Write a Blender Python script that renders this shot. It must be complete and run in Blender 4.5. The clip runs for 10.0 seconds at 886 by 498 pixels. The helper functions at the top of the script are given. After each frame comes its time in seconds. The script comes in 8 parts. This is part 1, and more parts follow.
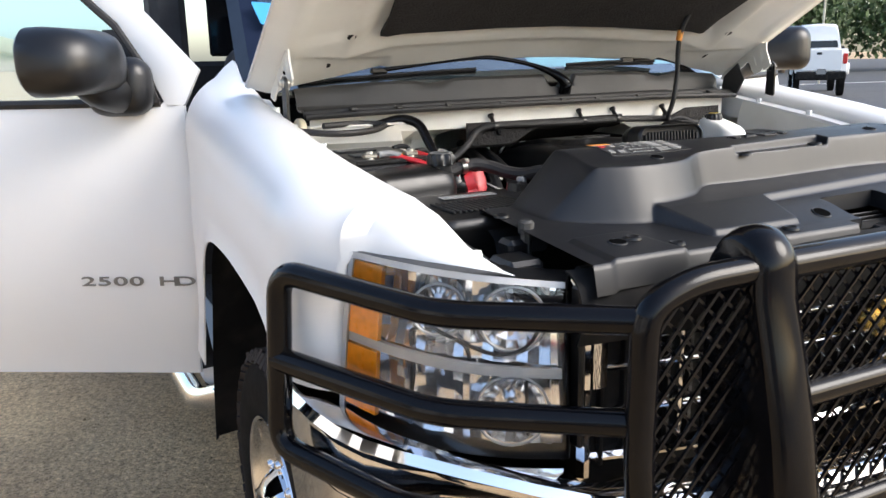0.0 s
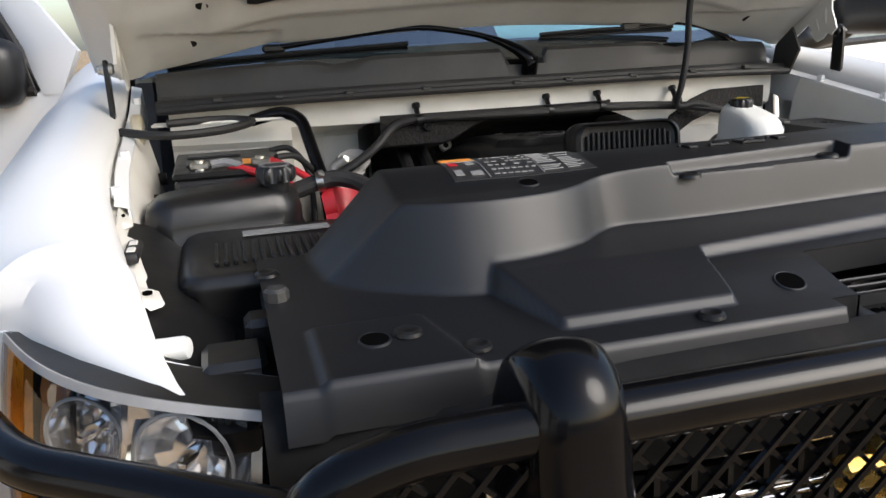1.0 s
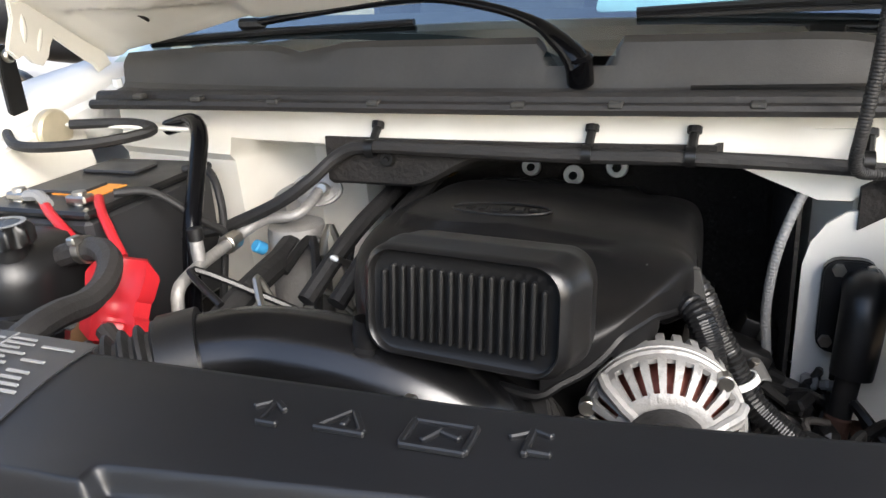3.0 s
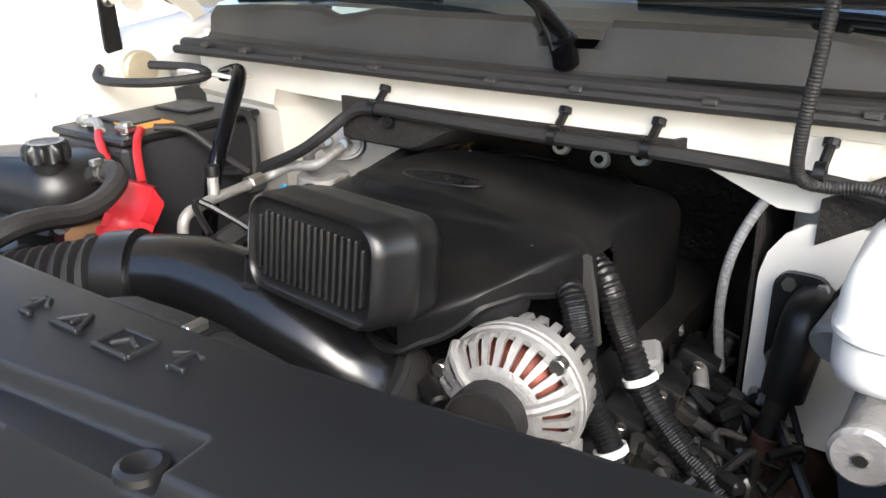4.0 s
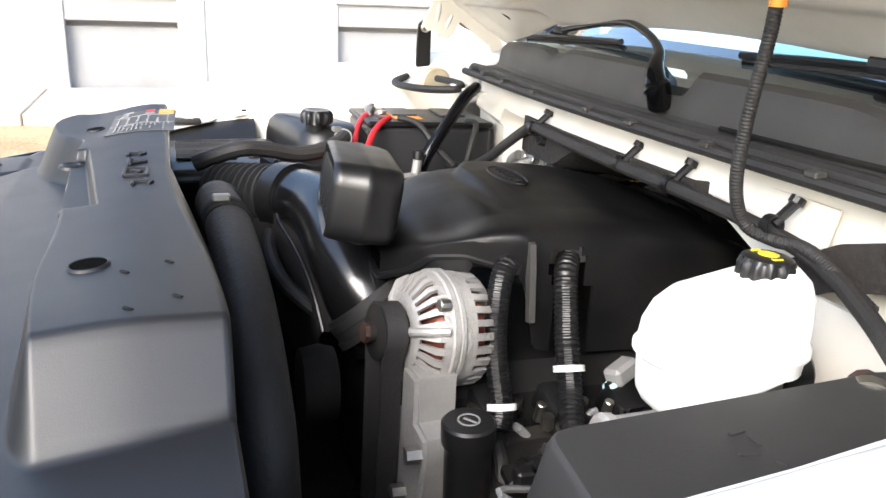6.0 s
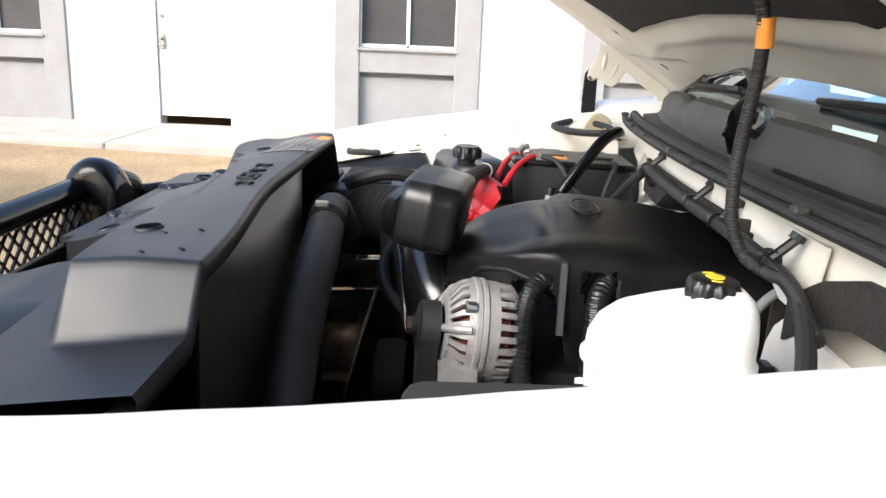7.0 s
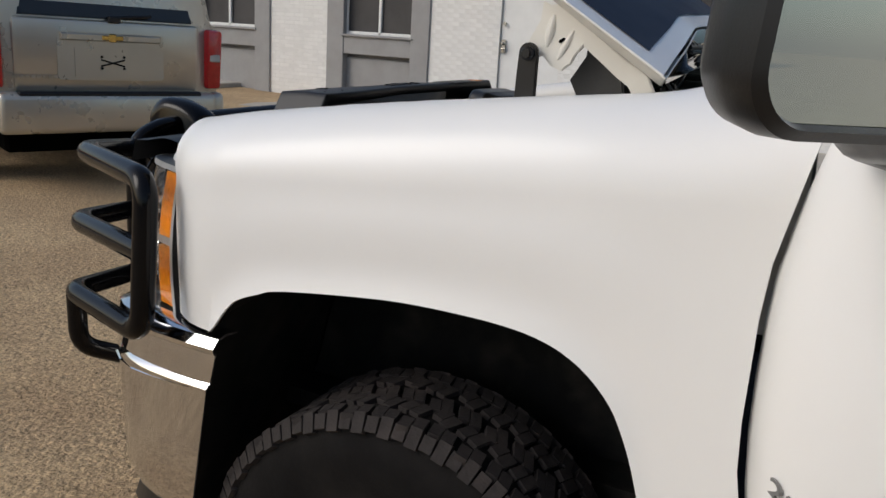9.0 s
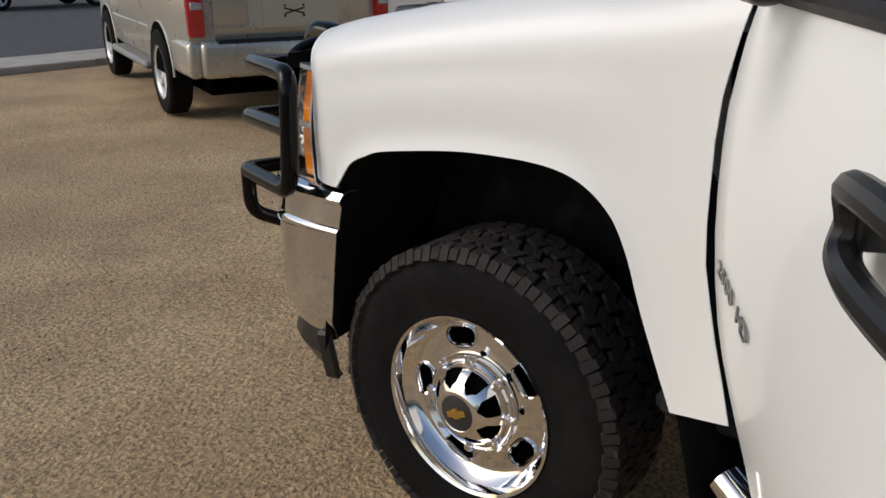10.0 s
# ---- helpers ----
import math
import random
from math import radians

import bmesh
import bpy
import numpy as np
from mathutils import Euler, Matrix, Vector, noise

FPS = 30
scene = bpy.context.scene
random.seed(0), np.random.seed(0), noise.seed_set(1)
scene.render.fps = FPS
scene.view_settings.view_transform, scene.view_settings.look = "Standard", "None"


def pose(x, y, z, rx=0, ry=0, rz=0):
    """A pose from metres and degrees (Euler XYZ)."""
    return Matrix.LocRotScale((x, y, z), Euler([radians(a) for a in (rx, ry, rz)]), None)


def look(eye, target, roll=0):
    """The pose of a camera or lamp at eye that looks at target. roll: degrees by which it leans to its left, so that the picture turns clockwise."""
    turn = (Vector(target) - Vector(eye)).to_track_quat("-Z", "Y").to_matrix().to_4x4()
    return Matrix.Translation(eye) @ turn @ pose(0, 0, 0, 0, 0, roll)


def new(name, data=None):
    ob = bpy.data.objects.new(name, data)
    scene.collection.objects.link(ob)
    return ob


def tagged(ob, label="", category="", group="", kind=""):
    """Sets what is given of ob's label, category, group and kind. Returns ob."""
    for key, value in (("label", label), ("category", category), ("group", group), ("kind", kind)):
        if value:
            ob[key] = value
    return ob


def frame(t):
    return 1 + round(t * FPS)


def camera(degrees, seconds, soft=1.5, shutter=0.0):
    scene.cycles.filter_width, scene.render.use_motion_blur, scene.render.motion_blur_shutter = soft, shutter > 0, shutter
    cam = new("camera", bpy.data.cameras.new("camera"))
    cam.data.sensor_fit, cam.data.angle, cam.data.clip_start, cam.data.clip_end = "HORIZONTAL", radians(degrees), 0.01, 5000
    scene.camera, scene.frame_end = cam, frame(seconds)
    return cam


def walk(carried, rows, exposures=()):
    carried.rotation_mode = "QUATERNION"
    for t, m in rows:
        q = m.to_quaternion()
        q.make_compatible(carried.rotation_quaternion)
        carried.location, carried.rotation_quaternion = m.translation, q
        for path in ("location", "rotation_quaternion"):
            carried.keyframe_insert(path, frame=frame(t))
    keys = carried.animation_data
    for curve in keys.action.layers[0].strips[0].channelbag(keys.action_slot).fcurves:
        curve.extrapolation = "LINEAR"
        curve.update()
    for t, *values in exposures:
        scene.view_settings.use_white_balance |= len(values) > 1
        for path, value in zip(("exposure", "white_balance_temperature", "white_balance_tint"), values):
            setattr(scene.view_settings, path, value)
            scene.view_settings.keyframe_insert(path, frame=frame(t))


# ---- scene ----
cam = camera(57.5, 10.0)

PATH = [
    (0, (-1.351, -1.788, 1.487), (-0.497, -0.039, 1.029), -1.3),
    (0.5, (-0.978, -1.67, 1.492), (-0.312, 0.152, 1.005), -1.7),
    (1, (-0.632, -1.482, 1.478), (-0.123, 0.381, 0.959), -2.6),
    (1.5, (-0.344, -1.322, 1.488), (-0.032, 0.572, 0.928), -3.2),
    (2, (-0.091, -1.122, 1.502), (-0.095, 0.785, 0.898), -4.0),
    (2.5, (0.088, -0.942, 1.524), (-0.254, 0.924, 0.892), -3.1),
    (2.7, (0.156, -0.879, 1.539), (-0.32, 0.949, 0.884), -3.1),
    (3.8, (0.516, -0.716, 1.552), (-0.535, 0.82, 0.821), -2.3),
    (4, (0.559, -0.711, 1.548), (-0.534, 0.793, 0.81), -1.0),
    (4.5, (0.711, -0.655, 1.545), (-0.575, 0.7, 0.834), 0.0),
    (5, (0.848, -0.592, 1.526), (-0.605, 0.602, 0.843), 2.1),
    (5.5, (0.982, -0.509, 1.519), (-0.653, 0.427, 0.847), 2.9),
    (6, (1.077, -0.422, 1.516), (-0.722, 0.212, 0.915), 3.7),
    (6.2, (1.107, -0.386, 1.52), (-0.739, 0.123, 0.945), 4.0),
    (7.3, (1.345, -0.053, 1.517), (-0.579, -0.233, 1.004), 4.0),
    (7.5, (1.409, 0.023, 1.513), (-0.504, -0.242, 0.992), 4.5),
    (8, (1.617, 0.188, 1.499), (-0.264, -0.224, 0.956), 4.7),
    (8.5, (1.828, 0.41, 1.467), (-0.001, -0.214, 0.951), 4.5),
    (9, (2.056, 0.621, 1.476), (0.312, -0.194, 0.935), 4.7),
    (9.5, (2.22, 0.831, 1.457), (0.597, -0.173, 0.858), 3.1),
    (10, (2.309, 1.049, 1.437), (0.841, -0.121, 0.747), 0.0),
]

EXPOSURES = [(0, 1.40), (0.5, 1.2), (1.0, 0.78), (1.5, 1.0), (2.0, 1.5), (2.5, 1.7), (4.5, 2.0), (5.5, 2.08), (6.2, 2.1), (7.3, 1.32), (7.7, 0.82), (8.1, 0.22), (8.5, -0.08), (9.0, -0.28), (10.0, -0.28)]
walk(cam, [(t, look(eye, target, roll)) for t, eye, target, roll in PATH], EXPOSURES)

# ---- light: bright hazy day, soft sun from ahead of the driver's side ----
SUN_AZ, SUN_EL = 134.0, 34.0      # azimuth from +y towards +x
world = bpy.data.worlds.new("world")
scene.world = world
world.use_nodes = True
wn = world.node_tree.nodes
sky = wn.new("ShaderNodeTexSky")
sky.sky_type, sky.sun_disc = "NISHITA", False
sky.sun_elevation, sky.sun_rotation = radians(SUN_EL), radians(SUN_AZ)
sky.air_density, sky.dust_density = 1.0, 2.2
wn["Background"].inputs[1].default_value = 0.15
world.node_tree.links.new(sky.outputs[0], wn["Background"].inputs[0])
sun = new("sun", bpy.data.lights.new("sun", "SUN"))
sun.data.energy, sun.data.angle, sun.data.color = 1.35, radians(34), (1.0, 0.995, 0.985)
_a, _e = radians(SUN_AZ), radians(SUN_EL)
sun.matrix_world = look((0, 0, 0), (-math.sin(_a) * math.cos(_e), -math.cos(_a) * math.cos(_e), -math.sin(_e)))
sun.location = (6, -4, 9)


# ---- materials ----
def mat(name, color, rough=0.5, metal=0.0, vary=0.12, scale=8.0, bump=0.0, bscale=60.0, color2=None, coat=0.0, spec=0.5,
        rvary=0.1, stain=None, stain_amt=0.0, stain_scale=2.5, island=False, objrand=0.0, grain=0.0, gscale=60.0):
    m = bpy.data.materials.new(name)
    m.use_nodes = True
    nt = m.node_tree
    n, l = nt.nodes, nt.links
    b = n["Principled BSDF"]
    b.inputs["Metallic"].default_value = metal
    b.inputs["Coat Weight"].default_value = coat
    b.inputs["Coat Roughness"].default_value = 0.05
    b.inputs["Specular IOR Level"].default_value = spec
    tc = n.new("ShaderNodeTexCoord")
    nz = n.new("ShaderNodeTexNoise")
    nz.inputs["Scale"].default_value, nz.inputs["Detail"].default_value = scale, 6
    l.new(tc.outputs["Object"], nz.inputs["Vector"])
    mix = n.new("ShaderNodeMix")
    mix.data_type = "RGBA"
    c2 = color2 or tuple(c * (1 - vary) for c in color)
    mix.inputs[6].default_value, mix.inputs[7].default_value = (*color, 1), (*c2, 1)
    ramp = n.new("ShaderNodeMapRange")
    ramp.inputs[1].default_value, ramp.inputs[2].default_value = 0.35, 0.65
    l.new(nz.outputs[0], ramp.inputs[0])
    l.new(ramp.outputs[0], mix.inputs[0])
    out = mix.outputs[2]
    if stain:
        n2 = n.new("ShaderNodeTexNoise")
        n2.inputs["Scale"].default_value, n2.inputs["Detail"].default_value = stain_scale, 8
        l.new(tc.outputs["Object"], n2.inputs["Vector"])
        r2 = n.new("ShaderNodeMapRange")
        r2.inputs[1].default_value, r2.inputs[2].default_value, r2.inputs[4].default_value = 0.48, 0.72, stain_amt
        l.new(n2.outputs[0], r2.inputs[0])
        m2 = n.new("ShaderNodeMix")
        m2.data_type = "RGBA"
        m2.inputs[7].default_value = (*stain, 1)
        l.new(r2.outputs[0], m2.inputs[0])
        l.new(out, m2.inputs[6])
        out = m2.outputs[2]
    if grain:
        n4 = n.new("ShaderNodeTexNoise")
        n4.inputs["Scale"].default_value, n4.inputs["Detail"].default_value, n4.inputs["Roughness"].default_value = gscale, 10, 0.75
        l.new(tc.outputs["Object"], n4.inputs["Vector"])
        r4 = n.new("ShaderNodeMapRange")
        r4.inputs[1].default_value, r4.inputs[2].default_value = 0.3, 0.7
        r4.inputs[3].default_value, r4.inputs[4].default_value = 1 - grain, 1 + grain
        l.new(n4.outputs[0], r4.inputs[0])
        h4 = n.new("ShaderNodeHueSaturation")
        l.new(r4.outputs[0], h4.inputs["Value"])
        l.new(out, h4.inputs["Color"])
        out = h4.outputs[0]
    if objrand or island:
        hs = n.new("ShaderNodeHueSaturation")
        src = n.new("ShaderNodeNewGeometry").outputs["Random Per Island"] if island else n.new("ShaderNodeObjectInfo").outputs["Random"]
        r3 = n.new("ShaderNodeMapRange")
        r3.inputs[3].default_value, r3.inputs[4].default_value = 1 - (objrand or 0.15), 1 + (objrand or 0.15)
        l.new(src, r3.inputs[0])
        l.new(r3.outputs[0], hs.inputs["Value"])
        l.new(out, hs.inputs["Color"])
        out = hs.outputs[0]
    l.new(out, b.inputs["Base Color"])
    rr = n.new("ShaderNodeMapRange")
    rr.inputs[3].default_value, rr.inputs[4].default_value = max(0.02, rough - rvary), min(1, rough + rvary)
    nr = n.new("ShaderNodeTexNoise")
    nr.inputs["Scale"].default_value, nr.inputs["Detail"].default_value = scale * 1.7, 5
    l.new(tc.outputs["Object"], nr.inputs["Vector"])
    l.new(nr.outputs[0], rr.inputs[0])
    l.new(rr.outputs[0], b.inputs["Roughness"])
    if bump:
        nb = n.new("ShaderNodeTexNoise")
        nb.inputs["Scale"].default_value, nb.inputs["Detail"].default_value = bscale, 4
        l.new(tc.outputs["Object"], nb.inputs["Vector"])
        bp = n.new("ShaderNodeBump")
        bp.inputs["Strength"].default_value, bp.inputs["Distance"].default_value = bump, 0.01
        l.new(nb.outputs[0], bp.inputs["Height"])
        l.new(bp.outputs[0], b.inputs["Normal"])
    return m


def glass_mat(name, tint, rough=0.0, mixv=0.12):
    """Thin pane: mostly clear, tinted, with a mirror coat."""
    m = bpy.data.materials.new(name)
    m.use_nodes = True
    n, l = m.node_tree.nodes, m.node_tree.links
    n.remove(n["Principled BSDF"])
    tr, gl, mx, fr = (n.new(k) for k in ("ShaderNodeBsdfTransparent", "ShaderNodeBsdfGlossy", "ShaderNodeMixShader", "ShaderNodeFresnel"))
    tr.inputs[0].default_value = (*tint, 1)
    gl.inputs["Roughness"].default_value = rough
    fr.inputs[0].default_value = 1.45
    ad = n.new("ShaderNodeMath")
    ad.operation, ad.use_clamp = "ADD", True
    ad.inputs[1].default_value = mixv
    l.new(fr.outputs[0], ad.inputs[0])
    l.new(ad.outputs[0], mx.inputs[0])
    l.new(tr.outputs[0], mx.inputs[1])
    l.new(gl.outputs[0], mx.inputs[2])
    l.new(mx.outputs[0], n["Material Output"].inputs[0])
    return m


M_WHITE = mat("white_paint", (0.80, 0.80, 0.79), 0.42, vary=0.02, scale=3, coat=0.3, rvary=0.05, stain=(0.68, 0.66, 0.6), stain_amt=0.12, stain_scale=1.6)
M_WHITE_IN = mat("primer_white_paint", (0.74, 0.72, 0.66), 0.38, vary=0.08, scale=6, stain=(0.42, 0.36, 0.27), stain_amt=0.35, stain_scale=5)
M_BLACK = mat("black_plastic", (0.0075, 0.0075, 0.008), 0.36, spec=0.45, vary=0.3, scale=14, bump=0.035, bscale=400, stain=(0.035, 0.033, 0.03), stain_amt=0.25, stain_scale=7)
M_COVER = mat("grained_black_plastic", (0.0065, 0.007, 0.0085), 0.45, vary=0.2, scale=10, spec=0.50, bump=0.04, bscale=900, rvary=0.05, stain=(0.018, 0.018, 0.019), stain_amt=0.3, stain_scale=5)
M_ENGCOVER = mat("satin_black_plastic", (0.006, 0.006, 0.0064), 0.40, spec=0.22, vary=0.3, scale=12, bump=0.03, bscale=500, stain=(0.022, 0.02, 0.018), stain_amt=0.35, stain_scale=9, grain=0.2, gscale=90)
M_COWL = mat("weathered_grey_plastic", (0.036, 0.035, 0.033), 0.55, vary=0.12, scale=9, bump=0.12, bscale=600, grain=0.10, gscale=220, stain=(0.075, 0.071, 0.066), stain_amt=0.3, stain_scale=7)
M_PIPE = mat("smooth_moulded_plastic", (0.006, 0.006, 0.0065), 0.22, spec=0.6, vary=0.3, scale=9, bump=0.02, bscale=60, rvary=0.08, stain=(0.02, 0.019, 0.018), stain_amt=0.25, stain_scale=8)
M_DARK = mat("soot_black", (0.009, 0.009, 0.009), 0.8, spec=0.2, vary=0.4, scale=12, stain=(0.05, 0.042, 0.035), stain_amt=0.4, stain_scale=9)
M_LID = mat("satin_grey_lid_plastic", (0.028, 0.0275, 0.027), 0.5, spec=0.35, vary=0.12, scale=8, bump=0.06, bscale=700, stain=(0.04, 0.038, 0.035), stain_amt=0.3, stain_scale=6)
M_INSUL = mat("black_insulation_felt", (0.012, 0.0105, 0.0095), 0.9, vary=0.35, scale=12, bump=0.5, bscale=120, stain=(0.045, 0.034, 0.028), stain_amt=0.35)
M_RUBBER = mat("black_rubber", (0.015, 0.0145, 0.0145), 0.62, vary=0.3, scale=20, bump=0.15, bscale=150, stain=(0.07, 0.06, 0.055), stain_amt=0.3)
M_TYRE = mat("tyre_rubber", (0.0085, 0.008, 0.008), 0.85, spec=0.12, vary=0.3, scale=16, bump=0.2, bscale=120, stain=(0.03, 0.027, 0.025), stain_amt=0.3, stain_scale=6)
M_TREAD = mat("dusty_tread", (0.024, 0.019, 0.018), 0.85, vary=0.3, scale=16, bump=0.3, bscale=90, stain=(0.075, 0.058, 0.052), stain_amt=0.45, stain_scale=7)
M_GUARD = mat("gloss_black_powder_coat", (0.003, 0.003, 0.0038), 0.15, vary=0.2, scale=10, bump=0.006, bscale=90, rvary=0.05, spec=0.22, stain=(0.014, 0.013, 0.012), stain_amt=0.2, stain_scale=8)
M_CHROME = mat("chrome", (0.82, 0.82, 0.83), 0.07, 1.0, vary=0.04, scale=6, rvary=0.04)
M_STEEL = mat("zinc_steel", (0.55, 0.53, 0.48), 0.35, 1.0, vary=0.25, scale=18, bump=0.1, bscale=80, stain=(0.3, 0.22, 0.14), stain_amt=0.3, stain_scale=12)
M_ALU = mat("cast_aluminium", (0.36, 0.35, 0.335), 0.5, 0.35, vary=0.2, scale=20, bump=0.25, bscale=160, stain=(0.25, 0.23, 0.2), stain_amt=0.35, stain_scale=12)
M_TAN = mat("tan_plated_steel", (0.62, 0.55, 0.40), 0.4, 0.5, vary=0.2, scale=16)
M_COPPER = mat("copper_winding", (0.20, 0.055, 0.035), 0.5, 0.5, vary=0.4, scale=60)
M_TANK = mat("translucent_white_plastic", (0.82, 0.82, 0.79), 0.35, vary=0.06, scale=6, rvary=0.06, stain=(0.7, 0.68, 0.6), stain_amt=0.2)
M_AMBER_TANK = mat("stained_brown_plastic", (0.30, 0.17, 0.09), 0.45, vary=0.3, scale=9)
M_RED = mat("red_plastic", (0.50, 0.018, 0.025), 0.4, vary=0.2, scale=14)
M_YELLOW = mat("yellow_print", (0.80, 0.60, 0.05), 0.5, vary=0.1)
M_ORANGE = mat("orange_label", (0.85, 0.33, 0.05), 0.5, vary=0.1)
M_LABEL = mat("black_label", (0.03, 0.03, 0.032), 0.35, vary=0.1)
M_LABELW = mat("pale_label_print", (0.24, 0.24, 0.235), 0.5, vary=0.1)
M_AMBER = mat("amber_lens", (1.0, 0.36, 0.02), 0.3, vary=0.2, scale=60)
M_REFL = mat("lamp_reflector", (0.94, 0.94, 0.95), 0.10, 0.85, vary=0.05, scale=30)
M_LAMPGREY = mat("lamp_housing_grey", (0.5, 0.5, 0.5), 0.35, 0.3, vary=0.2, scale=14)
M_BADGE = mat("dull_chrome_badge", (0.20, 0.20, 0.195), 0.32, 0.6, vary=0.1)
M_GRIME = mat("greasy_cast_iron", (0.010, 0.009, 0.0085), 0.5, 0.1, spec=0.3, vary=0.4, scale=18, bump=0.12, bscale=90, stain=(0.035, 0.022, 0.015), stain_amt=0.4, stain_scale=11)
M_GOLD = mat("gold_emblem", (0.72, 0.48, 0.14), 0.25, 0.9, vary=0.1)
M_GREYP = mat("dull_grey_plastic", (0.22, 0.22, 0.22), 0.55, vary=0.15, scale=10)
M_BROWNWOOL = mat("rusty_brown_metal", (0.060, 0.026, 0.016), 0.7, 0.2, vary=0.5, scale=22, bump=0.3, bscale=90)
M_ALLOY = mat("painted_alloy", (0.72, 0.72, 0.71), 0.3, 0.3, vary=0.1, scale=10)
M_NAVY = mat("dark_navy_vinyl", (0.010, 0.015, 0.034), 0.5, vary=0.1, scale=4, spec=0.15)
# near-black: shade inside openings and under bodies, put into the colour
M_SHADE = mat("deep_shade", (0.002, 0.002, 0.002), 0.9, spec=0.02)
M_HOODPAD = mat("hood_liner_felt", (0.020, 0.017, 0.016), 0.95, vary=0.25, scale=14, bump=0.5, bscale=150)
M_CLOTH = mat("dark_trim", (0.035, 0.036, 0.042), 0.85, vary=0.3, scale=18, bump=0.2, bscale=200)
M_BLUE = mat("bright_blue_card", (0.05, 0.32, 0.62), 0.5, vary=0.15, scale=6)
M_CYAN = mat("pale_cyan_card", (0.50, 0.75, 0.80), 0.5, vary=0.2, scale=5)
M_SAND = mat("sandy_gravel", (0.51, 0.365, 0.203), 0.95, color2=(0.385, 0.260, 0.140), scale=1.1, bump=1.5, bscale=60, stain=(0.20, 0.128, 0.07), stain_amt=0.4, stain_scale=0.7, grain=0.8, gscale=55)
M_PEBBLE = mat("pebbles", (0.50, 0.375, 0.24), 0.9, color2=(0.34, 0.235, 0.135), scale=9, island=True, objrand=0.45)
M_CONC = mat("concrete", (0.46, 0.425, 0.37), 0.9, grain=0.15, gscale=40, vary=0.15, scale=3, bump=0.3, bscale=60, stain=(0.3, 0.26, 0.22), stain_amt=0.5, stain_scale=1.2)
M_ASPH = mat("asphalt", (0.075, 0.075, 0.078), 0.9, grain=0.3, gscale=50, vary=0.2, scale=5, bump=0.4, bscale=90, stain=(0.045, 0.045, 0.045), stain_amt=0.5, stain_scale=0.6)
M_LINE = mat("worn_white_line", (0.6, 0.6, 0.58), 0.8, vary=0.2, scale=6)
M_BRICK = mat("white_painted_brick", (0.76, 0.75, 0.72), 0.7, vary=0.05, scale=6, bump=0.3, bscale=70, objrand=0.04, stain=(0.6, 0.57, 0.5), stain_amt=0.25, stain_scale=1.4)
M_BRICKJ = mat("white_painted_brick_rows", (0.76, 0.75, 0.72), 0.7, vary=0.05, scale=6, bump=0.3, bscale=70, island=True, objrand=0.05, stain=(0.6, 0.57, 0.5), stain_amt=0.25, stain_scale=1.4)
M_MORTAR = mat("painted_mortar", (0.74, 0.73, 0.70), 0.85, vary=0.1, scale=9, bump=0.3, bscale=50)
M_GREYWOOD = mat("grey_painted_wood", (0.30, 0.295, 0.29), 0.6, vary=0.08, scale=5, bump=0.15, bscale=70, stain=(0.22, 0.2, 0.19), stain_amt=0.35, stain_scale=2)
M_WHITEWOOD = mat("white_painted_wood", (0.74, 0.74, 0.72), 0.5, vary=0.06, scale=5, bump=0.1, bscale=60)
M_SCREEN = mat("dark_window_screen", (0.045, 0.042, 0.042), 0.6, vary=0.25, scale=3, bump=0.2, bscale=300)
M_SILVER = mat("champagne_silver_paint", (0.52, 0.49, 0.42), 0.3, 0.55, vary=0.05, scale=4, coat=0.5, stain=(0.4, 0.36, 0.3), stain_amt=0.2)
M_TAIL = mat("red_lamp_lens", (0.55, 0.015, 0.02), 0.15, vary=0.2, scale=30, coat=0.6)
M_TGLASS = mat("dark_tinted_glass", (0.012, 0.013, 0.016), 0.06, vary=0.1, scale=3)
M_BARK = mat("bark", (0.16, 0.11, 0.075), 0.9, vary=0.4, scale=12, bump=0.5, bscale=40)
M_LEAF = mat("leaves", (0.075, 0.115, 0.035), 0.7, color2=(0.04, 0.07, 0.02), scale=3, island=True, objrand=0.4)
M_GLASS = glass_mat("window_glass", (0.62, 0.84, 0.85), 0.0, 0.30)
M_LENS = glass_mat("clear_lamp_lens", (0.97, 0.97, 0.97), 0.02, 0.03)
M_MIRROR = mat("mirror_glass", (0.36, 0.38, 0.37), 0.03, 1.0, vary=0.02, rvary=0.01)


# ---- shape helpers ----
def part(name, bm, material, parent=None, label="", smooth=35, m=None):
    me = bpy.data.meshes.new(name)
    bmesh.ops.recalc_face_normals(bm, faces=bm.faces)
    bm.to_mesh(me)
    bm.free()
    for p in me.polygons:
        p.use_smooth = True
    me.set_sharp_from_angle(angle=radians(smooth))
    for x in (material if isinstance(material, (list, tuple)) else [material]):
        me.materials.append(x)
    ob = new(name, me)
    if m is not None:
        ob.matrix_world = m
    if parent:
        ob.parent = parent
        ob.matrix_parent_inverse = Matrix.Identity(4)
    if label:
        tagged(ob, label)
    return ob


def B():
    return bmesh.new()


def box(bm, c, s, bev=0.0, rot=None, seg=1):
    """Box with centre c, size s, rounded edges."""
    m = Matrix.Translation(c) @ (rot if rot is not None else Matrix.Identity(4)) @ Matrix.Diagonal((*s, 1))
    r = bmesh.ops.create_cube(bm, size=1, matrix=m)
    if bev > 0:
        vs = set(r["verts"])
        es = [e for e in bm.edges if e.verts[0] in vs and e.verts[1] in vs]
        bmesh.ops.bevel(bm, geom=es, offset=bev, segments=seg, affect="EDGES", profile=0.5, clamp_overlap=True)
    return bm


def R(rx=0, ry=0, rz=0):
    return pose(0, 0, 0, rx, ry, rz)


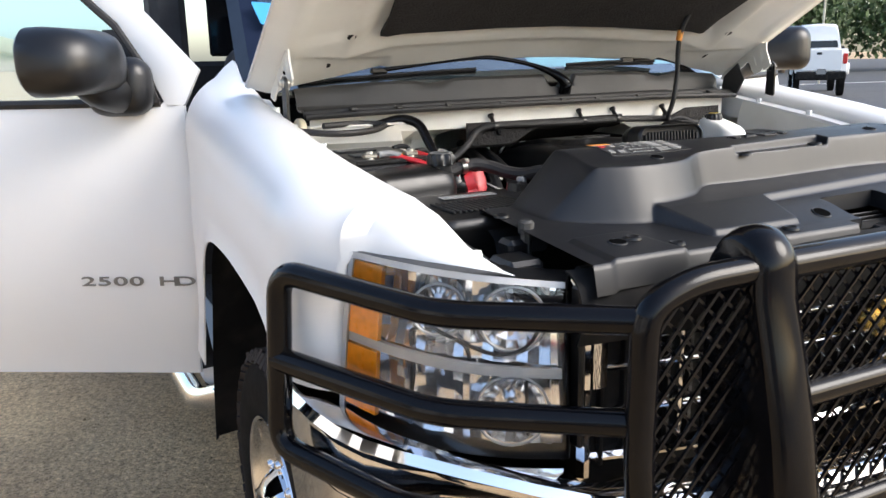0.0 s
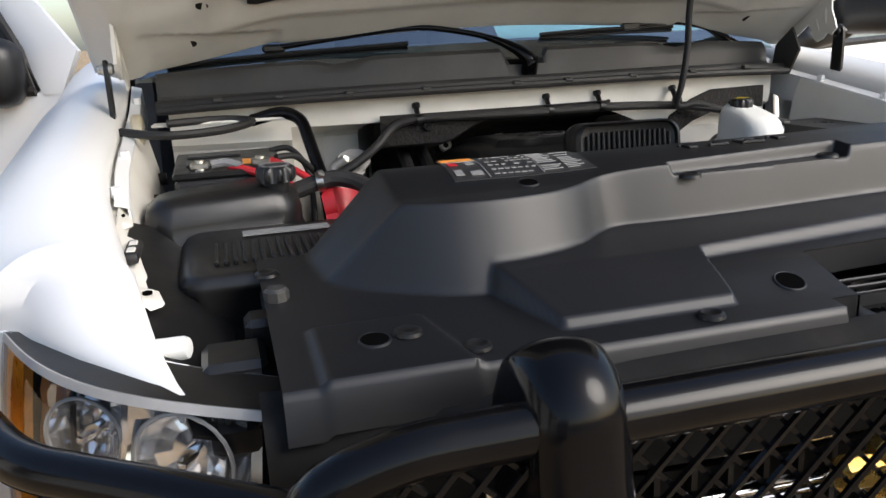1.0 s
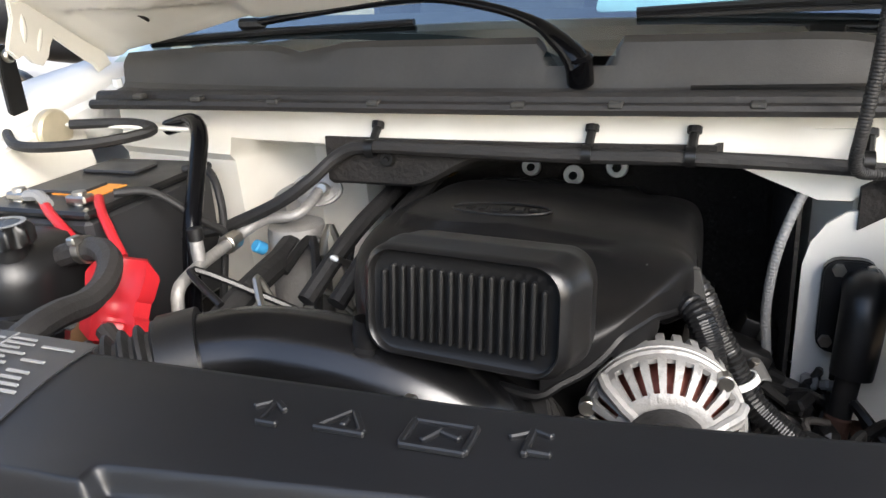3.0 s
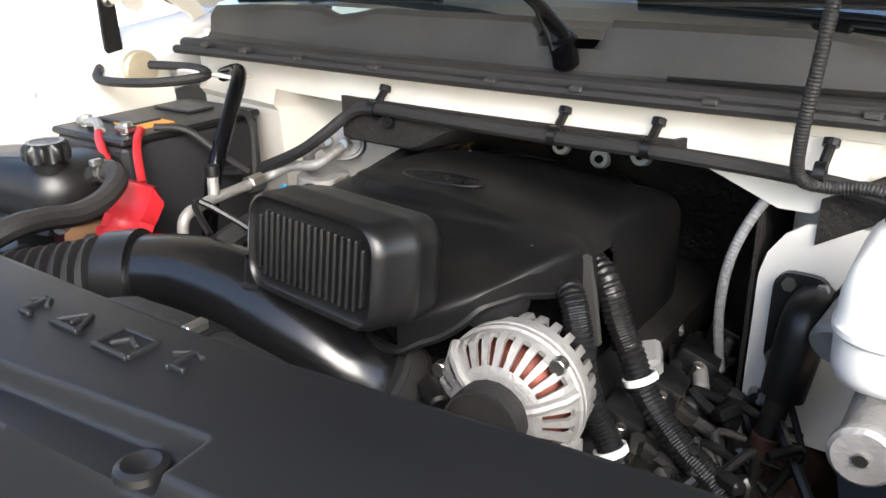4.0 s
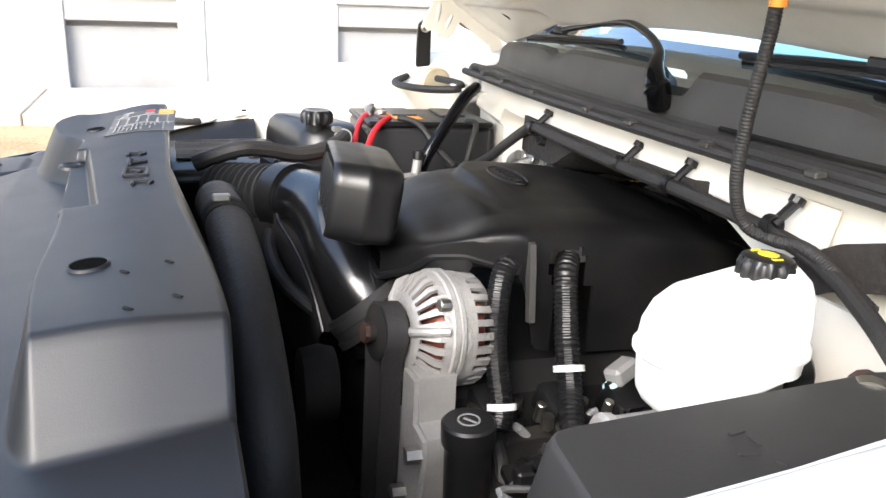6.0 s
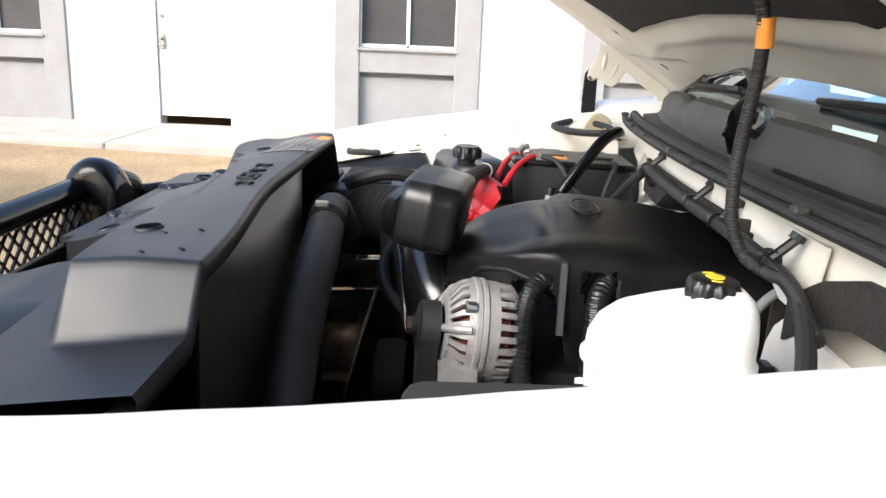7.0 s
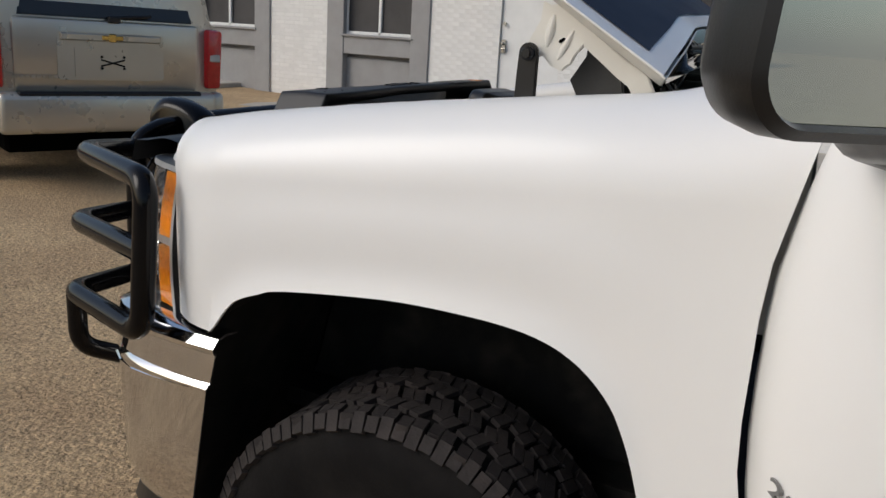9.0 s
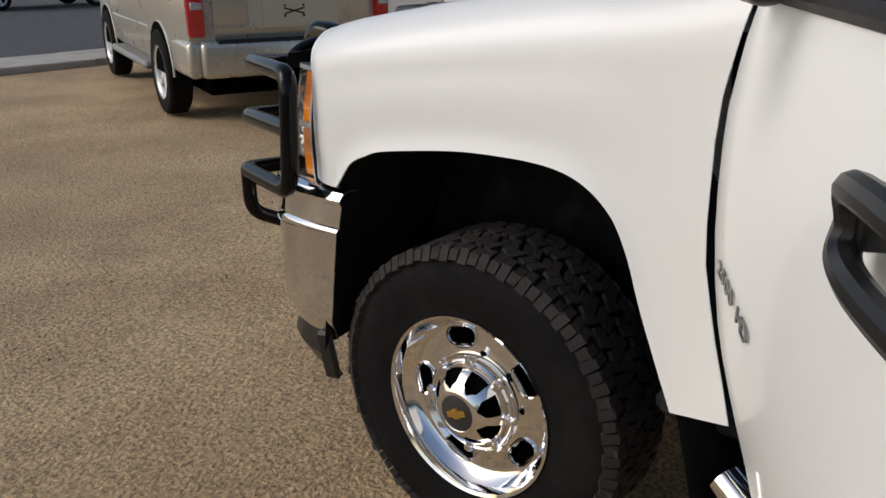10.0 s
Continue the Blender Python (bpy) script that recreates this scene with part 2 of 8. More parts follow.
def spline(pts, n=8, closed=False):
    """Catmull-Rom through the points."""
    P = [Vector(p) for p in pts]
    out, N = [], len(P)
    for i in range(N if closed else N - 1):
        g = (lambda k: P[k % N]) if closed else (lambda k: P[min(max(k, 0), N - 1)])
        p0, p1, p2, p3 = g(i - 1), g(i), g(i + 1), g(i + 2)
        for k in range(n):
            t = k / n
            out.append(0.5 * ((2 * p1) + (p2 - p0) * t + (2 * p0 - 5 * p1 + 4 * p2 - p3) * t * t + (3 * p1 - p0 - 3 * p2 + p3) * t ** 3))
    if not closed:
        out.append(P[-1])
    return out


def fillet(pts, r=0.05, n=5):
    """Polyline with its corners rounded, for bent pipe."""
    P = [Vector(p) for p in pts]
    out = [P[0]]
    for a, b, c in zip(P, P[1:], P[2:]):
        d1, d2 = (a - b), (c - b)
        q = min(r, d1.length * 0.45, d2.length * 0.45)
        s, e = b + d1.normalized() * q, b + d2.normalized() * q
        for k in range(n + 1):
            t = k / n
            out.append((1 - t) ** 2 * s + 2 * t * (1 - t) * b + t * t * e)
    out.append(P[-1])
    return out


def tube(bm, pts, r, seg=10, closed=False, ridges=0, depth=0.09):
    """Round pipe along points; r a number or a function of 0..1; ridges: corrugations along it."""
    P = [Vector(p) for p in pts]
    if ridges:
        L = [0.0]
        for a, b in zip(P, P[1:]):
            L.append(L[-1] + (b - a).length)
        Q, k = [], 0
        N = ridges * 4
        for i in range(N + 1):
            d = L[-1] * i / N
            while k < len(L) - 2 and L[k + 1] < d:
                k += 1
            f = (d - L[k]) / max(L[k + 1] - L[k], 1e-9)
            Q.append(P[k].lerp(P[k + 1], f))
        P = Q
    n = len(P)
    up, rings = None, []
    for i, p in enumerate(P):
        a = P[(i - 1) % n] if closed else P[max(i - 1, 0)]
        b = P[(i + 1) % n] if closed else P[min(i + 1, n - 1)]
        d = (b - a)
        d = d.normalized() if d.length > 1e-9 else Vector((0, 0, 1))
        if up is None:
            up = d.orthogonal().normalized()
        up = (up - d * up.dot(d))
        up = up.normalized() if up.length > 1e-6 else d.orthogonal().normalized()
        side = d.cross(up)
        rad = r(i / max(n - 1, 1)) if callable(r) else r
        if ridges:
            rad *= 1 - (depth if i % 4 in (2, 3) else 0)
        rings.append([bm.verts.new(p + (up * math.cos(2 * math.pi * k / seg) + side * math.sin(2 * math.pi * k / seg)) * rad) for k in range(seg)])
    for i in range(n if closed else n - 1):
        A, C = rings[i], rings[(i + 1) % n]
        for k in range(seg):
            bm.faces.new((A[k], A[(k + 1) % seg], C[(k + 1) % seg], C[k]))
    if not closed:
        bm.faces.new(rings[0][::-1])
        bm.faces.new(rings[-1])
    return bm


def lathe(bm, profile, m=None, seg=32, close=False):
    """Profile of (radius, height) turned about z, placed by m."""
    m = m or Matrix.Identity(4)
    rings = []
    for r, z in profile:
        if r < 1e-6:
            rings.append([bm.verts.new(m @ Vector((0, 0, z)))])
        else:
            rings.append([bm.verts.new(m @ Vector((r * math.cos(2 * math.pi * k / seg), r * math.sin(2 * math.pi * k / seg), z))) for k in range(seg)])
    pairs = list(zip(rings, rings[1:])) + ([(rings[-1], rings[0])] if close else [])
    for A, C in pairs:
        for k in range(seg):
            j = (k + 1) % seg
            q = [A[k % len(A)], A[j % len(A)], C[j % len(C)], C[k % len(C)]]
            u = []
            for v in q:
                if v not in u:
                    u.append(v)
            if len(u) >= 3:
                bm.faces.new(u)
    return bm


def axis_pose(p, d, up=None):
    """A pose at p whose z axis runs along d."""
    q = Vector(d).to_track_quat("Z", "Y").to_matrix().to_4x4()
    return Matrix.Translation(p) @ q


def cyl(bm, a, b, r, seg=14, bev=0.0):
    a, b = Vector(a), Vector(b)
    h = (b - a).length
    e = min(bev, r * 0.5, h * 0.4)
    prof = [(0, 0), (r - e, 0), (r, e), (r, h - e), (r - e, h), (0, h)] if e else [(0, 0), (r, 0), (r, h), (0, h)]
    return lathe(bm, prof, axis_pose(a, b - a), seg)


def prism(bm, outline, depth, m=None, bev=0.0):
    """Flat outline in x, y pushed up by depth along z, placed by m."""
    m = m or Matrix.Identity(4)
    vs = [bm.verts.new((x, y, 0)) for x, y in outline]
    f = bm.faces.new(vs)
    r = bmesh.ops.extrude_face_region(bm, geom=[f])
    top = [v for v in r["geom"] if isinstance(v, bmesh.types.BMVert)]
    bmesh.ops.translate(bm, verts=top, vec=(0, 0, depth))
    allv = vs + top
    if bev:
        tset = set(top)
        es = [e for e in bm.edges if e.verts[0] in tset and e.verts[1] in tset]
        rb = bmesh.ops.bevel(bm, geom=es, offset=bev, segments=2, affect="EDGES", clamp_overlap=True)
        allv = list({v for v in bm.verts if v in set(vs) or v in tset or v in set(rb["verts"])})
    bmesh.ops.transform(bm, matrix=m, verts=[v for v in allv if v.is_valid])
    return bm


def sheet(bm, rows, closed_u=False):
    """Skin over rows of points."""
    V = [[bm.verts.new(p) for p in row] for row in rows]
    for A, C in zip(V, V[1:]):
        n = len(A)
        for k in range(n if closed_u else n - 1):
            try:
                bm.faces.new((A[k], A[(k + 1) % n], C[(k + 1) % n], C[k]))
            except ValueError:
                pass
    return V


def thicken(bm, t):
    bmesh.ops.remove_doubles(bm, verts=bm.verts, dist=1e-5)
    bmesh.ops.dissolve_degenerate(bm, edges=bm.edges, dist=1e-5)
    bmesh.ops.recalc_face_normals(bm, faces=bm.faces)
    bmesh.ops.solidify(bm, geom=bm.faces[:], thickness=t)
    return bm


def interp(x, table):
    xs, ys = [p[0] for p in table], [p[1] for p in table]
    return float(np.interp(x, xs, ys))


def S(t):
    """Smooth step from 0 to 1."""
    t = min(1, max(0, t))
    return t * t * (3 - 2 * t)


def rrect(w, h, r, n=5):
    """Rounded rectangle outline about the origin."""
    out = []
    for cx, cy, a0 in ((w / 2 - r, h / 2 - r, 0), (-w / 2 + r, h / 2 - r, 90), (-w / 2 + r, -h / 2 + r, 180), (w / 2 - r, -h / 2 + r, 270)):
        for k in range(n + 1):
            a = radians(a0 + 90 * k / n)
            out.append((cx + r * math.cos(a), cy + r * math.sin(a)))
    return out


def words(name, text, size, m, material, parent, depth=0.002):
    """Raised lettering as a mesh."""
    cu = bpy.data.curves.new(name, "FONT")
    cu.offset = 0.012 * size
    cu.body, cu.size, cu.extrude, cu.align_x, cu.align_y = text, size, depth, "CENTER", "CENTER"
    tmp = bpy.data.objects.new(name, cu)
    me = bpy.data.meshes.new_from_object(tmp)
    bpy.data.objects.remove(tmp)
    me.materials.clear()
    me.materials.append(material)
    ob = new(name, me)
    ob.matrix_world = m
    if parent:
        ob.parent = parent
        ob.matrix_parent_inverse = Matrix.Identity(4)
    return ob

# ---- the ground, the walkway, the street ----
def ground_height(x, y):
    return 0.006 * noise.noise((x * 1.3, y * 1.3, 0)) + 0.012 * noise.noise((x * 0.35, y * 0.35, 3)) - 0.006


def make_ground():
    bm = B()
    xs = [-400, -150, -60, -30, -18] + [-12 + 0.4 * i for i in range(46)] + [8, 12, 20, 40, 90, 200, 500]
    ys = [-400, -150, -60, -30, -20] + [-13 + 0.4 * i for i in range(48)] + [8, 12, 20, 40, 90, 200, 500]
    sheet(bm, [[(x, y, ground_height(x, y) if abs(x) < 13 and abs(y) < 14 else -0.01) for x in xs] for y in ys])
    tagged(part("ground", bm, M_SAND), "dry sandy gravel yard, tan and uneven", "ground", kind="structure")
    # loose stones where the camera looks down
    rng = random.Random(4)
    bm = B()
    for i in range(14000):
        x, y = rng.uniform(-1.2, 2.4), rng.uniform(-4.2, 0.6)
        if i > 12600:
            x, y = rng.uniform(-2.6, -0.9), rng.uniform(-0.2, 2.2)
        if abs(x) < 1.0 and -1 < y < 2.5:
            continue
        s = rng.uniform(0.0022, 0.0058) * (1.8 if rng.random() < 0.05 else 1)
        z = ground_height(x, y)
        q = Matrix.Translation((x, y, z + s * 0.3)) @ Euler((rng.random() * 6, rng.random() * 6, rng.random() * 6)).to_matrix().to_4x4()
        v = [bm.verts.new(q @ Vector(c)) for c in ((s, 0, 0), (-s, 0, 0), (0, s * 0.8, 0), (0, -s * 0.8, 0), (0, 0, s * 0.6), (0, 0, -s * 0.6))]
        for a, b, c in ((0, 2, 4), (2, 1, 4), (1, 3, 4), (3, 0, 4), (2, 0, 5), (1, 2, 5), (3, 1, 5), (0, 3, 5)):
            bm.faces.new((v[a], v[b], v[c]))
    tagged(part("gravel_stones", bm, M_PEBBLE), "loose tan gravel stones on the yard", "gravel", kind="stuff")


make_ground()
TILT = R(1.25, 0, 0)        # the walkway and the front climb gently towards the rear of the truck


def make_pavement():
    bm = B()
    for i in range(12):
        y = -17.4 + 2.4 * i
        box(bm, (-8.95, y, -0.08), (2.1, 2.39, 0.24), 0.012)
    tagged(part("pavement", bm, M_CONC, m=Matrix.Translation((0, -5.5, 0.0)) @ TILT @ Matrix.Translation((0, 5.5, 0.0))),
           "worn concrete walkway along the white building", "pavement", kind="structure")
    bm = B()
    for i in range(9):
        box(bm, (-14 + 3.0 * i, -9.95 - 0.06 * i, 0.0), (2.985, 1.1, 0.16), 0.015, R(0, 0, -2))
    tagged(part("kerb", bm, M_CONC), "pale concrete kerb strip beside the street", "kerb", kind="structure")
    bm = B()
    sheet(bm, [[(x, y, 0.004) for x in (-120, -40, -12, 0, 12, 60, 200)] for y in (-40, -24, -14, -10.2)])
    tagged(part("road", bm, M_ASPH), "grey asphalt street", "road", kind="structure")
    bm = B()
    sheet(bm, [[(x, y, 0.004) for x in (9, 14, 22, 40, 120)] for y in (-10.2, 0, 10, 20, 34, 90)])
    tagged(part("road_side", bm, M_ASPH), "wide grey asphalt lot and street", "road", kind="structure")
    bm = B()
    box(bm, (34, 23.5, 0.008), (60, 0.22, 0.008), 0, R(0, 0, -12))
    tagged(part("road_marking", bm, M_LINE), "worn white painted line on asphalt", "road marking", kind="structure")


make_pavement()
FX = -10.0          # the building's front
BAYS = [-10.72, -7.52, -1.88, 1.47]
BAY_W = 1.98


def make_building():
    base = Matrix.Translation((0, -5.5, 0.13)) @ TILT @ Matrix.Translation((0, 5.5, 0))
    front = new("white_building")
    front.matrix_world = base
    tagged(front, "white painted brick building with grey window bays", "building")
    H = 4.2
    # solid wall between the bays, in stretches
    edges = [-17.0]
    for b in BAYS:
        edges += [b, b + BAY_W]
    edges.append(9.0)
    door = (-4.32, -3.32)
    stretches = []
    for a, b in zip(edges[0::2], edges[1::2]):
        if a < door[0] < b:
            stretches += [(a, door[0], 0, H), (door[1], b, 0, H), (door[0], door[1], 2.12, H)]
        else:
            stretches.append((a, b, 0, H))
    for a, b, z0, z1 in stretches:
        bm = B()
        z0 = z0 if z0 > 0 else -0.2
        box(bm, (FX - 0.15, (a + b) / 2, (z0 + z1) / 2), (0.28, b - a, z1 - z0))
        part("wall", bm, M_MORTAR, front)
    bm = B()
    box(bm, (FX - 0.15, -4, H + 0.1), (0.5, 26.2, 0.22), 0.02)
    part("parapet", bm, M_CONC, front)
    bm = B()
    box(bm, (FX - 4, -4, H - 0.1), (7.6, 25.8, 0.2))
    part("roof", bm, M_CONC, front)
    bm = B()
    for y in (-16.9, 8.9):
        box(bm, (FX - 4, y, H / 2 - 0.1), (7.6, 0.2, H - 0.2))
    box(bm, (FX - 7.7, -4, H / 2 - 0.1), (0.2, 25.6, H - 0.2))
    part("rear_wall", bm, M_MORTAR, front)
    # a closed pair of white doors leaf with its lock
    d = B()
    box(d, (FX - 0.08, -3.82, 1.06), (0.05, 0.98, 2.1), 0.004)
    leaf = part("door", d, M_WHITEWOOD, front, "flush white door with a small latch plate")
    d = box(B(), (FX - 0.03, -4.25, 1.02), (0.03, 0.07, 0.2), 0.006)
    latch = part("latch", d, M_STEEL, leaf, "weathered steel latch plate")
    part("knob", cyl(B(), (FX - 0.016, -4.25, 1.06), (FX + 0.05, -4.25, 1.06), 0.022, 14, 0.004), M_STEEL, latch)
    part("padlock", cyl(B(), (FX + 0.03, -4.28, 0.98), (FX + 0.03, -4.2, 0.98), 0.012), M_STEEL, latch)
    part("deadbolt", cyl(B(), (FX - 0.054, -4.25, 1.36), (FX + 0.015, -4.25, 1.36), 0.025), M_STEEL, leaf)
    for z in (0.3, 1.05, 1.8):
        d = B()
        cyl(d, (FX - 0.035, -3.34, z - 0.06), (FX - 0.035, -3.34, z + 0.06), 0.012)
        part("hinge", d, M_WHITEWOOD, leaf)
    for b in BAYS:
        y0, y1 = b, b + BAY_W
        yc = (y0 + y1) / 2
        bay = part("window_bay", box(B(), (FX - 0.2, yc, 1.6), (0.06, BAY_W - 0.02, 3.2)), M_GREYWOOD, front, "grey painted window bay with a panel below")
        for y, w in ((y0 + 0.17, 0.34), (y1 - 0.17, 0.34)):
            part("post", box(B(), (FX - 0.12, y, 1.5), (0.3, w, 3.4), 0.01), M_GREYWOOD, bay)
        part("rail", box(B(), (FX - 0.09, yc, 0.87), (0.2, 1.38, 0.3), 0.008), M_GREYWOOD, bay)
        part("rail", box(B(), (FX - 0.09, yc, 2.95), (0.2, 1.38, 0.5), 0.008), M_GREYWOOD, bay)
        part("kick_panel", box(B(), (FX - 0.13, yc, 0.26), (0.06, 1.36, 0.80), 0.012), M_GREYWOOD, bay)
        part("sill", box(B(), (FX - 0.06, yc, 1.03), (0.24, 1.38, 0.04), 0.01), M_GREYWOOD, bay)
        for y in (yc - 0.66, yc, yc + 0.66):
            part("mullion", box(B(), (FX - 0.1, y, 1.86), (0.05, 0.05, 1.66), 0.006), M_WHITEWOOD, bay)
        part("mullion", box(B(), (FX - 0.1, yc, 1.075), (0.05, 1.3, 0.05), 0.006), M_WHITEWOOD, bay)
        for y in (yc - 0.33, yc + 0.33):
            part("pane", box(B(), (FX - 0.13, y, 1.88), (0.012, 0.61, 1.58)), M_SCREEN, bay, "dark screened pane")
    return front, stretches


FRONT, STRETCHES = make_building()


# ---- the parked vehicles ----
def wheel(parent, c, r, w, side, spokes=5, rim=0.62):
    """Simple road wheel of a parked vehicle; side +1 faces +x of its own car."""
    m = axis_pose(c, (side, 0, 0))
    t = part("wheel", lathe(B(), [(r * rim, -w / 2), (r * 0.9, -w / 2), (r, -w / 2 + 0.03), (r, w / 2 - 0.03), (r * 0.95, w / 2 - 0.006), (r * 0.8, w / 2), (r * rim, w / 2 - 0.01), (r * rim * 0.96, w * 0.3), (r * rim * 0.96, -w * 0.4)], m, 40, True), M_TYRE, parent, "black road tyre")
    # near-black disc, the shade behind the spokes as colour
    part("wheel_backing", lathe(B(), [(0, w * 0.12), (r * rim * 0.97, w * 0.12)], m, 32), M_SHADE, t)
    bm = B()
    lathe(bm, [(r * rim * 0.88, w * 0.2), (r * rim * 0.92, w * 0.36), (r * rim * 0.97, w * 0.42), (r * rim * 1.03, w * 0.47), (r * rim * 1.04, w * 0.40)], m, 40)
    lathe(bm, [(0, w * 0.36), (r * 0.1, w * 0.36), (r * 0.15, w * 0.33), (r * 0.2, w * 0.2)], m, 24)
    for k in range(spokes):
        box(bm, m @ R(0, 0, 360 * k / spokes) @ Vector((r * 0.36, 0, w * 0.28)), (r * 0.50, r * 0.17, 0.035), 0.01, m.to_3x3().to_4x4() @ R(0, 0, 360 * k / spokes))
    part("rim", bm, M_ALLOY, t, "bright alloy rim")
    return t


def body_shell(bm, stations):
    """Car body skin: stations along y of (y, half width low, half width top, z low, z belt, z top)."""
    rows = []
    for y, w0, w1, z0, zb, z1 in stations:
        half = [(w0 * 0.9, z0), (w0, z0 + 0.08), (w0 * 1.01, (z0 + zb) / 2), (w0 * 0.985, zb), ((w0 + w1) / 2, (zb + z1) / 2), (w1, z1 - 0.07), (w1 * 0.86, z1 - 0.01)]
        row = [(x, y, z) for x, z in half] + [(0, y, z1 + 0.01)] + [(-x, y, z) for x, z in half[::-1]]
        rows.append(row)
    V = sheet(bm, rows)
    for row in (V[0], V[-1]):
        bm.faces.new(row)
    return V


def make_suv():
    car = new("suv")
    car.matrix_world = pose(-2.95, -5.35, 0, 0, 0, 180 - 21.5) @ Matrix.Translation((-0.07, 0, 0)) @ Matrix.Diagonal((0.93, 1, 1, 1))
    tagged(car, "champagne silver sport utility vehicle parked on gravel", "car")
    # its own frame: rear at y = -0.95, front at +4.1, rear axle at y = 0
    bm = B()
    st = [(-1.0, 0.86, 0.70, 0.66, 1.16, 1.80), (-0.96, 0.95, 0.74, 0.45, 1.16, 1.86), (-0.5, 0.985, 0.76, 0.42, 1.15, 1.92), (0.4, 1.0, 0.77, 0.42, 1.14, 1.93), (1.6, 1.0, 0.77, 0.42, 1.12, 1.93),
          (2.15, 1.0, 0.74, 0.42, 1.10, 1.88), (2.95, 0.99, 0.84, 0.42, 1.08, 1.17), (3.6, 0.97, 0.80, 0.45, 1.02, 1.10), (3.95, 0.9, 0.72, 0.5, 0.95, 1.02)]
    body_shell(bm, st)
    body = part("body", bm, M_SILVER, car, "", 50)
    for y in (0.0, 2.95):
        for s in (-1, 1):
            bm = B()
            # near-black half disc on the uncut body, painting the wheel well's shade
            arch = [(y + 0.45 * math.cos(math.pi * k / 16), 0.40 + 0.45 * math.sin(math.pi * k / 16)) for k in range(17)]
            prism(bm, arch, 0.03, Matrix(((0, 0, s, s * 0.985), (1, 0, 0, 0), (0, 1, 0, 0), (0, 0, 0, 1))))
            part("wheel_well_shade", bm, M_SHADE, car)
            bm = B()
            tube(bm, [(s * 0.998, a, b) for a, b in arch], 0.012, 8)
            part("arch_flare", bm, M_SILVER, car)
            wheel(car, (s * 0.925, y, 0.395), 0.385, 0.235, s)
    bm = B()
    # underside box, its shade put into the near-black colour
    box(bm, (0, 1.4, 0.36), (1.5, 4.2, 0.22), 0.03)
    part("underbody", bm, M_SHADE, car)
    bm = B()
    box(bm, (0, -1.03, 0.60), (1.78, 0.16, 0.30), 0.05, None, 3)
    for s in (-1, 1):
        box(bm, (s * 0.93, -0.74, 0.60), (0.14, 0.62, 0.30), 0.05, None, 3)
    part("rear_bumper", bm, M_SILVER, car, "silver rear bumper")
    bm = B()
    box(bm, (0, -1.05, 0.735), (1.5, 0.10, 0.05), 0.015)
    part("step_pad", bm, M_BLACK, car)
    bm = B()
    box(bm, (0, -0.985, 1.02), (1.5, 0.08, 0.52), 0.03, R(3, 0, 0), 2)
    gate = part("tailgate", bm, M_SILVER, car, "silver tailgate with a blank plate recess")
    bm = B()
    prism(bm, rrect(0.86, 0.36, 0.03), 0.012, pose(0, -1.022, 1.02, 90, 0, 0))
    part("plate_surround", bm, M_SILVER, gate)
    bm = B()
    prism(bm, rrect(0.6, 0.22, 0.015), 0.012, pose(0, -1.028, 0.97, 90, 0, 0))
    part("plate_recess", bm, M_SILVER, gate)
    bm = B()
    box(bm, (0, -1.03, 1.155), (0.82, 0.03, 0.06), 0.012)
    part("plate_light_bar", bm, M_SILVER, gate)
    for sx, sz in ((-0.09, 0.045), (0.09, 0.045), (-0.09, -0.04), (0.09, -0.04)):
        bm = B()
        cyl(bm, (sx, -1.04, 0.97 + sz), (sx, -1.05, 0.97 + sz), 0.01, 10)
        part("bolt", bm, M_DARK, gate)
    for a in (14, -14):
        bm = B()
        box(bm, (0, -1.042, 0.97), (0.2, 0.004, 0.012), 0, R(0, a, 0))
        part("plate_mark", bm, M_DARK, gate)
    bm = B()
    box(bm, (0, -1.05, 1.155), (0.17, 0.012, 0.036), 0.006)
    box(bm, (0, -1.05, 1.155), (0.06, 0.014, 0.06), 0.006)
    part("emblem", bm, M_GOLD, gate, "gold cross-shaped emblem")
    bm = B()
    for i in range(9):
        box(bm, (-0.74 + i * 0.042, -1.03, 0.86), (0.03, 0.006, 0.022))
    part("badge", bm, M_STEEL, gate, "chrome badge bar")
    bm = B()
    prism(bm, [(-0.70, 0), (0.70, 0), (0.60, 0.50), (-0.60, 0.50)], 0.02, pose(0, -1.0, 1.29, 79, 0, 0), 0.01)
    part("rear_window", bm, M_TGLASS, car, "dark tinted rear window")
    bm = B()
    tube(bm, [(0.0, -1.03, 1.30), (0.32, -1.05, 1.33)], 0.012, 8)
    box(bm, (0.02, -1.03, 1.29), (0.1, 0.05, 0.05), 0.01)
    part("rear_wiper", bm, M_BLACK, car)
    for s in (-1, 1):
        bm = B()
        box(bm, (s * 0.885, -0.95, 1.02), (0.15, 0.2, 0.48), 0.03, R(3, 0, s * 10), 2)
        lamp = part("tail_lamp", bm, M_TAIL, car, "red tail lamp")
        bm = B()
        box(bm, (s * 0.895, -1.05, 1.03), (0.1, 0.02, 0.06), 0.008)
        part("reversing_lamp", bm, M_LAMPGREY, lamp, "clear reversing lamp")
        for y0, y1 in ((-0.7, 0.15), (0.22, 1.15), (1.22, 1.98)):
            bm = B()
            prism(bm, [(y0, 1.20), (y1, 1.19), (y1 - 0.04, 1.72), (y0 + 0.06, 1.74)], 0.02, Matrix(((0, 0, s, s * 0.865), (1, 0, 0, 0), (0, 1, 0, 0), (0, 0, 0, 1))) @ R(0, -13, 0), 0.004)
            part("side_window", bm, M_TGLASS, car)
        bm = B()
        box(bm, (s * 0.98, 1.48, 0.40), (0.2, 2.0, 0.07), 0.025)
        part("running_board", bm, M_GREYP, car)
        bm = B()
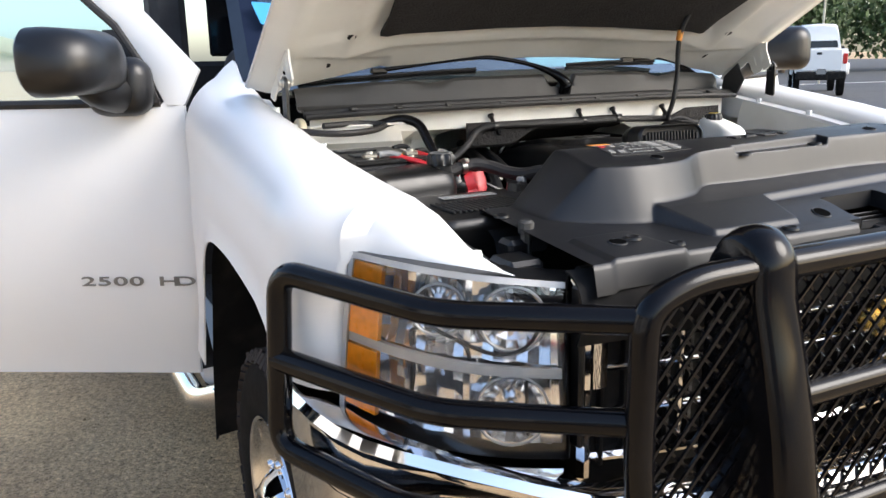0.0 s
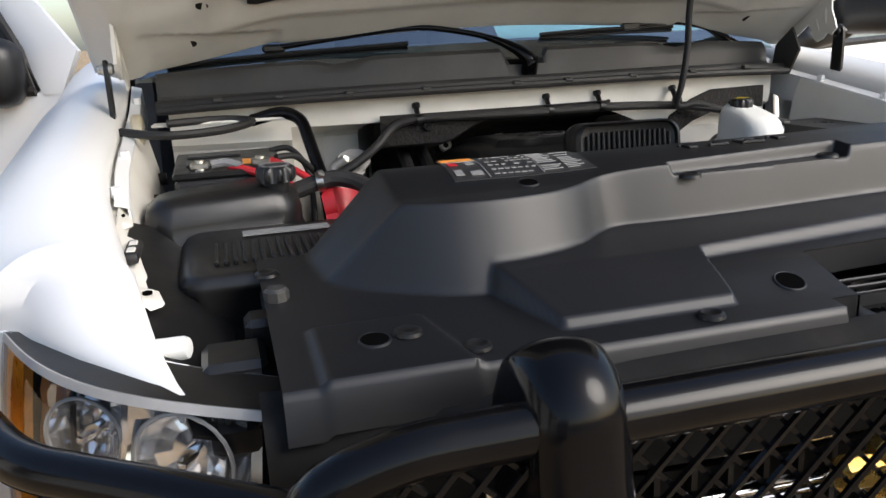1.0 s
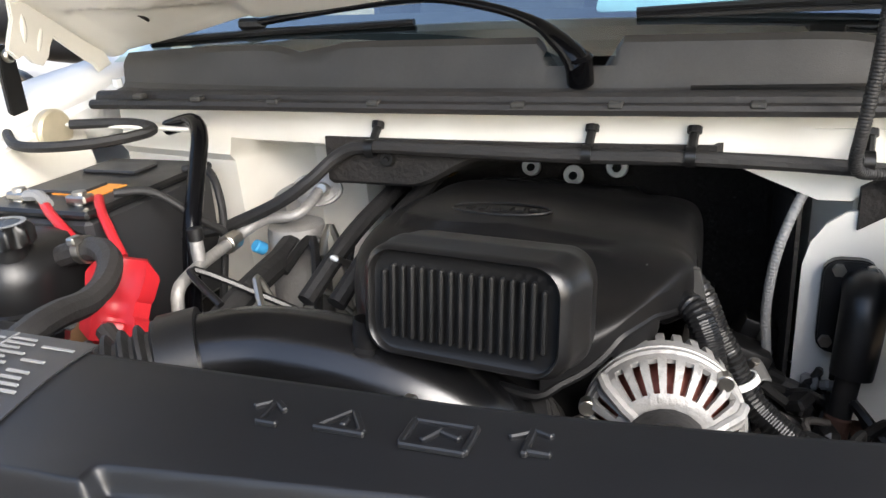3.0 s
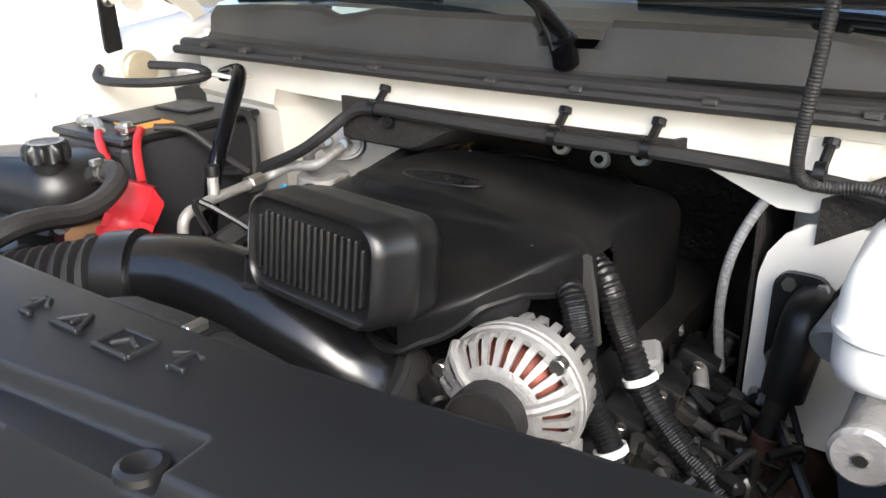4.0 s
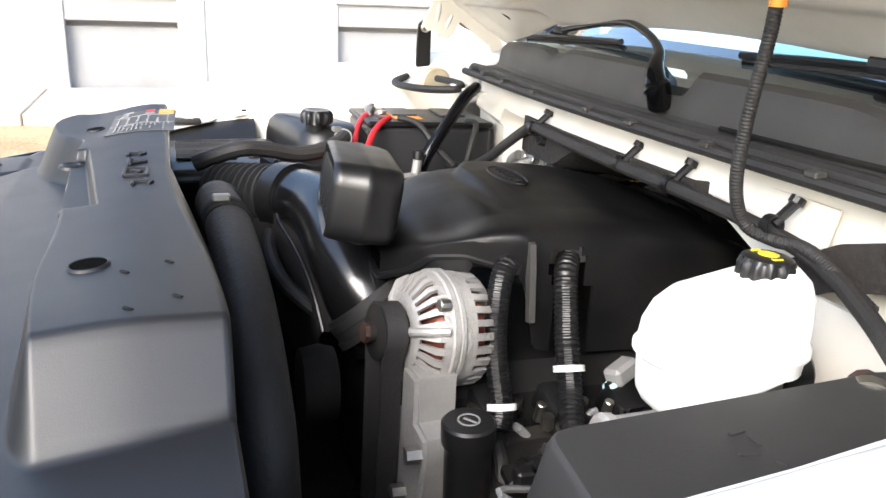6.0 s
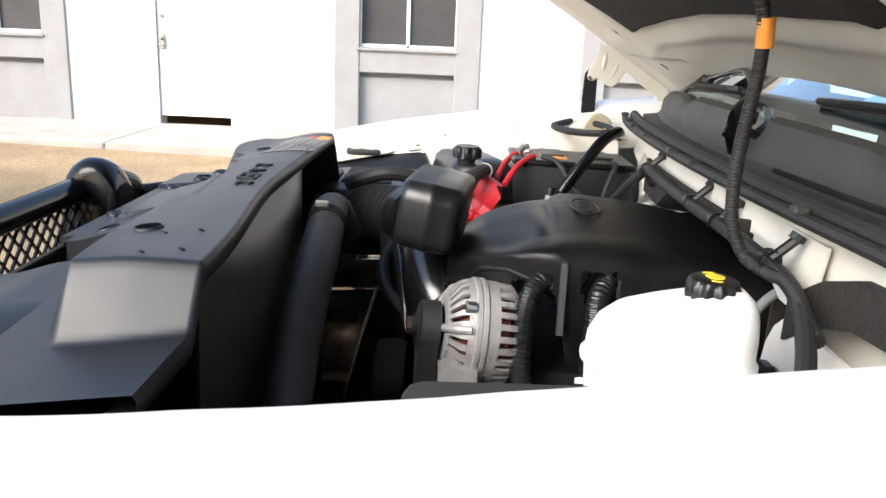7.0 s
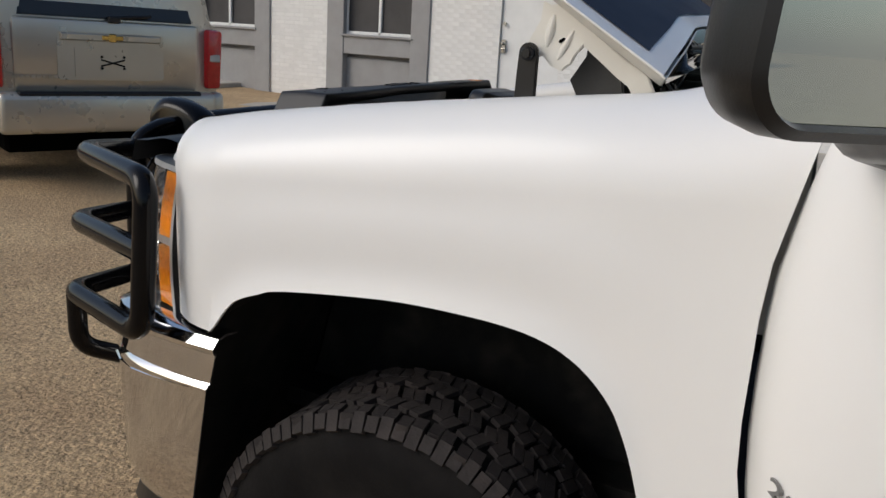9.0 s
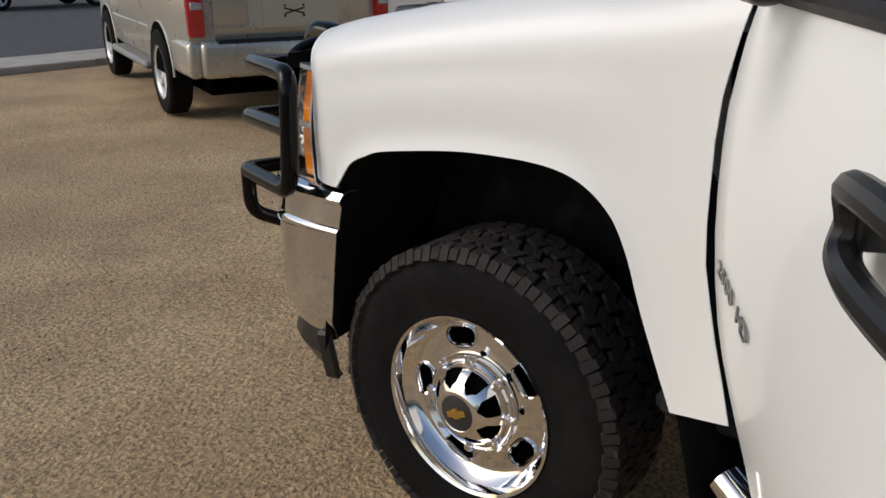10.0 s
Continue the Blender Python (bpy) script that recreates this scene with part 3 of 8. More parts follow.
        box(bm, (s * 1.005, 1.48, 0.74), (0.025, 2.0, 0.09), 0.01)
        part("side_moulding", bm, M_SILVER, car)
        for y in (0.75, 1.75):
            bm = B()
            box(bm, (s * 1.01, y, 1.04), (0.04, 0.22, 0.04), 0.012)
            part("door_handle", bm, M_SILVER, car)
    return car


make_suv()


def make_far_pickup():
    car = new("distant_pickup_truck")
    car.matrix_world = pose(21.6, 16.9, 0, 0, 0, -47) @ Matrix.Diagonal((0.80, 1, 1.24, 1))
    tagged(car, "white pickup truck driving off on asphalt, rear view", "truck")
    s = 1.03
    bm = B()
    box(bm, (0, 1.1, 0.92), (1.92, 2.4, 0.62), 0.06, None, 2)
    part("bed", bm, M_WHITE, car)
    bm = B()
    box(bm, (0, -0.1, 0.95), (1.5, 0.06, 0.56), 0.02)
    g = part("tailgate", bm, M_WHITE, car)
    bm = B()
    box(bm, (-0.1, -0.135, 1.12), (0.2, 0.02, 0.06), 0.01)
    part("gate_handle", bm, M_BLACK, g)
    for k in (-1, 1):
        bm = B()
        box(bm, (k * 0.86, -0.1, 0.98), (0.17, 0.06, 0.26), 0.02)
        part("tail_lamp", bm, M_TAIL, car)
        for y in (0.9, 4.6):
            wheel(car, (k * 0.86, y, 0.4), 0.4, 0.27, k)
        bm = B()
        box(bm, (k * 1.06, 0.9, 0.72), (0.10, 1.0, 0.3), 0.04, None, 2)
        part("flare", bm, M_WHITE, car)
        bm = B()
        box(bm, (k * 1.12, 3.6, 1.2), (0.2, 0.12, 0.22), 0.04)
        part("door_mirror", bm, M_BLACK, car)
    bm = B()
    box(bm, (0, -0.18, 0.55), (1.86, 0.2, 0.22), 0.04)
    part("rear_bumper", bm, M_DARK, car)
    bm = B()
    box(bm, (0, -0.28, 0.66), (0.34, 0.01, 0.14))
    part("plate_bar", bm, M_LABELW, car)
    bm = B()
    body_shell(bm, [(2.3, 0.96, 0.72, 0.5, 1.22, 1.86), (2.6, 0.97, 0.76, 0.5, 1.22, 1.92), (3.4, 0.97, 0.76, 0.5, 1.2, 1.92), (4.1, 0.97, 0.86, 0.5, 1.15, 1.24), (5.6, 0.92, 0.8, 0.55, 1.05, 1.12)])
    part("cab", bm, M_WHITE, car, "", 45)
    bm = B()
    prism(bm, [(-0.82, 0), (0.82, 0), (0.66, 0.5), (-0.66, 0.5)], 0.02, pose(0, 2.3, 1.27, 84, 0, 0))
    part("rear_window", bm, M_TGLASS, car)


make_far_pickup()


def make_tree(x, y, h, spread, seed):
    rng = random.Random(seed)
    t = new("tree")
    t.matrix_world = Matrix.Translation((x, y, 0))
    tagged(t, "bushy green roadside tree with uneven crown", "tree", "trees by the road")
    bm = B()
    tube(bm, [(0, 0, -0.1), (0.1, 0.05, h * 0.2), (-0.05, 0.1, h * 0.5)], lambda f: h * 0.035 * (1 - 0.6 * f), 8)
    tips = []
    for k in range(9):
        a = rng.random() * 6.28
        z0 = h * rng.uniform(0.2, 0.45)
        tip = (math.cos(a) * spread * rng.uniform(0.4, 0.95), math.sin(a) * spread * rng.uniform(0.4, 0.95), h * rng.uniform(0.4, 0.95))
        tube(bm, [(0, 0, z0), (tip[0] * 0.5, tip[1] * 0.5, (z0 + tip[2]) * 0.55), tip], lambda f: h * 0.012 * (1.2 - f), 6)
        tips.append(tip)
    part("trunk", bm, M_BARK, t)
    bm = B()
    for k in range(2600):
        c = rng.choice(tips)
        s = spread * 0.36
        p = Vector((c[0] + rng.gauss(0, s), c[1] + rng.gauss(0, s), max(h * 0.16, c[2] + rng.gauss(0, s * 0.75))))
        e = Euler((rng.random() * 6.28, rng.random() * 6.28, 0)).to_matrix()
        w = spread * rng.uniform(0.035, 0.08)
        q = [bm.verts.new(p + e @ Vector(v)) for v in ((-w, -w * 0.5, 0), (w * 0.3, -w * 0.6, w * 0.2), (w, w * 0.3, 0), (-w * 0.3, w * 0.7, -w * 0.2))]
        bm.faces.new(q)
    tagged(part("crown", bm, M_LEAF, t), kind="stuff")


for i, (x, y, h, sp) in enumerate(((46, 40, 6.5, 3.4), (40, 46, 6, 3.2), (54, 36, 6.5, 3.4), (62, 33, 7, 3.8), (34, 52, 6.5, 3.6), (72, 28, 7, 4), (60, 50, 8, 4.5), (28, 58, 7, 3.8), (50, 48, 7, 3.8))):
    make_tree(x, y, h, sp, 10 + i)
bm = B()
cyl(bm, (30.5, 24.2, 0), (30.5, 24.2, 7), 0.05, 8)
tagged(part("light_pole", bm, M_STEEL), "thin pale metal pole beside the street", "pole")


def make_far_car(x, y, rz, paint, label):
    car = new("distant_car")
    car.matrix_world = pose(x, y, 0, 0, 0, rz)
    tagged(car, label, "car", "cars across the street")
    bm = B()
    body_shell(bm, [(-2.2, 0.8, 0.55, 0.4, 0.8, 0.95), (-1.6, 0.86, 0.6, 0.3, 0.85, 1.2), (-0.9, 0.88, 0.62, 0.28, 0.86, 1.45), (0.4, 0.88, 0.62, 0.28, 0.86, 1.46), (1.0, 0.88, 0.72, 0.28, 0.85, 1.0), (2.1, 0.8, 0.62, 0.35, 0.7, 0.8)])
    part("body", bm, paint, car, "", 45)
    for s in (-1, 1):
        for yy in (-1.35, 1.35):
            wheel(car, (s * 0.8, yy, 0.32), 0.32, 0.2, s)
        bm = B()
        prism(bm, [(-1.3, 0.92), (0.7, 0.92), (0.35, 1.36), (-0.9, 1.36)], 0.02, Matrix(((0, 0, s, s * 0.80), (1, 0, 0, 0), (0, 1, 0, 0), (0, 0, 0, 1))) @ R(0, -22, 0))
        part("side_window", bm, M_TGLASS, car)


make_far_car(-9.0, -22.5, 90, M_WHITE, "white car parked across the street")
make_far_car(-3.6, -23.5, 85, M_TAIL, "dark red car parked across the street")

# ---- the white pickup truck: nose towards -y, its axle at y = 0.03 ----
TRUCK = new("pickup_truck")
tagged(TRUCK, "white heavy-duty pickup truck, hood up, both doors open", "truck")

ZT = [(-0.70, 1.138), (-0.66, 1.155), (-0.593, 1.185), (-0.528, 1.24), (-0.45, 1.268), (-0.32, 1.295), (-0.06, 1.34), (0.19, 1.377), (0.41, 1.407), (0.50, 1.428), (0.56, 1.448), (0.66, 1.475)]
ARCH = [(-0.33, 0.90), (-0.313, 0.916), (-0.272, 0.971), (-0.22, 0.998), (-0.163, 1.017), (0.03, 1.046), (0.16, 1.053), (0.251, 1.051), (0.31, 1.04), (0.352, 1.021), (0.385, 0.996), (0.415, 0.961),
        (0.445, 0.90), (0.474, 0.817), (0.515, 0.715), (0.556, 0.618)]
ARCH = [(v.x, v.y) for v in spline([Vector((a, b, 0)) for a, b in ARCH], 4)]
ARCH_BACK = [(0.618, 0.556), (0.715, 0.515), (0.817, 0.474), (0.90, 0.445), (0.961, 0.415), (0.996, 0.385), (1.021, 0.352), (1.04, 0.31), (1.05, 0.3)]
REAR = [(0.60, 0.672), (0.64, 0.665), (0.8, 0.615), (0.946, 0.583), (1.19, 0.577), (1.36, 0.606), (1.5, 0.635)]
LAMP_TOP = [(-0.70, 0.70, 1.138), (-0.677, 0.72, 1.141), (-0.60, 0.80, 1.156), (-0.53, 0.860, 1.162), (-0.485, 0.898, 1.167)]


INNER_X = [(-0.70, 0.69), (-0.62, 0.715), (-0.5, 0.745), (-0.4, 0.765), (-0.25, 0.79), (-0.1, 0.80), (0.6, 0.805)]
DROP = [(-0.70, 0.0), (-0.60, 0.012), (-0.45, 0.045), (0.3, 0.040), (0.5, 0.012), (0.66, 0.0)]


def inner_z(y):
    return interp(y, ZT) - 0.001 - interp(y, DROP)



def fender_section(y, n=9, k=9):
    """Half section of the front wing at y, from its inner edge over the shoulder down to its lower edge."""
    zt = interp(y, ZT) - 0.001
    xi = interp(y, INNER_X)
    if y <= -0.485:
        w = interp(y, [(a, b) for a, b, _ in LAMP_TOP])
        zc = interp(y, [(a, c) for a, _, c in LAMP_TOP])
        zt = max(zt, zc + 0.004)
        zb = zc
    else:
        w = interp(y, [(-0.485, 0.898), (-0.475, 0.913), (-0.46, 0.931), (-0.44, 0.951), (-0.40, 0.977), (-0.36, 0.988), (-0.33, 0.991), (0.7, 0.99)])
        zc = 1.178 + 0.085 * (y + 0.38) / 0.76
        if y < -0.468:
            zb = interp(y, [(-0.485, 1.164), (-0.468, 0.890)])
        elif y < -0.33:
            zb = 0.90
        elif y < 0.556:
            zb = interp(y, ARCH)
        else:
            zb = interp(y, [(0.556, 0.618), (0.60, 0.632)])
        zc = max(zc, zb + 0.001)
    row = []
    dr = interp(y, DROP)
    xc = xi + (w - xi) * (0.40 - 0.24 * S((y - 0.22) / 0.34))
    row.append((xi + 0.004, y, zt - dr - 0.03))
    for f in (0, 0.015, 0.06, 0.14, 0.28, 0.45, 0.7):
        row.append((xi + (xc - xi) * f, y, zt - dr * (1 - math.sqrt(max(0, 1 - (1 - f) ** 2)))))
    for i in range(n + 1):
        a = i / n * math.pi / 2
        row.append((xc + (w - xc) * math.sin(a), y, zc + (zt - zc) * math.cos(a)))
    for i in range(1, k + 1):
        f = i / k
        z = zc + (zb - zc) * f
        bulge = 0.006 * math.sin(math.pi * min(1, f * 1.1)) - 0.002 * math.exp(-((f - 0.12) / 0.1) ** 2)
        lip = 0.012 * max(0, f - 0.75) / 0.25 if y > -0.33 else 0
        row.append((w + (bulge + lip) * (1 if zc - zb > 0.05 else 0), y, z))
    if y > 0.3:
        out = []
        for x, yy, z in row:
            ya = interp(z, ARCH_BACK)
            out.append((x, ya + (yy - ya) * (interp(z, REAR) - ya) / (0.6 - ya) if yy > ya else yy, z))
        # pointed horn at the foot of the windshield pillar
        h = min(1, max(0, (y - 0.36) / 0.22)) ** 2
        row = [(x, yy, z + h * ((0.040 * math.exp(-((x - 0.838) / 0.030) ** 2) - (0.03 * min(1, max(0, (0.82 - x) / 0.03)))) if z > 1.38 else 0)) for x, yy, z in out]
    return row


def make_fender(s):
    ys = [-0.70, -0.677, -0.64, -0.60, -0.565, -0.53, -0.50, -0.4851, -0.484, -0.48, -0.476, -0.472, -0.468, -0.455, -0.44, -0.428, -0.415, -0.39, -0.36, -0.33, -0.313, -0.29, -0.272, -0.245, -0.22, -0.19, -0.163, -0.1, -0.03, 0.03, 0.1, 0.16,
          0.22, 0.251, 0.285, 0.31, 0.33, 0.352, 0.37, 0.385, 0.40, 0.415, 0.43, 0.445, 0.46, 0.474, 0.49, 0.515, 0.535, 0.556, 0.58, 0.60]
    for a, _ in ARCH:
        if min(abs(a - q) for q in ys) > 0.004:
            ys.append(a)
    ys.sort()
    bm = B()
    rows = [fender_section(y) for y in ys]
    n = len(rows[0])
    keep = [1.0 if k < 14 else max(0.0, 1 - (k - 14) / (n - 15)) for k in range(n)]
    out = []
    for j, row in enumerate(rows):
        wt = [math.exp(-((q - ys[j]) / 0.035) ** 2) if (q > -0.487) == (ys[j] > -0.487) or abs(ys[j]) < 0.4 else 0.0 for q in ys]
        wt = [a * (ys[min(i + 1, len(ys) - 1)] - ys[max(i - 1, 0)]) for i, a in enumerate(wt)]
        tot = sum(wt)
        free = min(1, max(0, (ys[j] + 0.60) / 0.08)) * min(1, max(0, (0.56 - ys[j]) / 0.08))
        new_row = []
        for k, (x, y, z) in enumerate(row):
            mx = sum(a * rows[i][k][0] for i, a in enumerate(wt) if a > 1e-6) / tot
            mz = sum(a * rows[i][k][2] for i, a in enumerate(wt) if a > 1e-6) / tot
            f = keep[k] * free
            new_row.append((x + (mx - x) * f, y, z + (mz - z) * f))
        out.append(new_row)
    sheet(bm, [[(s * x, y, z) for x, y, z in row] for row in out])
    thicken(bm, 0.004)
    return part("fender", bm, M_WHITE, TRUCK, "glossy white front wing", 40)


for s in (1, -1):
    FEN = make_fender(s)
    # flange inside the wing, with its bolts
    bm = B()
    sheet(bm, [[(s * (x - 0.006), y, z - 0.028), (s * (x - 0.026), y, z - 0.034), (s * (x - 0.03), y, z - 0.10)] for y in [-0.25 + 0.05 * i for i in range(15)]
               for x, z in [(interp(y, INNER_X), inner_z(y) + 0.024)]])
    thicken(bm, 0.003)
    part("wing_flange", bm, M_WHITE, FEN)
    for y in (-0.2, -0.02, 0.18, 0.36):
        bm = B()
        z = inner_z(y) - 0.004
        cyl(bm, (s * 0.785, y, z - 0.008), (s * 0.785, y, z + 0.008), 0.009, 6)
        part("bolt", bm, M_WHITE, FEN)
    # black liner of the wheel arch
    bm = B()
    arc = [(-0.42, 0.42), (-0.40, 0.62), (-0.36, 0.80)] + ARCH + [(0.60, 0.45), (0.63, 0.33)]
    sheet(bm, [[(s * x, y + dy, z + dz) for y, z in arc] for x, dy, dz in ((0.978, 0, 0.004), (0.965, 0, 0.02), (0.80, 0.0, 0.035), (0.55, 0.0, 0.03))])
    sheet(bm, [[(s * 0.55, y, z) for y, z in arc], [(s * 0.55, y * 0.5 + 0.05, 0.45) for y, z in arc]])
    part("wheel_arch_liner", bm, M_DARK, TRUCK, "black plastic wheel arch liner")


# ---- front wheels ----
def make_wheel(s, steer=0.0):
    m = Matrix.Translation((s * 0.82, 0.03, 0.402)) @ R(0, 0, steer) @ axis_pose((0, 0, 0), (s, 0, 0))
    R0, W = 0.402, 0.128
    prof = [(0.225, -0.10), (0.24, -W), (0.31, -W - 0.006), (0.365, -W + 0.005), (0.388, -W + 0.02), (0.393, -0.09), (0.394, 0.09), (0.388, W - 0.02), (0.365, W - 0.005), (0.34, W + 0.004), (0.31, W + 0.007), (0.27, W + 0.005), (0.24, W - 0.002), (0.228, W - 0.02)]
    tyre = part("wheel", lathe(B(), prof, m, 72, True), M_TYRE, TRUCK, "all-terrain tyre on a chrome-clad steel rim", 30)
    rng = random.Random(3)
    n = 44
    bm = B()

    def lug(q, size):
        box(bm, (0, 0, 0), size)
        bm.verts.ensure_lookup_table()
        bmesh.ops.transform(bm, matrix=q, verts=bm.verts[-8:])
    for k in range(n):
        a = 2 * math.pi * k / n
        for off, z0, wz, la, sk in ((0, -0.094, 0.038, 0.047, 0.25), (0.5, -0.048, 0.040, 0.046, -0.5), (0.1, 0.0, 0.044, 0.043, 0.65), (0.6, 0.048, 0.040, 0.046, -0.5), (0.25, 0.094, 0.038, 0.047, 0.25)):
            aa = a + off * 2 * math.pi / n + rng.uniform(-0.008, 0.008)
            q = m @ R(0, 0, math.degrees(aa)) @ Matrix.Translation((0.392, 0, z0)) @ R(math.degrees(sk) * 0.6, 0, 0)
            lug(q, (0.022, la * 0.48, wz))
            lug(q @ Matrix.Translation((0, la * 0.52, 0.007 * (-1 if k % 2 else 1))), (0.022, la * 0.46, wz * 0.9))
        for z0 in (-W + 0.006, W - 0.006):
            for h in (0, 0.5):
                lug(m @ R(0, 0, math.degrees(a + (0.2 + h) * 2 * math.pi / n)) @ Matrix.Translation((0.385, 0, z0 - math.copysign(0.006, z0))) @ R(0, math.copysign(32, z0), 0), (0.028 if h else 0.038, 0.0235, 0.018))
    tagged(part("tread", bm, M_TREAD, tyre, "chunky dusty all-terrain tread"), kind="stuff")
    # chrome disc with five slots, set in from the sidewall
    part("rim_lip", lathe(B(), [(0.240, W - 0.012), (0.236, W + 0.002), (0.228, W - 0.002), (0.222, W - 0.02), (0.218, W - 0.045)], m, 64), M_CHROME, tyre)
    W = W - 0.024
    bm = B()
    lathe(bm, [(0.236, W - 0.004), (0.232, W + 0.006), (0.224, W + 0.004), (0.214, W - 0.012), (0.205, W - 0.022)], m, 64)
    NS, seg = 5, 180
    rings = [0.205, 0.201, 0.197, 0.193, 0.189, 0.185, 0.181, 0.177, 0.173, 0.169, 0.165, 0.161, 0.157, 0.153, 0.149, 0.145, 0.141, 0.137, 0.133, 0.128, 0.12, 0.11]
    dep = [(0.205, 0.022), (0.196, 0.030), (0.188, 0.0325), (0.168, 0.033), (0.146, 0.032), (0.128, 0.029), (0.118, 0.024), (0.11, 0.016)][::-1]
    V = [[bm.verts.new(m @ Vector((r * math.cos(2 * math.pi * k / seg), r * math.sin(2 * math.pi * k / seg), W - interp(r, dep)))) for k in range(seg)] for r in rings]
    for i in range(len(rings) - 1):
        for k in range(seg):
            ph = (k + 0.5) / seg * NS % 1.0 - 0.5
            rm = (rings[i] + rings[i + 1]) / 2 - 0.167
            if abs(ph / 0.20) ** 2.8 + abs(rm / 0.0235) ** 2.8 < 1:
                continue
            bm.faces.new((V[i][k], V[i][(k + 1) % seg], V[i + 1][(k + 1) % seg], V[i + 1][k]))
    rim = part("rim", bm, M_CHROME, tyre, "chrome five-slot rim", 40)
    for k in range(NS):
        bm = B()
        pts = []
        for q in range(36):
            c, d = math.cos(2 * math.pi * q / 36), math.sin(2 * math.pi * q / 36)
            r = 0.167 + 0.0255 * math.copysign(abs(d) ** 0.72, d)
            a = 2 * math.pi / NS * (k + 0.5 + 0.211 * math.copysign(abs(c) ** 0.72, c))
            pts.append((r, a, W - interp(r, dep)))
        sheet(bm, [[m @ Vector(((r + dr * (r - 0.167)) * math.cos(a), (r + dr * (r - 0.167)) * math.sin(a), z + dz)) for r, a, z in pts] for dr, dz in ((0.34, -0.0015), (0.22, 0.004), (0.06, 0.006), (-0.10, 0.0), (-0.14, -0.03))], True)
        part("slot_lip", bm, M_CHROME, rim, "", 50)
    part("brake_disc", lathe(B(), [(0, -0.02), (0.16, -0.02), (0.2, -0.02), (0.2, -0.05), (0, -0.05)], m, 32), M_DARK, tyre)
    # domed centre cap: eight dark windows between bright ribs
    bm = B()
    lathe(bm, [(0.126, W - 0.022), (0.123, W - 0.002), (0.117, W + 0.004), (0.110, W + 0.0), (0.106, W - 0.008)], m, 64)
    cap = part("centre_cap", bm, M_CHROME, tyre, "domed chrome centre cap", 50)
    bm = B()
    prof = [(0.108, -0.008), (0.105, 0.004), (0.100, 0.014), (0.094, 0.023), (0.087, 0.031), (0.079, 0.039), (0.070, 0.046), (0.062, 0.051), (0.056, 0.054), (0.050, 0.0555), (0.046, 0.054)]
    prof = [(v.x, v.y) for v in spline([Vector((a, b, 0)) for a, b in prof], 4)]
    seg = 288
    V = [[bm.verts.new(m @ Vector((r * math.cos(2 * math.pi * k / seg), r * math.sin(2 * math.pi * k / seg), W + z))) for k in range(seg)] for r, z in prof]
    for i in range(len(prof) - 1):
        rm = (prof[i][0] + prof[i + 1][0]) / 2
        for k in range(seg):
            ph = abs((k + 0.5) / seg * 8 % 1.0 - 0.5)
            if 0.062 < rm < 0.102 and ph < 0.34 - 0.9 * max(0, 0.078 - rm) / 0.05:
                continue
            bm.faces.new((V[i][k], V[i][(k + 1) % seg], V[i + 1][(k + 1) % seg], V[i + 1][k]))
    thicken(bm, 0.004)
    part("cap_dome", bm, M_CHROME, cap, "", 50)
    # near-black shell gives the cap windows their inner shade as colour
    part("cap_inside", lathe(B(), [(0.104, W - 0.006), (0.09, W + 0.012), (0.07, W + 0.026), (0.045, W + 0.036)], m, 32), M_SHADE, cap)
    for k in range(8):
        a = math.radians(45 * k)
        p0 = m @ Vector((0.118 * math.cos(a), 0.118 * math.sin(a), W - 0.004))
        part("wheel_nut", lathe(B(), [(0.014, 0), (0.014, 0.010), (0.009, 0.017), (0, 0.02)], axis_pose(p0, m.to_3x3() @ Vector((0, 0, 1))), 12), M_CHROME, cap)
    bm = B()
    lathe(bm, [(0.047, W + 0.053), (0.044, W + 0.0545), (0.0, W + 0.0555)], m, 32)
    part("cap_disc", bm, M_LABEL, cap, "black cap disc")
    bm = B()
    q = m @ Matrix.Translation((0, 0, W + 0.057)) @ R(0, 0, 20)
    box(bm, (0, 0, 0), (0.056, 0.016, 0.003))
    box(bm, (0, 0, 0), (0.02, 0.026, 0.0034))
    bmesh.ops.transform(bm, matrix=q, verts=bm.verts[:])
    part("cap_emblem", bm, M_GOLD, cap, "small gold cross-shaped emblem")


make_wheel(1, 0)
make_wheel(-1, 0)

# ---- brush guard ----
GUARD = part("brush_guard", tube(B(), fillet([(-0.37, -0.93, 1.165), (0.37, -0.93, 1.165)], 0.03), 0.026, 14), M_GUARD, TRUCK, "black tubular steel brush guard with mesh")
part("cross_tube", tube(B(), [(-0.43, -0.93, 0.935), (0.43, -0.93, 0.935)], 0.024, 14), M_GUARD, GUARD)
part("cross_tube", tube(B(), [(-0.43, -0.93, 0.70), (0.43, -0.93, 0.70)], 0.024, 14), M_GUARD, GUARD)


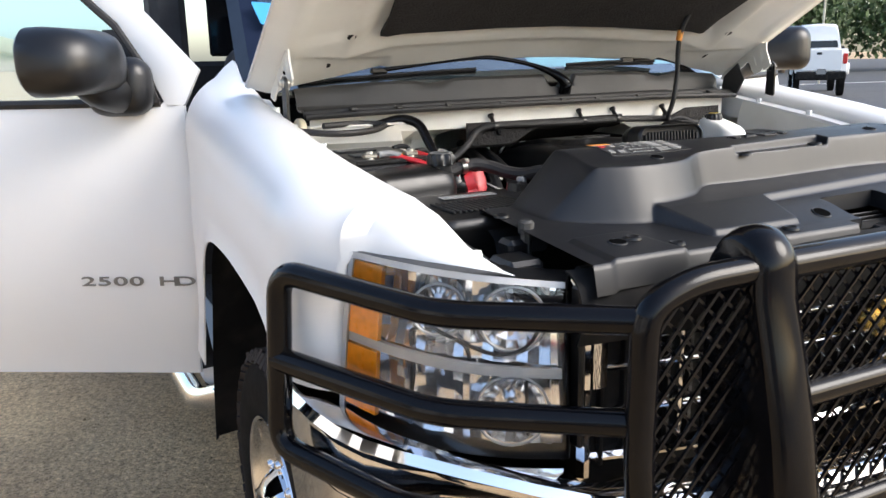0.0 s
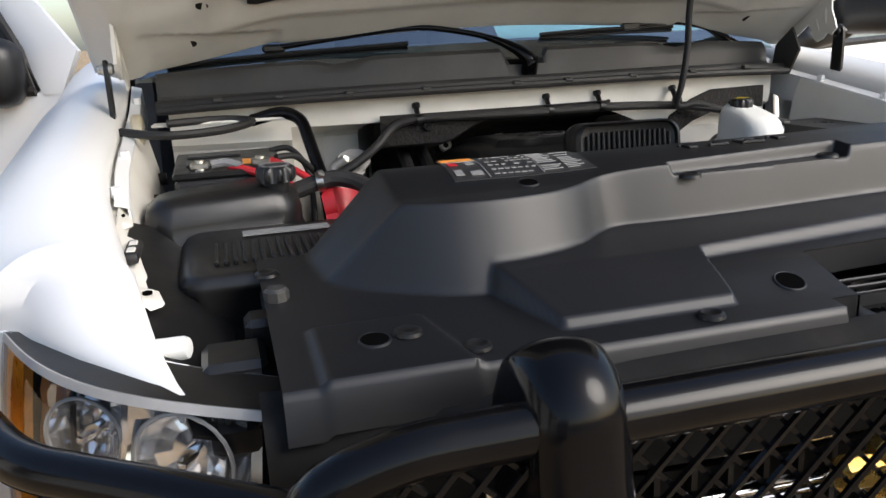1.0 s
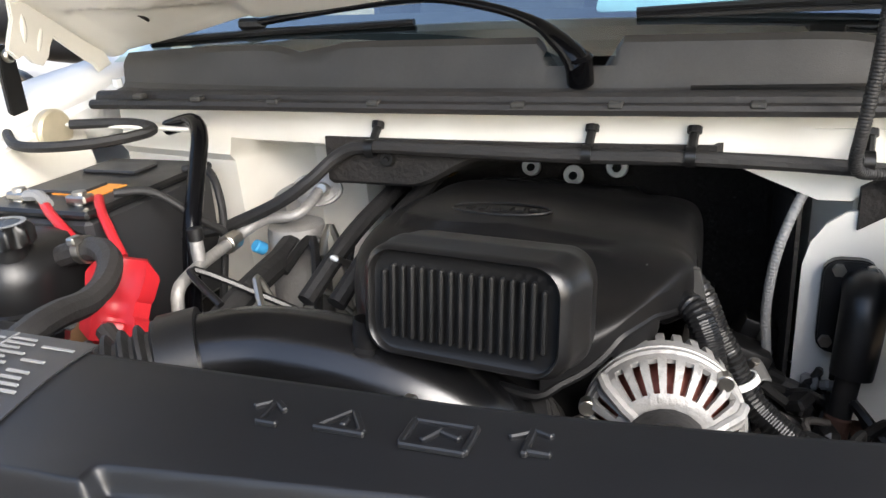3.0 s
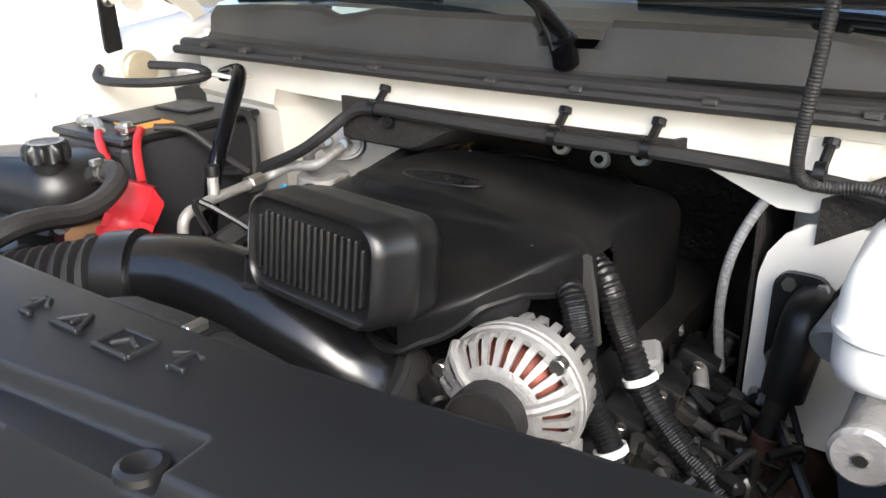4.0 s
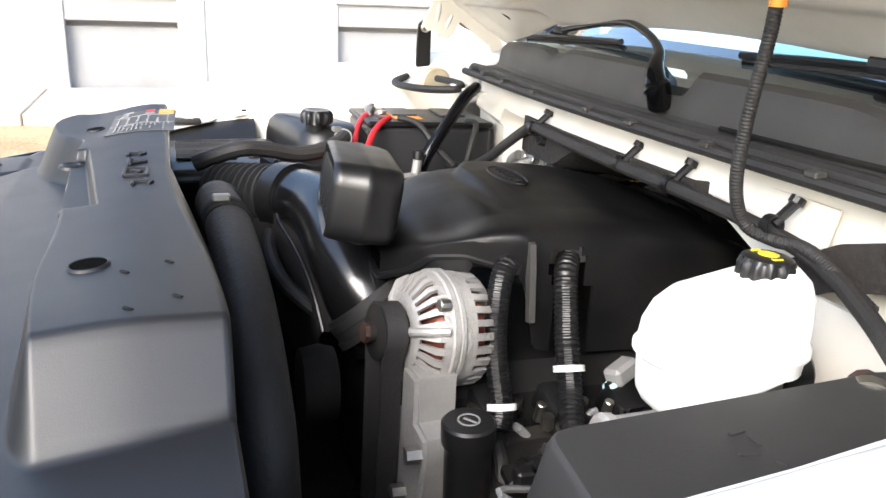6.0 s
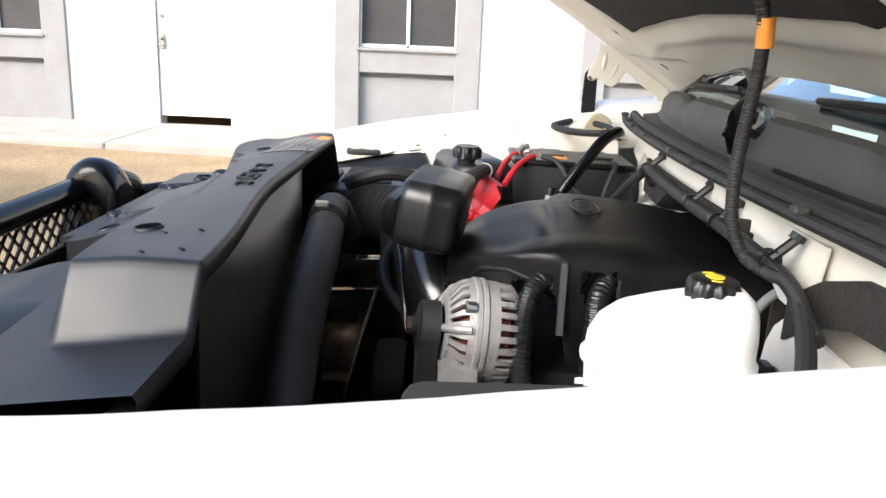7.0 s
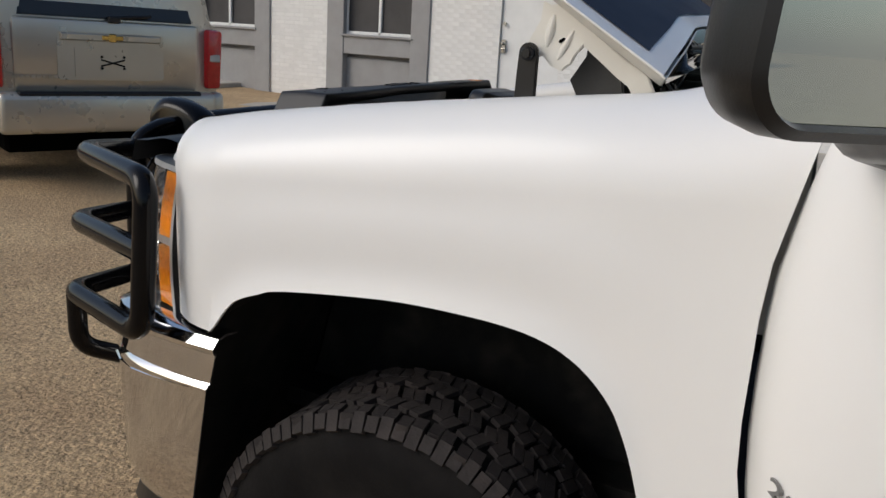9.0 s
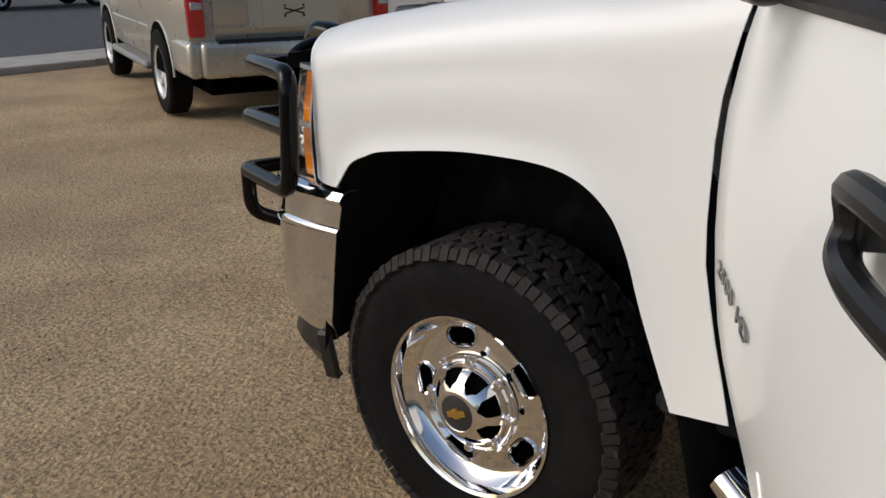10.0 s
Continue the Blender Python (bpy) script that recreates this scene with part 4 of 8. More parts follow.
def lattice(quad, n_a, n_b, r=0.0034):
    """Diamond mesh of flat wire within a corner-given panel, both ways."""
    a, b, c, d = (Vector(p) for p in quad)           # a-b bottom, d-c top

    def P(u, v):
        return a.lerp(b, u).lerp(d.lerp(c, u), v)
    bm = B()
    nrm = (b - a).cross(d - a).normalized() * 0.003
    asp = (b - a).length / (d - a).length
    k = n_b
    for sgn in (1, -1):
        for i in range(-int(k * asp) - 1, k + int(k * asp) + 2):
            v0 = i / k
            pts = []
            # line v = v0 + sgn * u * asp
            us = sorted({0.0, 1.0, max(0, min(1, (0 - v0) / (sgn * asp))), max(0, min(1, (1 - v0) / (sgn * asp)))})
            us = [u for u in us if -1e-6 <= v0 + sgn * u * asp <= 1 + 1e-6]
            if len(us) >= 2 and us[-1] - us[0] > 0.02:
                p, q = P(us[0], v0 + sgn * us[0] * asp), P(us[-1], v0 + sgn * us[-1] * asp)
                tube(bm, [p + nrm * sgn, q + nrm * sgn], r, 4)
    return bm


for s in (1, -1):
    # upright of thick plate with a round top, its nose a full half-round that leans forward
    fore, ux = (0.07, 0.412) if s > 0 else (0.0, -0.375)
    line = [(-0.845, 0.42), (-0.847, 1.145)]
    line += [(-0.906 + 0.059 * math.cos(math.pi * k / 14), 1.166 + 0.062 * math.sin(math.pi * k / 14)) for k in range(15)]
    line += [(-0.968, 1.12), (-0.990, 1.04), (-1.020, 0.92), (-1.040, 0.80), (-1.050, 0.62), (-1.035, 0.48), (-0.99, 0.42)]
    bm = B()
    rows = []
    for k in range(11):
        a = math.pi * k / 10
        dx, inset = -0.044 * math.cos(a), 0.026 * (1 - math.sin(a))
        rows.append([(ux + dx, y - fore * min(1, max(0, (-0.85 - y) / 0.06)) + (0 if i < 2 else inset * min(1, max(0, (-0.86 - y) / 0.05))), z - inset * S((z - 1.14) / 0.06)) for i, (y, z) in enumerate(line)])
    V = sheet(bm, rows)
    bm.faces.new(V[0])
    bm.faces.new(V[-1])
    part("upright", bm, M_GUARD, GUARD, "", 60)
    # the lamp hoop: inner frame and three bars that sweep round the lamp
    part("wing_tube", tube(B(), fillet([(s * 0.35, -0.928, 1.165), (s * 0.52, -0.92, 1.16), (s * 0.60, -0.915, 1.13), (s * 0.605, -0.915, 0.9), (s * 0.57, -0.91, 0.55), (s * 0.44, -0.91, 0.50)], 0.06), 0.024, 14), M_GUARD, GUARD)
    if s > 0:
        ring = [(0.60, -0.915, 1.118), (0.86, -0.79, 1.155), (1.015, -0.455, 1.165), (1.028, -0.46, 0.875), (0.92, -0.775, 0.862), (0.60, -0.915, 0.80)]
        bar = [(0.60, -0.915, 0.965), (0.885, -0.79, 1.008), (1.02, -0.457, 1.03)]
    else:
        ring = [(0.60, -0.905, 1.108), (0.845, -0.725, 1.108), (1.008, -0.425, 1.132), (1.026, -0.42, 0.80), (0.90, -0.72, 0.79), (0.60, -0.905, 0.775)]
        bar = [(0.60, -0.905, 0.945), (0.855, -0.725, 0.948), (1.02, -0.420, 0.968)]
    part("hoop_tube", tube(B(), fillet([(s * x, y, z) for x, y, z in ring], 0.05, 6), 0.0225, 14), M_GUARD, GUARD)
    part("hoop_tube", tube(B(), fillet([(s * x, y, z) for x, y, z in bar], 0.05, 6), 0.0225, 14), M_GUARD, GUARD)
    part("hoop_brace", tube(B(), fillet([(s * 0.93, -0.75 + 0.04 * (s < 0), 0.86 - 0.065 * (s < 0)), (s * 0.92, -0.76, 0.74), (s * 0.80, -0.70, 0.68)], 0.04), 0.02, 12), M_GUARD, GUARD)
    part("mesh_panel", lattice([(s * 0.595, -0.93, 0.55), (s * 0.40, -0.93, 0.55), (s * 0.40, -0.93, 1.15), (s * 0.595, -0.93, 1.13)], 4, 15), M_GUARD, GUARD, "black diamond mesh")
for z0, z1, n in ((0.955, 1.145, 5), (0.72, 0.915, 5)):
    part("mesh_panel", lattice([(-0.34, -0.93, z0), (0.34, -0.93, z0), (0.34, -0.93, z1), (-0.34, -0.93, z1)], 4, n), M_GUARD, GUARD, "black diamond mesh")

# ---- grille between the lamps ----
GR = part("grille", box(B(), (0, -0.70, 0.93), (1.15, 0.03, 0.42), 0.01), M_DARK, TRUCK, "black grille with chrome bars and gold emblem")
for z in (1.06, 1.01, 0.955, 0.875, 0.79):
    bm = B()
    rows = []
    for i in range(25):
        x = -0.60 + 1.2 * i / 24
        y = -0.80 + 0.10 * (x / 0.6) ** 2
        h = 0.014 if z > 1.05 or z < 0.8 else 0.009
        rows.append([(x, y + 0.02, z - h), (x, y, z - h * 0.6), (x, y - 0.006, z), (x, y, z + h * 0.6), (x, y + 0.02, z + h)])
    sheet(bm, rows)
    thicken(bm, 0.003)
    part("grille_bar", bm, M_CHROME, GR, "chrome grille bar")
for s in (1, -1):
    bm = B()
    box(bm, (s * 0.585, -0.735, 0.95), (0.03, 0.05, 0.36), 0.01)
    part("grille_frame", bm, M_CHROME, GR)
    bm = B()
    box(bm, (s * 0.40, -0.77, 0.98), (0.012, 0.03, 0.3), 0.004)
    part("grille_divider", bm, M_CHROME, GR)
bm = B()
box(bm, (0.055, -0.835, 0.99), (0.16, 0.03, 0.042), 0.010)
box(bm, (0.055, -0.836, 0.99), (0.065, 0.032, 0.075), 0.010)
part("grille_emblem", bm, M_GOLD, GR, "gold cross-shaped emblem")
bm = B()
for i in range(22):
    for j in range(7):
        box(bm, (-0.53 + 1.06 * i / 21, -0.722, 0.80 + 0.05 * j), (0.008, 0.012, 0.05))
tagged(part("grille_mesh", bm, M_BLACK, GR), kind="stuff")


# ---- headlamps ----
def lamp_point(s, u, v, back=0.0):
    """On the lens: u from the grille side 0 to the wing 1, v from the bottom 0 to the top 1."""
    it, ib = Vector((0.618, -0.738, 1.13)), Vector((0.632, -0.775, 0.835))
    ot, ob_ = Vector((0.896, -0.486, 1.166)), Vector((0.926, -0.474, 0.876))
    p = ib.lerp(ob_, u).lerp(it.lerp(ot, u), v)
    out = Vector((0.62, -0.78, 0.0)).normalized()
    p += out * (0.055 * math.sin(math.pi * u) + 0.012 * math.sin(math.pi * v) - back)
    p.z += 0.012 * math.sin(math.pi * u) * (v - 0.5)
    return Vector((s * p.x, p.y, p.z))


def lamp_sheet(s, u0, u1, v0, v1, back, n=12, k=6):
    bm = B()
    sheet(bm, [[lamp_point(s, u0 + (u1 - u0) * i / n, v0 + (v1 - v0) * j / k, back) for j in range(k + 1)] for i in range(n + 1)])
    return bm


for s in (1, -1):
    HL = part("headlamp", thicken(lamp_sheet(s, 0.0, 1.0, 0.0, 1.0, 0.075, 14, 8), 0.004), M_REFL, TRUCK, "clear headlamp with amber corner")
    lens = part("lens", lamp_sheet(s, 0.01, 0.99, 0.01, 0.99, 0.0, 16, 8), M_LENS, HL, "clear lamp lens")
    lens.visible_shadow = False
    part("amber_lamp", thicken(lamp_sheet(s, 0.815, 0.985, 0.52, 0.95, 0.004), 0.01), M_AMBER, HL, "amber corner reflector")
    part("amber_lamp", thicken(lamp_sheet(s, 0.815, 0.985, 0.05, 0.45, 0.004), 0.01), M_AMBER, HL, "amber corner reflector")
    part("lamp_divider", thicken(lamp_sheet(s, 0.02, 0.98, 0.46, 0.515, 0.008), 0.012), M_LAMPGREY, HL, "grey divider bar")
    # faceted reflector behind the lens
    rng = random.Random(31)
    for u0, u1, v0, v1, nu, nv in ((0.07, 0.40, 0.52, 0.95, 7, 5), (0.43, 0.64, 0.52, 0.95, 5, 6), (0.66, 0.82, 0.52, 0.95, 4, 6), (0.07, 0.40, 0.05, 0.46, 7, 5), (0.43, 0.64, 0.05, 0.46, 5, 5), (0.66, 0.82, 0.05, 0.46, 4, 5)):
        bm = B()
        sheet(bm, [[lamp_point(s, u0 + (u1 - u0) * i / nu, v0 + (v1 - v0) * j / nv, 0.028 + 0.026 * math.sin(math.pi * i / nu) * math.sin(math.pi * j / nv) + rng.uniform(-0.007, 0.007)) for j in range(nv + 1)] for i in range(nu + 1)])
        part("reflector_facets", bm, M_REFL, HL, "bright faceted reflector", 4)
    # dark joints between the reflectors
    for uv in (((0.40, 0.52), (0.43, 0.60), (0.56, 0.66), (0.60, 0.78), (0.60, 0.94)), ((0.43, 0.60), (0.30, 0.56), (0.18, 0.60), (0.12, 0.72), (0.12, 0.94)), ((0.56, 0.66), (0.66, 0.62), (0.66, 0.53)), ((0.655, 0.06), (0.655, 0.45)), ((0.16, 0.06), (0.17, 0.45))):
        part("lamp_joint", tube(B(), spline([lamp_point(s, a, b, 0.024) for a, b in uv], 4), 0.0035, 6), M_LABEL, HL)
    # bowls
    for u, v, r in ((0.24, 0.25, 0.058), (0.24, 0.76, 0.052), (0.56, 0.76, 0.042)):
        c = lamp_point(s, u, v, 0.05)
        d = Vector((s * 0.45, -0.89, 0.02))
        m = axis_pose(c, d)
        bm = B()
        lathe(bm, [(r * 0.18, 0.0), (r * 0.5, 0.004), (r * 0.8, 0.014), (r, 0.03), (r * 1.05, 0.03)], m, 14)
        bowl = part("reflector", bm, M_REFL, HL, "chrome reflector bowl", 8)
        bm = B()
        lathe(bm, [(0, 0.04), (r * 0.12, 0.037), (r * 0.2, 0.024), (r * 0.2, 0.0)], m, 14)
        part("bulb", bm, M_CHROME, bowl)
        bm = B()
        tube(bm, [m @ Vector((r * 1.06 * math.cos(radians(a)), r * 1.06 * math.sin(radians(a)), 0.031)) for a in range(0, 360, 15)], 0.0022, 6, True)
        part("bowl_rim", bm, M_LAMPGREY, bowl)
    for u0, u1, v0, v1 in ((0.40, 0.43, 0.52, 0.96), (0.40, 0.43, 0.04, 0.46), (0.64, 0.66, 0.05, 0.95), (0.03, 0.07, 0.05, 0.95)):
        part("lamp_rib", thicken(lamp_sheet(s, u0, u1, v0, v1, 0.03, 3), 0.03), M_REFL, HL)
    part("lamp_top_trim", thicken(lamp_sheet(s, 0.0, 1.0, 0.965, 1.0, -0.002, 16, 2), 0.004), M_LAMPGREY, HL)
    part("lamp_edge_trim", thicken(lamp_sheet(s, 0.975, 1.0, 0.0, 1.0, -0.001, 2, 8), 0.006), M_LAMPGREY, HL)
    # side and top gasket walls of the lamp
    bm = B()
    loop = [(0, j / 8) for j in range(9)] + [(i / 14, 1) for i in range(1, 15)] + [(1, 1 - j / 8) for j in range(1, 9)] + [(1 - i / 14, 0) for i in range(1, 14)]
    sheet(bm, [[lamp_point(s, u, v, 0.0) for u, v in loop + loop[:1]], [lamp_point(s, u, v, 0.075) for u, v in loop + loop[:1]]])
    part("lamp_rim", bm, M_BLACK, HL)
    # narrow lamp in the bumper below
    bm = B()
    rows = []
    for i in range(15):
        f = i / 14
        a, b = lamp_point(s, 0.02 + 0.86 * f, 0.0, -0.006), lamp_point(s, 0.02 + 0.86 * f, 0.0, -0.012)
        h = 0.075 * math.sin(math.pi * (0.15 + 0.85 * (1 - f))) ** 0.6 + 0.004
        rows.append([(a.x, a.y, a.z - 0.014), (b.x, b.y, b.z - 0.014 - h * 0.5), (b.x, b.y, b.z - 0.014 - h)])
    sheet(bm, rows)
    thicken(bm, 0.006)
    part("lower_lamp", bm, M_REFL, TRUCK, "narrow clear lamp under the headlamp")
    # chrome corner beside the grille
    bm = B()
    box(bm, (s * 0.606, -0.758, 0.985), (0.012, 0.03, 0.28), 0.004)
    part("lamp_corner_trim", bm, M_BLACK, TRUCK)
    for z0, z1 in ((1.048, 1.112), (0.945, 1.030)):
        bm = B()
        sheet(bm, [[(s * x, y, z) for x, y in ((0.600, -0.752), (0.592, -0.764), (0.572, -0.770), (0.552, -0.768), (0.546, -0.755), (0.546, -0.72))] for z in (z0, z0 + 0.004, z1 - 0.004, z1)])
        sheet(bm, [[(s * x, y, z1) for x, y in ((0.600, -0.752), (0.592, -0.764), (0.572, -0.770), (0.552, -0.768), (0.546, -0.755))], [(s * x, y + 0.03, z1 + 0.004) for x, y in ((0.600, -0.752), (0.592, -0.764), (0.572, -0.770), (0.552, -0.768), (0.546, -0.755))]])
        thicken(bm, 0.004)
        part("grille_end_cap", bm, M_CHROME, GR, "chrome grille end block", 40)

# ---- chrome bumper ----
def bumper_line(a):
    """Plan of the bumper's face for a from -1 to 1."""
    f = abs(a)
    if f <= 0.9:
        return a, -0.93 + 0.27 * (f / 0.9) ** 2.6
    x = interp(f, [(0.9, 0.90), (0.92, 0.935), (0.94, 0.962), (0.96, 0.978), (0.98, 0.987), (1.0, 0.991)])
    return math.copysign(x, a), interp(f, [(0.9, -0.66), (0.92, -0.61), (0.94, -0.55), (0.96, -0.475), (0.98, -0.395), (1.0, -0.315)])


AL = [0.0, 0.15, 0.3, 0.45, 0.6, 0.7, 0.8, 0.85, 0.88, 0.9, 0.91, 0.92, 0.93, 0.94, 0.95, 0.96, 0.97, 0.98, 0.99, 1.0]
AL = [-a for a in AL[:0:-1]] + AL
bm = B()
rows = []
for a in AL:
    x, y = bumper_line(a)
    f = abs(a)
    top = interp(f, [(0, 0.76), (0.6, 0.79), (0.85, 0.86), (0.94, 0.882), (1.0, 0.892)])
    bot = interp(f, [(0, 0.50), (0.7, 0.49), (1.0, 0.455)])
    t_ = min(1, max(0, (f - 0.8) / 0.14))
    inx, iny = -math.copysign(t_, a), 1 - 0.9 * t_
    row = []
    for g, z in ((0.05, top - 0.002), (0.020, top), (0.004, top - 0.006), (-0.006, top - 0.024), (-0.003, top - 0.034), (0.003, top - 0.040), (0.002, top - 0.098), (-0.004, top - 0.104), (-0.006, top - 0.109), (-0.004, top - 0.120), (0.003, (top + bot) / 2 - 0.03), (0.012, bot + 0.06), (0.04, bot)):
        back = -0.08 * (0.886 - z) / 0.41 * min(1, max(0, (f - 0.9) / 0.1))
        row.append((x + inx * g, y + iny * g + back, z))
    rows.append(row)
sheet(bm, rows)
thicken(bm, 0.004)
BUMP = part("bumper", bm, M_CHROME, TRUCK, "chrome front bumper wrapped round the corners", 30)
for s in (1, -1):
    bm = B()
    pts = [bumper_line(s * f) for f in (0.90, 0.92, 0.94, 0.955, 0.97, 0.985)]
    sheet(bm, [[(x * 1.004, y - 0.003, 0.7495 + 0.006 * i), (x * 1.0075, y - 0.005, 0.7465 + 0.006 * i), (x * 1.004, y - 0.003, 0.7435 + 0.006 * i)] for i, (x, y) in enumerate(pts)])
    part("bumper_trim", bm, M_CHROME, BUMP)
    # black valance and air dam below
    bm = B()
    sheet(bm, [[(x * 0.975, y + 0.04, 0.47), (x * 0.985, y + 0.02, 0.40), (x * 0.955, y + 0.05, 0.335)] for x, y in [bumper_line(s * f) for f in (0.5, 0.7, 0.85, 0.9, 0.93, 0.95, 0.965)]])
    thicken(bm, 0.008)
    part("air_dam", bm, M_BLACK, BUMP, "black plastic air dam")
    bm = B()
    box(bm, (s * 0.955, -0.43, 0.40), (0.02, 0.06, 0.14), 0.01, R(14, 0, 0))
    part("mud_flap", bm, M_BLACK, BUMP)

# ---- the raised hood ----
HOOD_A = radians(30.4)


def hood_point(x, v, down=0.0):
    """x across, v metres from the rear edge towards the nose, down: below the outer skin."""
    f = abs(x) / 0.86
    y0 = 0.405 - 0.019 * f ** 2
    crown = 0.108 * (1 - f ** 2) + 0.012 * math.exp(-((f - 0.55) / 0.12) ** 2)
    z0 = 1.427
    crown *= max(0.35, 1 - 0.4 * v)
    drop = 0.07 * max(0, (v - 0.85) / 0.27) ** 2
    h = crown - drop - down
    return Vector((x * (1 - 0.10 * max(0, v - 0.5)), y0 - v * math.cos(HOOD_A) - h * math.sin(HOOD_A), z0 + v * math.sin(HOOD_A) + h * math.cos(HOOD_A)))


HX = [-0.86, -0.84, -0.8, -0.74, -0.66, -0.56, -0.48, -0.4, -0.3, -0.15, 0, 0.15, 0.3, 0.4, 0.48, 0.56, 0.66, 0.74, 0.8, 0.84, 0.86]
HV = [0.0, 0.02, 0.05, 0.1, 0.15, 0.2, 0.26, 0.32, 0.4, 0.5, 0.6, 0.7, 0.8, 0.9, 1.0, 1.06, 1.1]
bm = B()
sheet(bm, [[hood_point(x, v) for x in HX] for v in HV])
thicken(bm, 0.002)
HOOD = part("hood", bm, M_WHITE, TRUCK, "raised white hood with a black felt liner", 40)


def inner_depth(x, v):
    """Pressed ribs of the inner panel."""
    f = abs(x) / 0.86
    edge = min((1 - f) * 0.86, v + 0.012, 1.1 - v)
    rise = min(1, max(0, edge - 0.012) / 0.05)
    pad = min(1, max(0, 0.60 - abs(x)) / 0.035) * min(1, max(0, v - 0.19) / 0.03) * min(1, max(0, 0.98 - v) / 0.05)
    sag = 0.010 * math.sin(6.0 * v + 2.0) * (1 - pad)
    # sunken gusset between the liner's corner and the hinge, and a raised bead round the liner
    w = abs(x)
    pocket = S(min((w - 0.47) / 0.03, (0.77 - w) / 0.03, (0.185 - 0.35 * (0.77 - w) - v) / 0.02 + 1, (v - 0.035) / 0.02))
    side = S(min((w - 0.635) / 0.02, (0.775 - w) / 0.02, (v - 0.24) / 0.03, (0.92 - v) / 0.03))
    bead = math.exp(-((w - 0.622) / 0.012) ** 2) * S((v - 0.14) / 0.03) + math.exp(-((v - 0.168) / 0.012) ** 2) * S((0.63 - w) / 0.02)
    return 0.006 + rise * (0.052 + sag - 0.016 * pocket - 0.014 * side + 0.007 * min(1, bead)) - pad * 0.040


bm = B()
hv2 = [0.0, 0.008] + [0.016 + 0.0105 * i for i in range(28)] + [0.33, 0.38, 0.44, 0.5, 0.6, 0.7, 0.8, 0.86, 0.88, 0.9, 0.92, 0.94, 0.96, 0.99, 1.03, 1.06, 1.09]
hx2 = [-0.855] + [-0.845 + 0.0105 * i for i in range(38)] + [-0.44, -0.38, -0.3, -0.2, -0.1, 0]
hx2 = hx2 + [-x for x in hx2[-2::-1]]
sheet(bm, [[hood_point(x, v, inner_depth(x, v)) for x in hx2] for v in hv2])
thicken(bm, 0.002)
INNER = part("inner_panel", bm, M_WHITE_IN, HOOD, "cream white pressed inner hood panel", 45)
bm = B()
px = [-0.56, -0.545, -0.5, -0.35, -0.2, 0, 0.2, 0.35, 0.5, 0.545, 0.56]
sheet(bm, [[hood_point(x * (1 if v > 0.3 else 0.97), v, 0.034 + 0.012 * (abs(x) < 0.555 and 0.215 < v < 0.965)) for x in px] for v in (0.205, 0.22, 0.28, 0.4, 0.55, 0.7, 0.85, 0.96, 0.975)])
thicken(bm, 0.012)
part("hood_liner", bm, M_HOODPAD, HOOD, "black felt liner under the hood")
bm = B()
dx = [-0.81, -0.76, -0.7, -0.6, -0.5, -0.4, -0.3, -0.15, 0, 0.15, 0.3, 0.4, 0.5, 0.6, 0.7, 0.76, 0.81]
sheet(bm, [[hood_point(x, v, -0.004) for x in dx] for v in (0.035, 0.06, 0.12, 0.2, 0.35, 0.55, 0.75, 0.95)])
part("hood_decal", bm, M_NAVY, HOOD, "dark navy vinyl on the hood top")
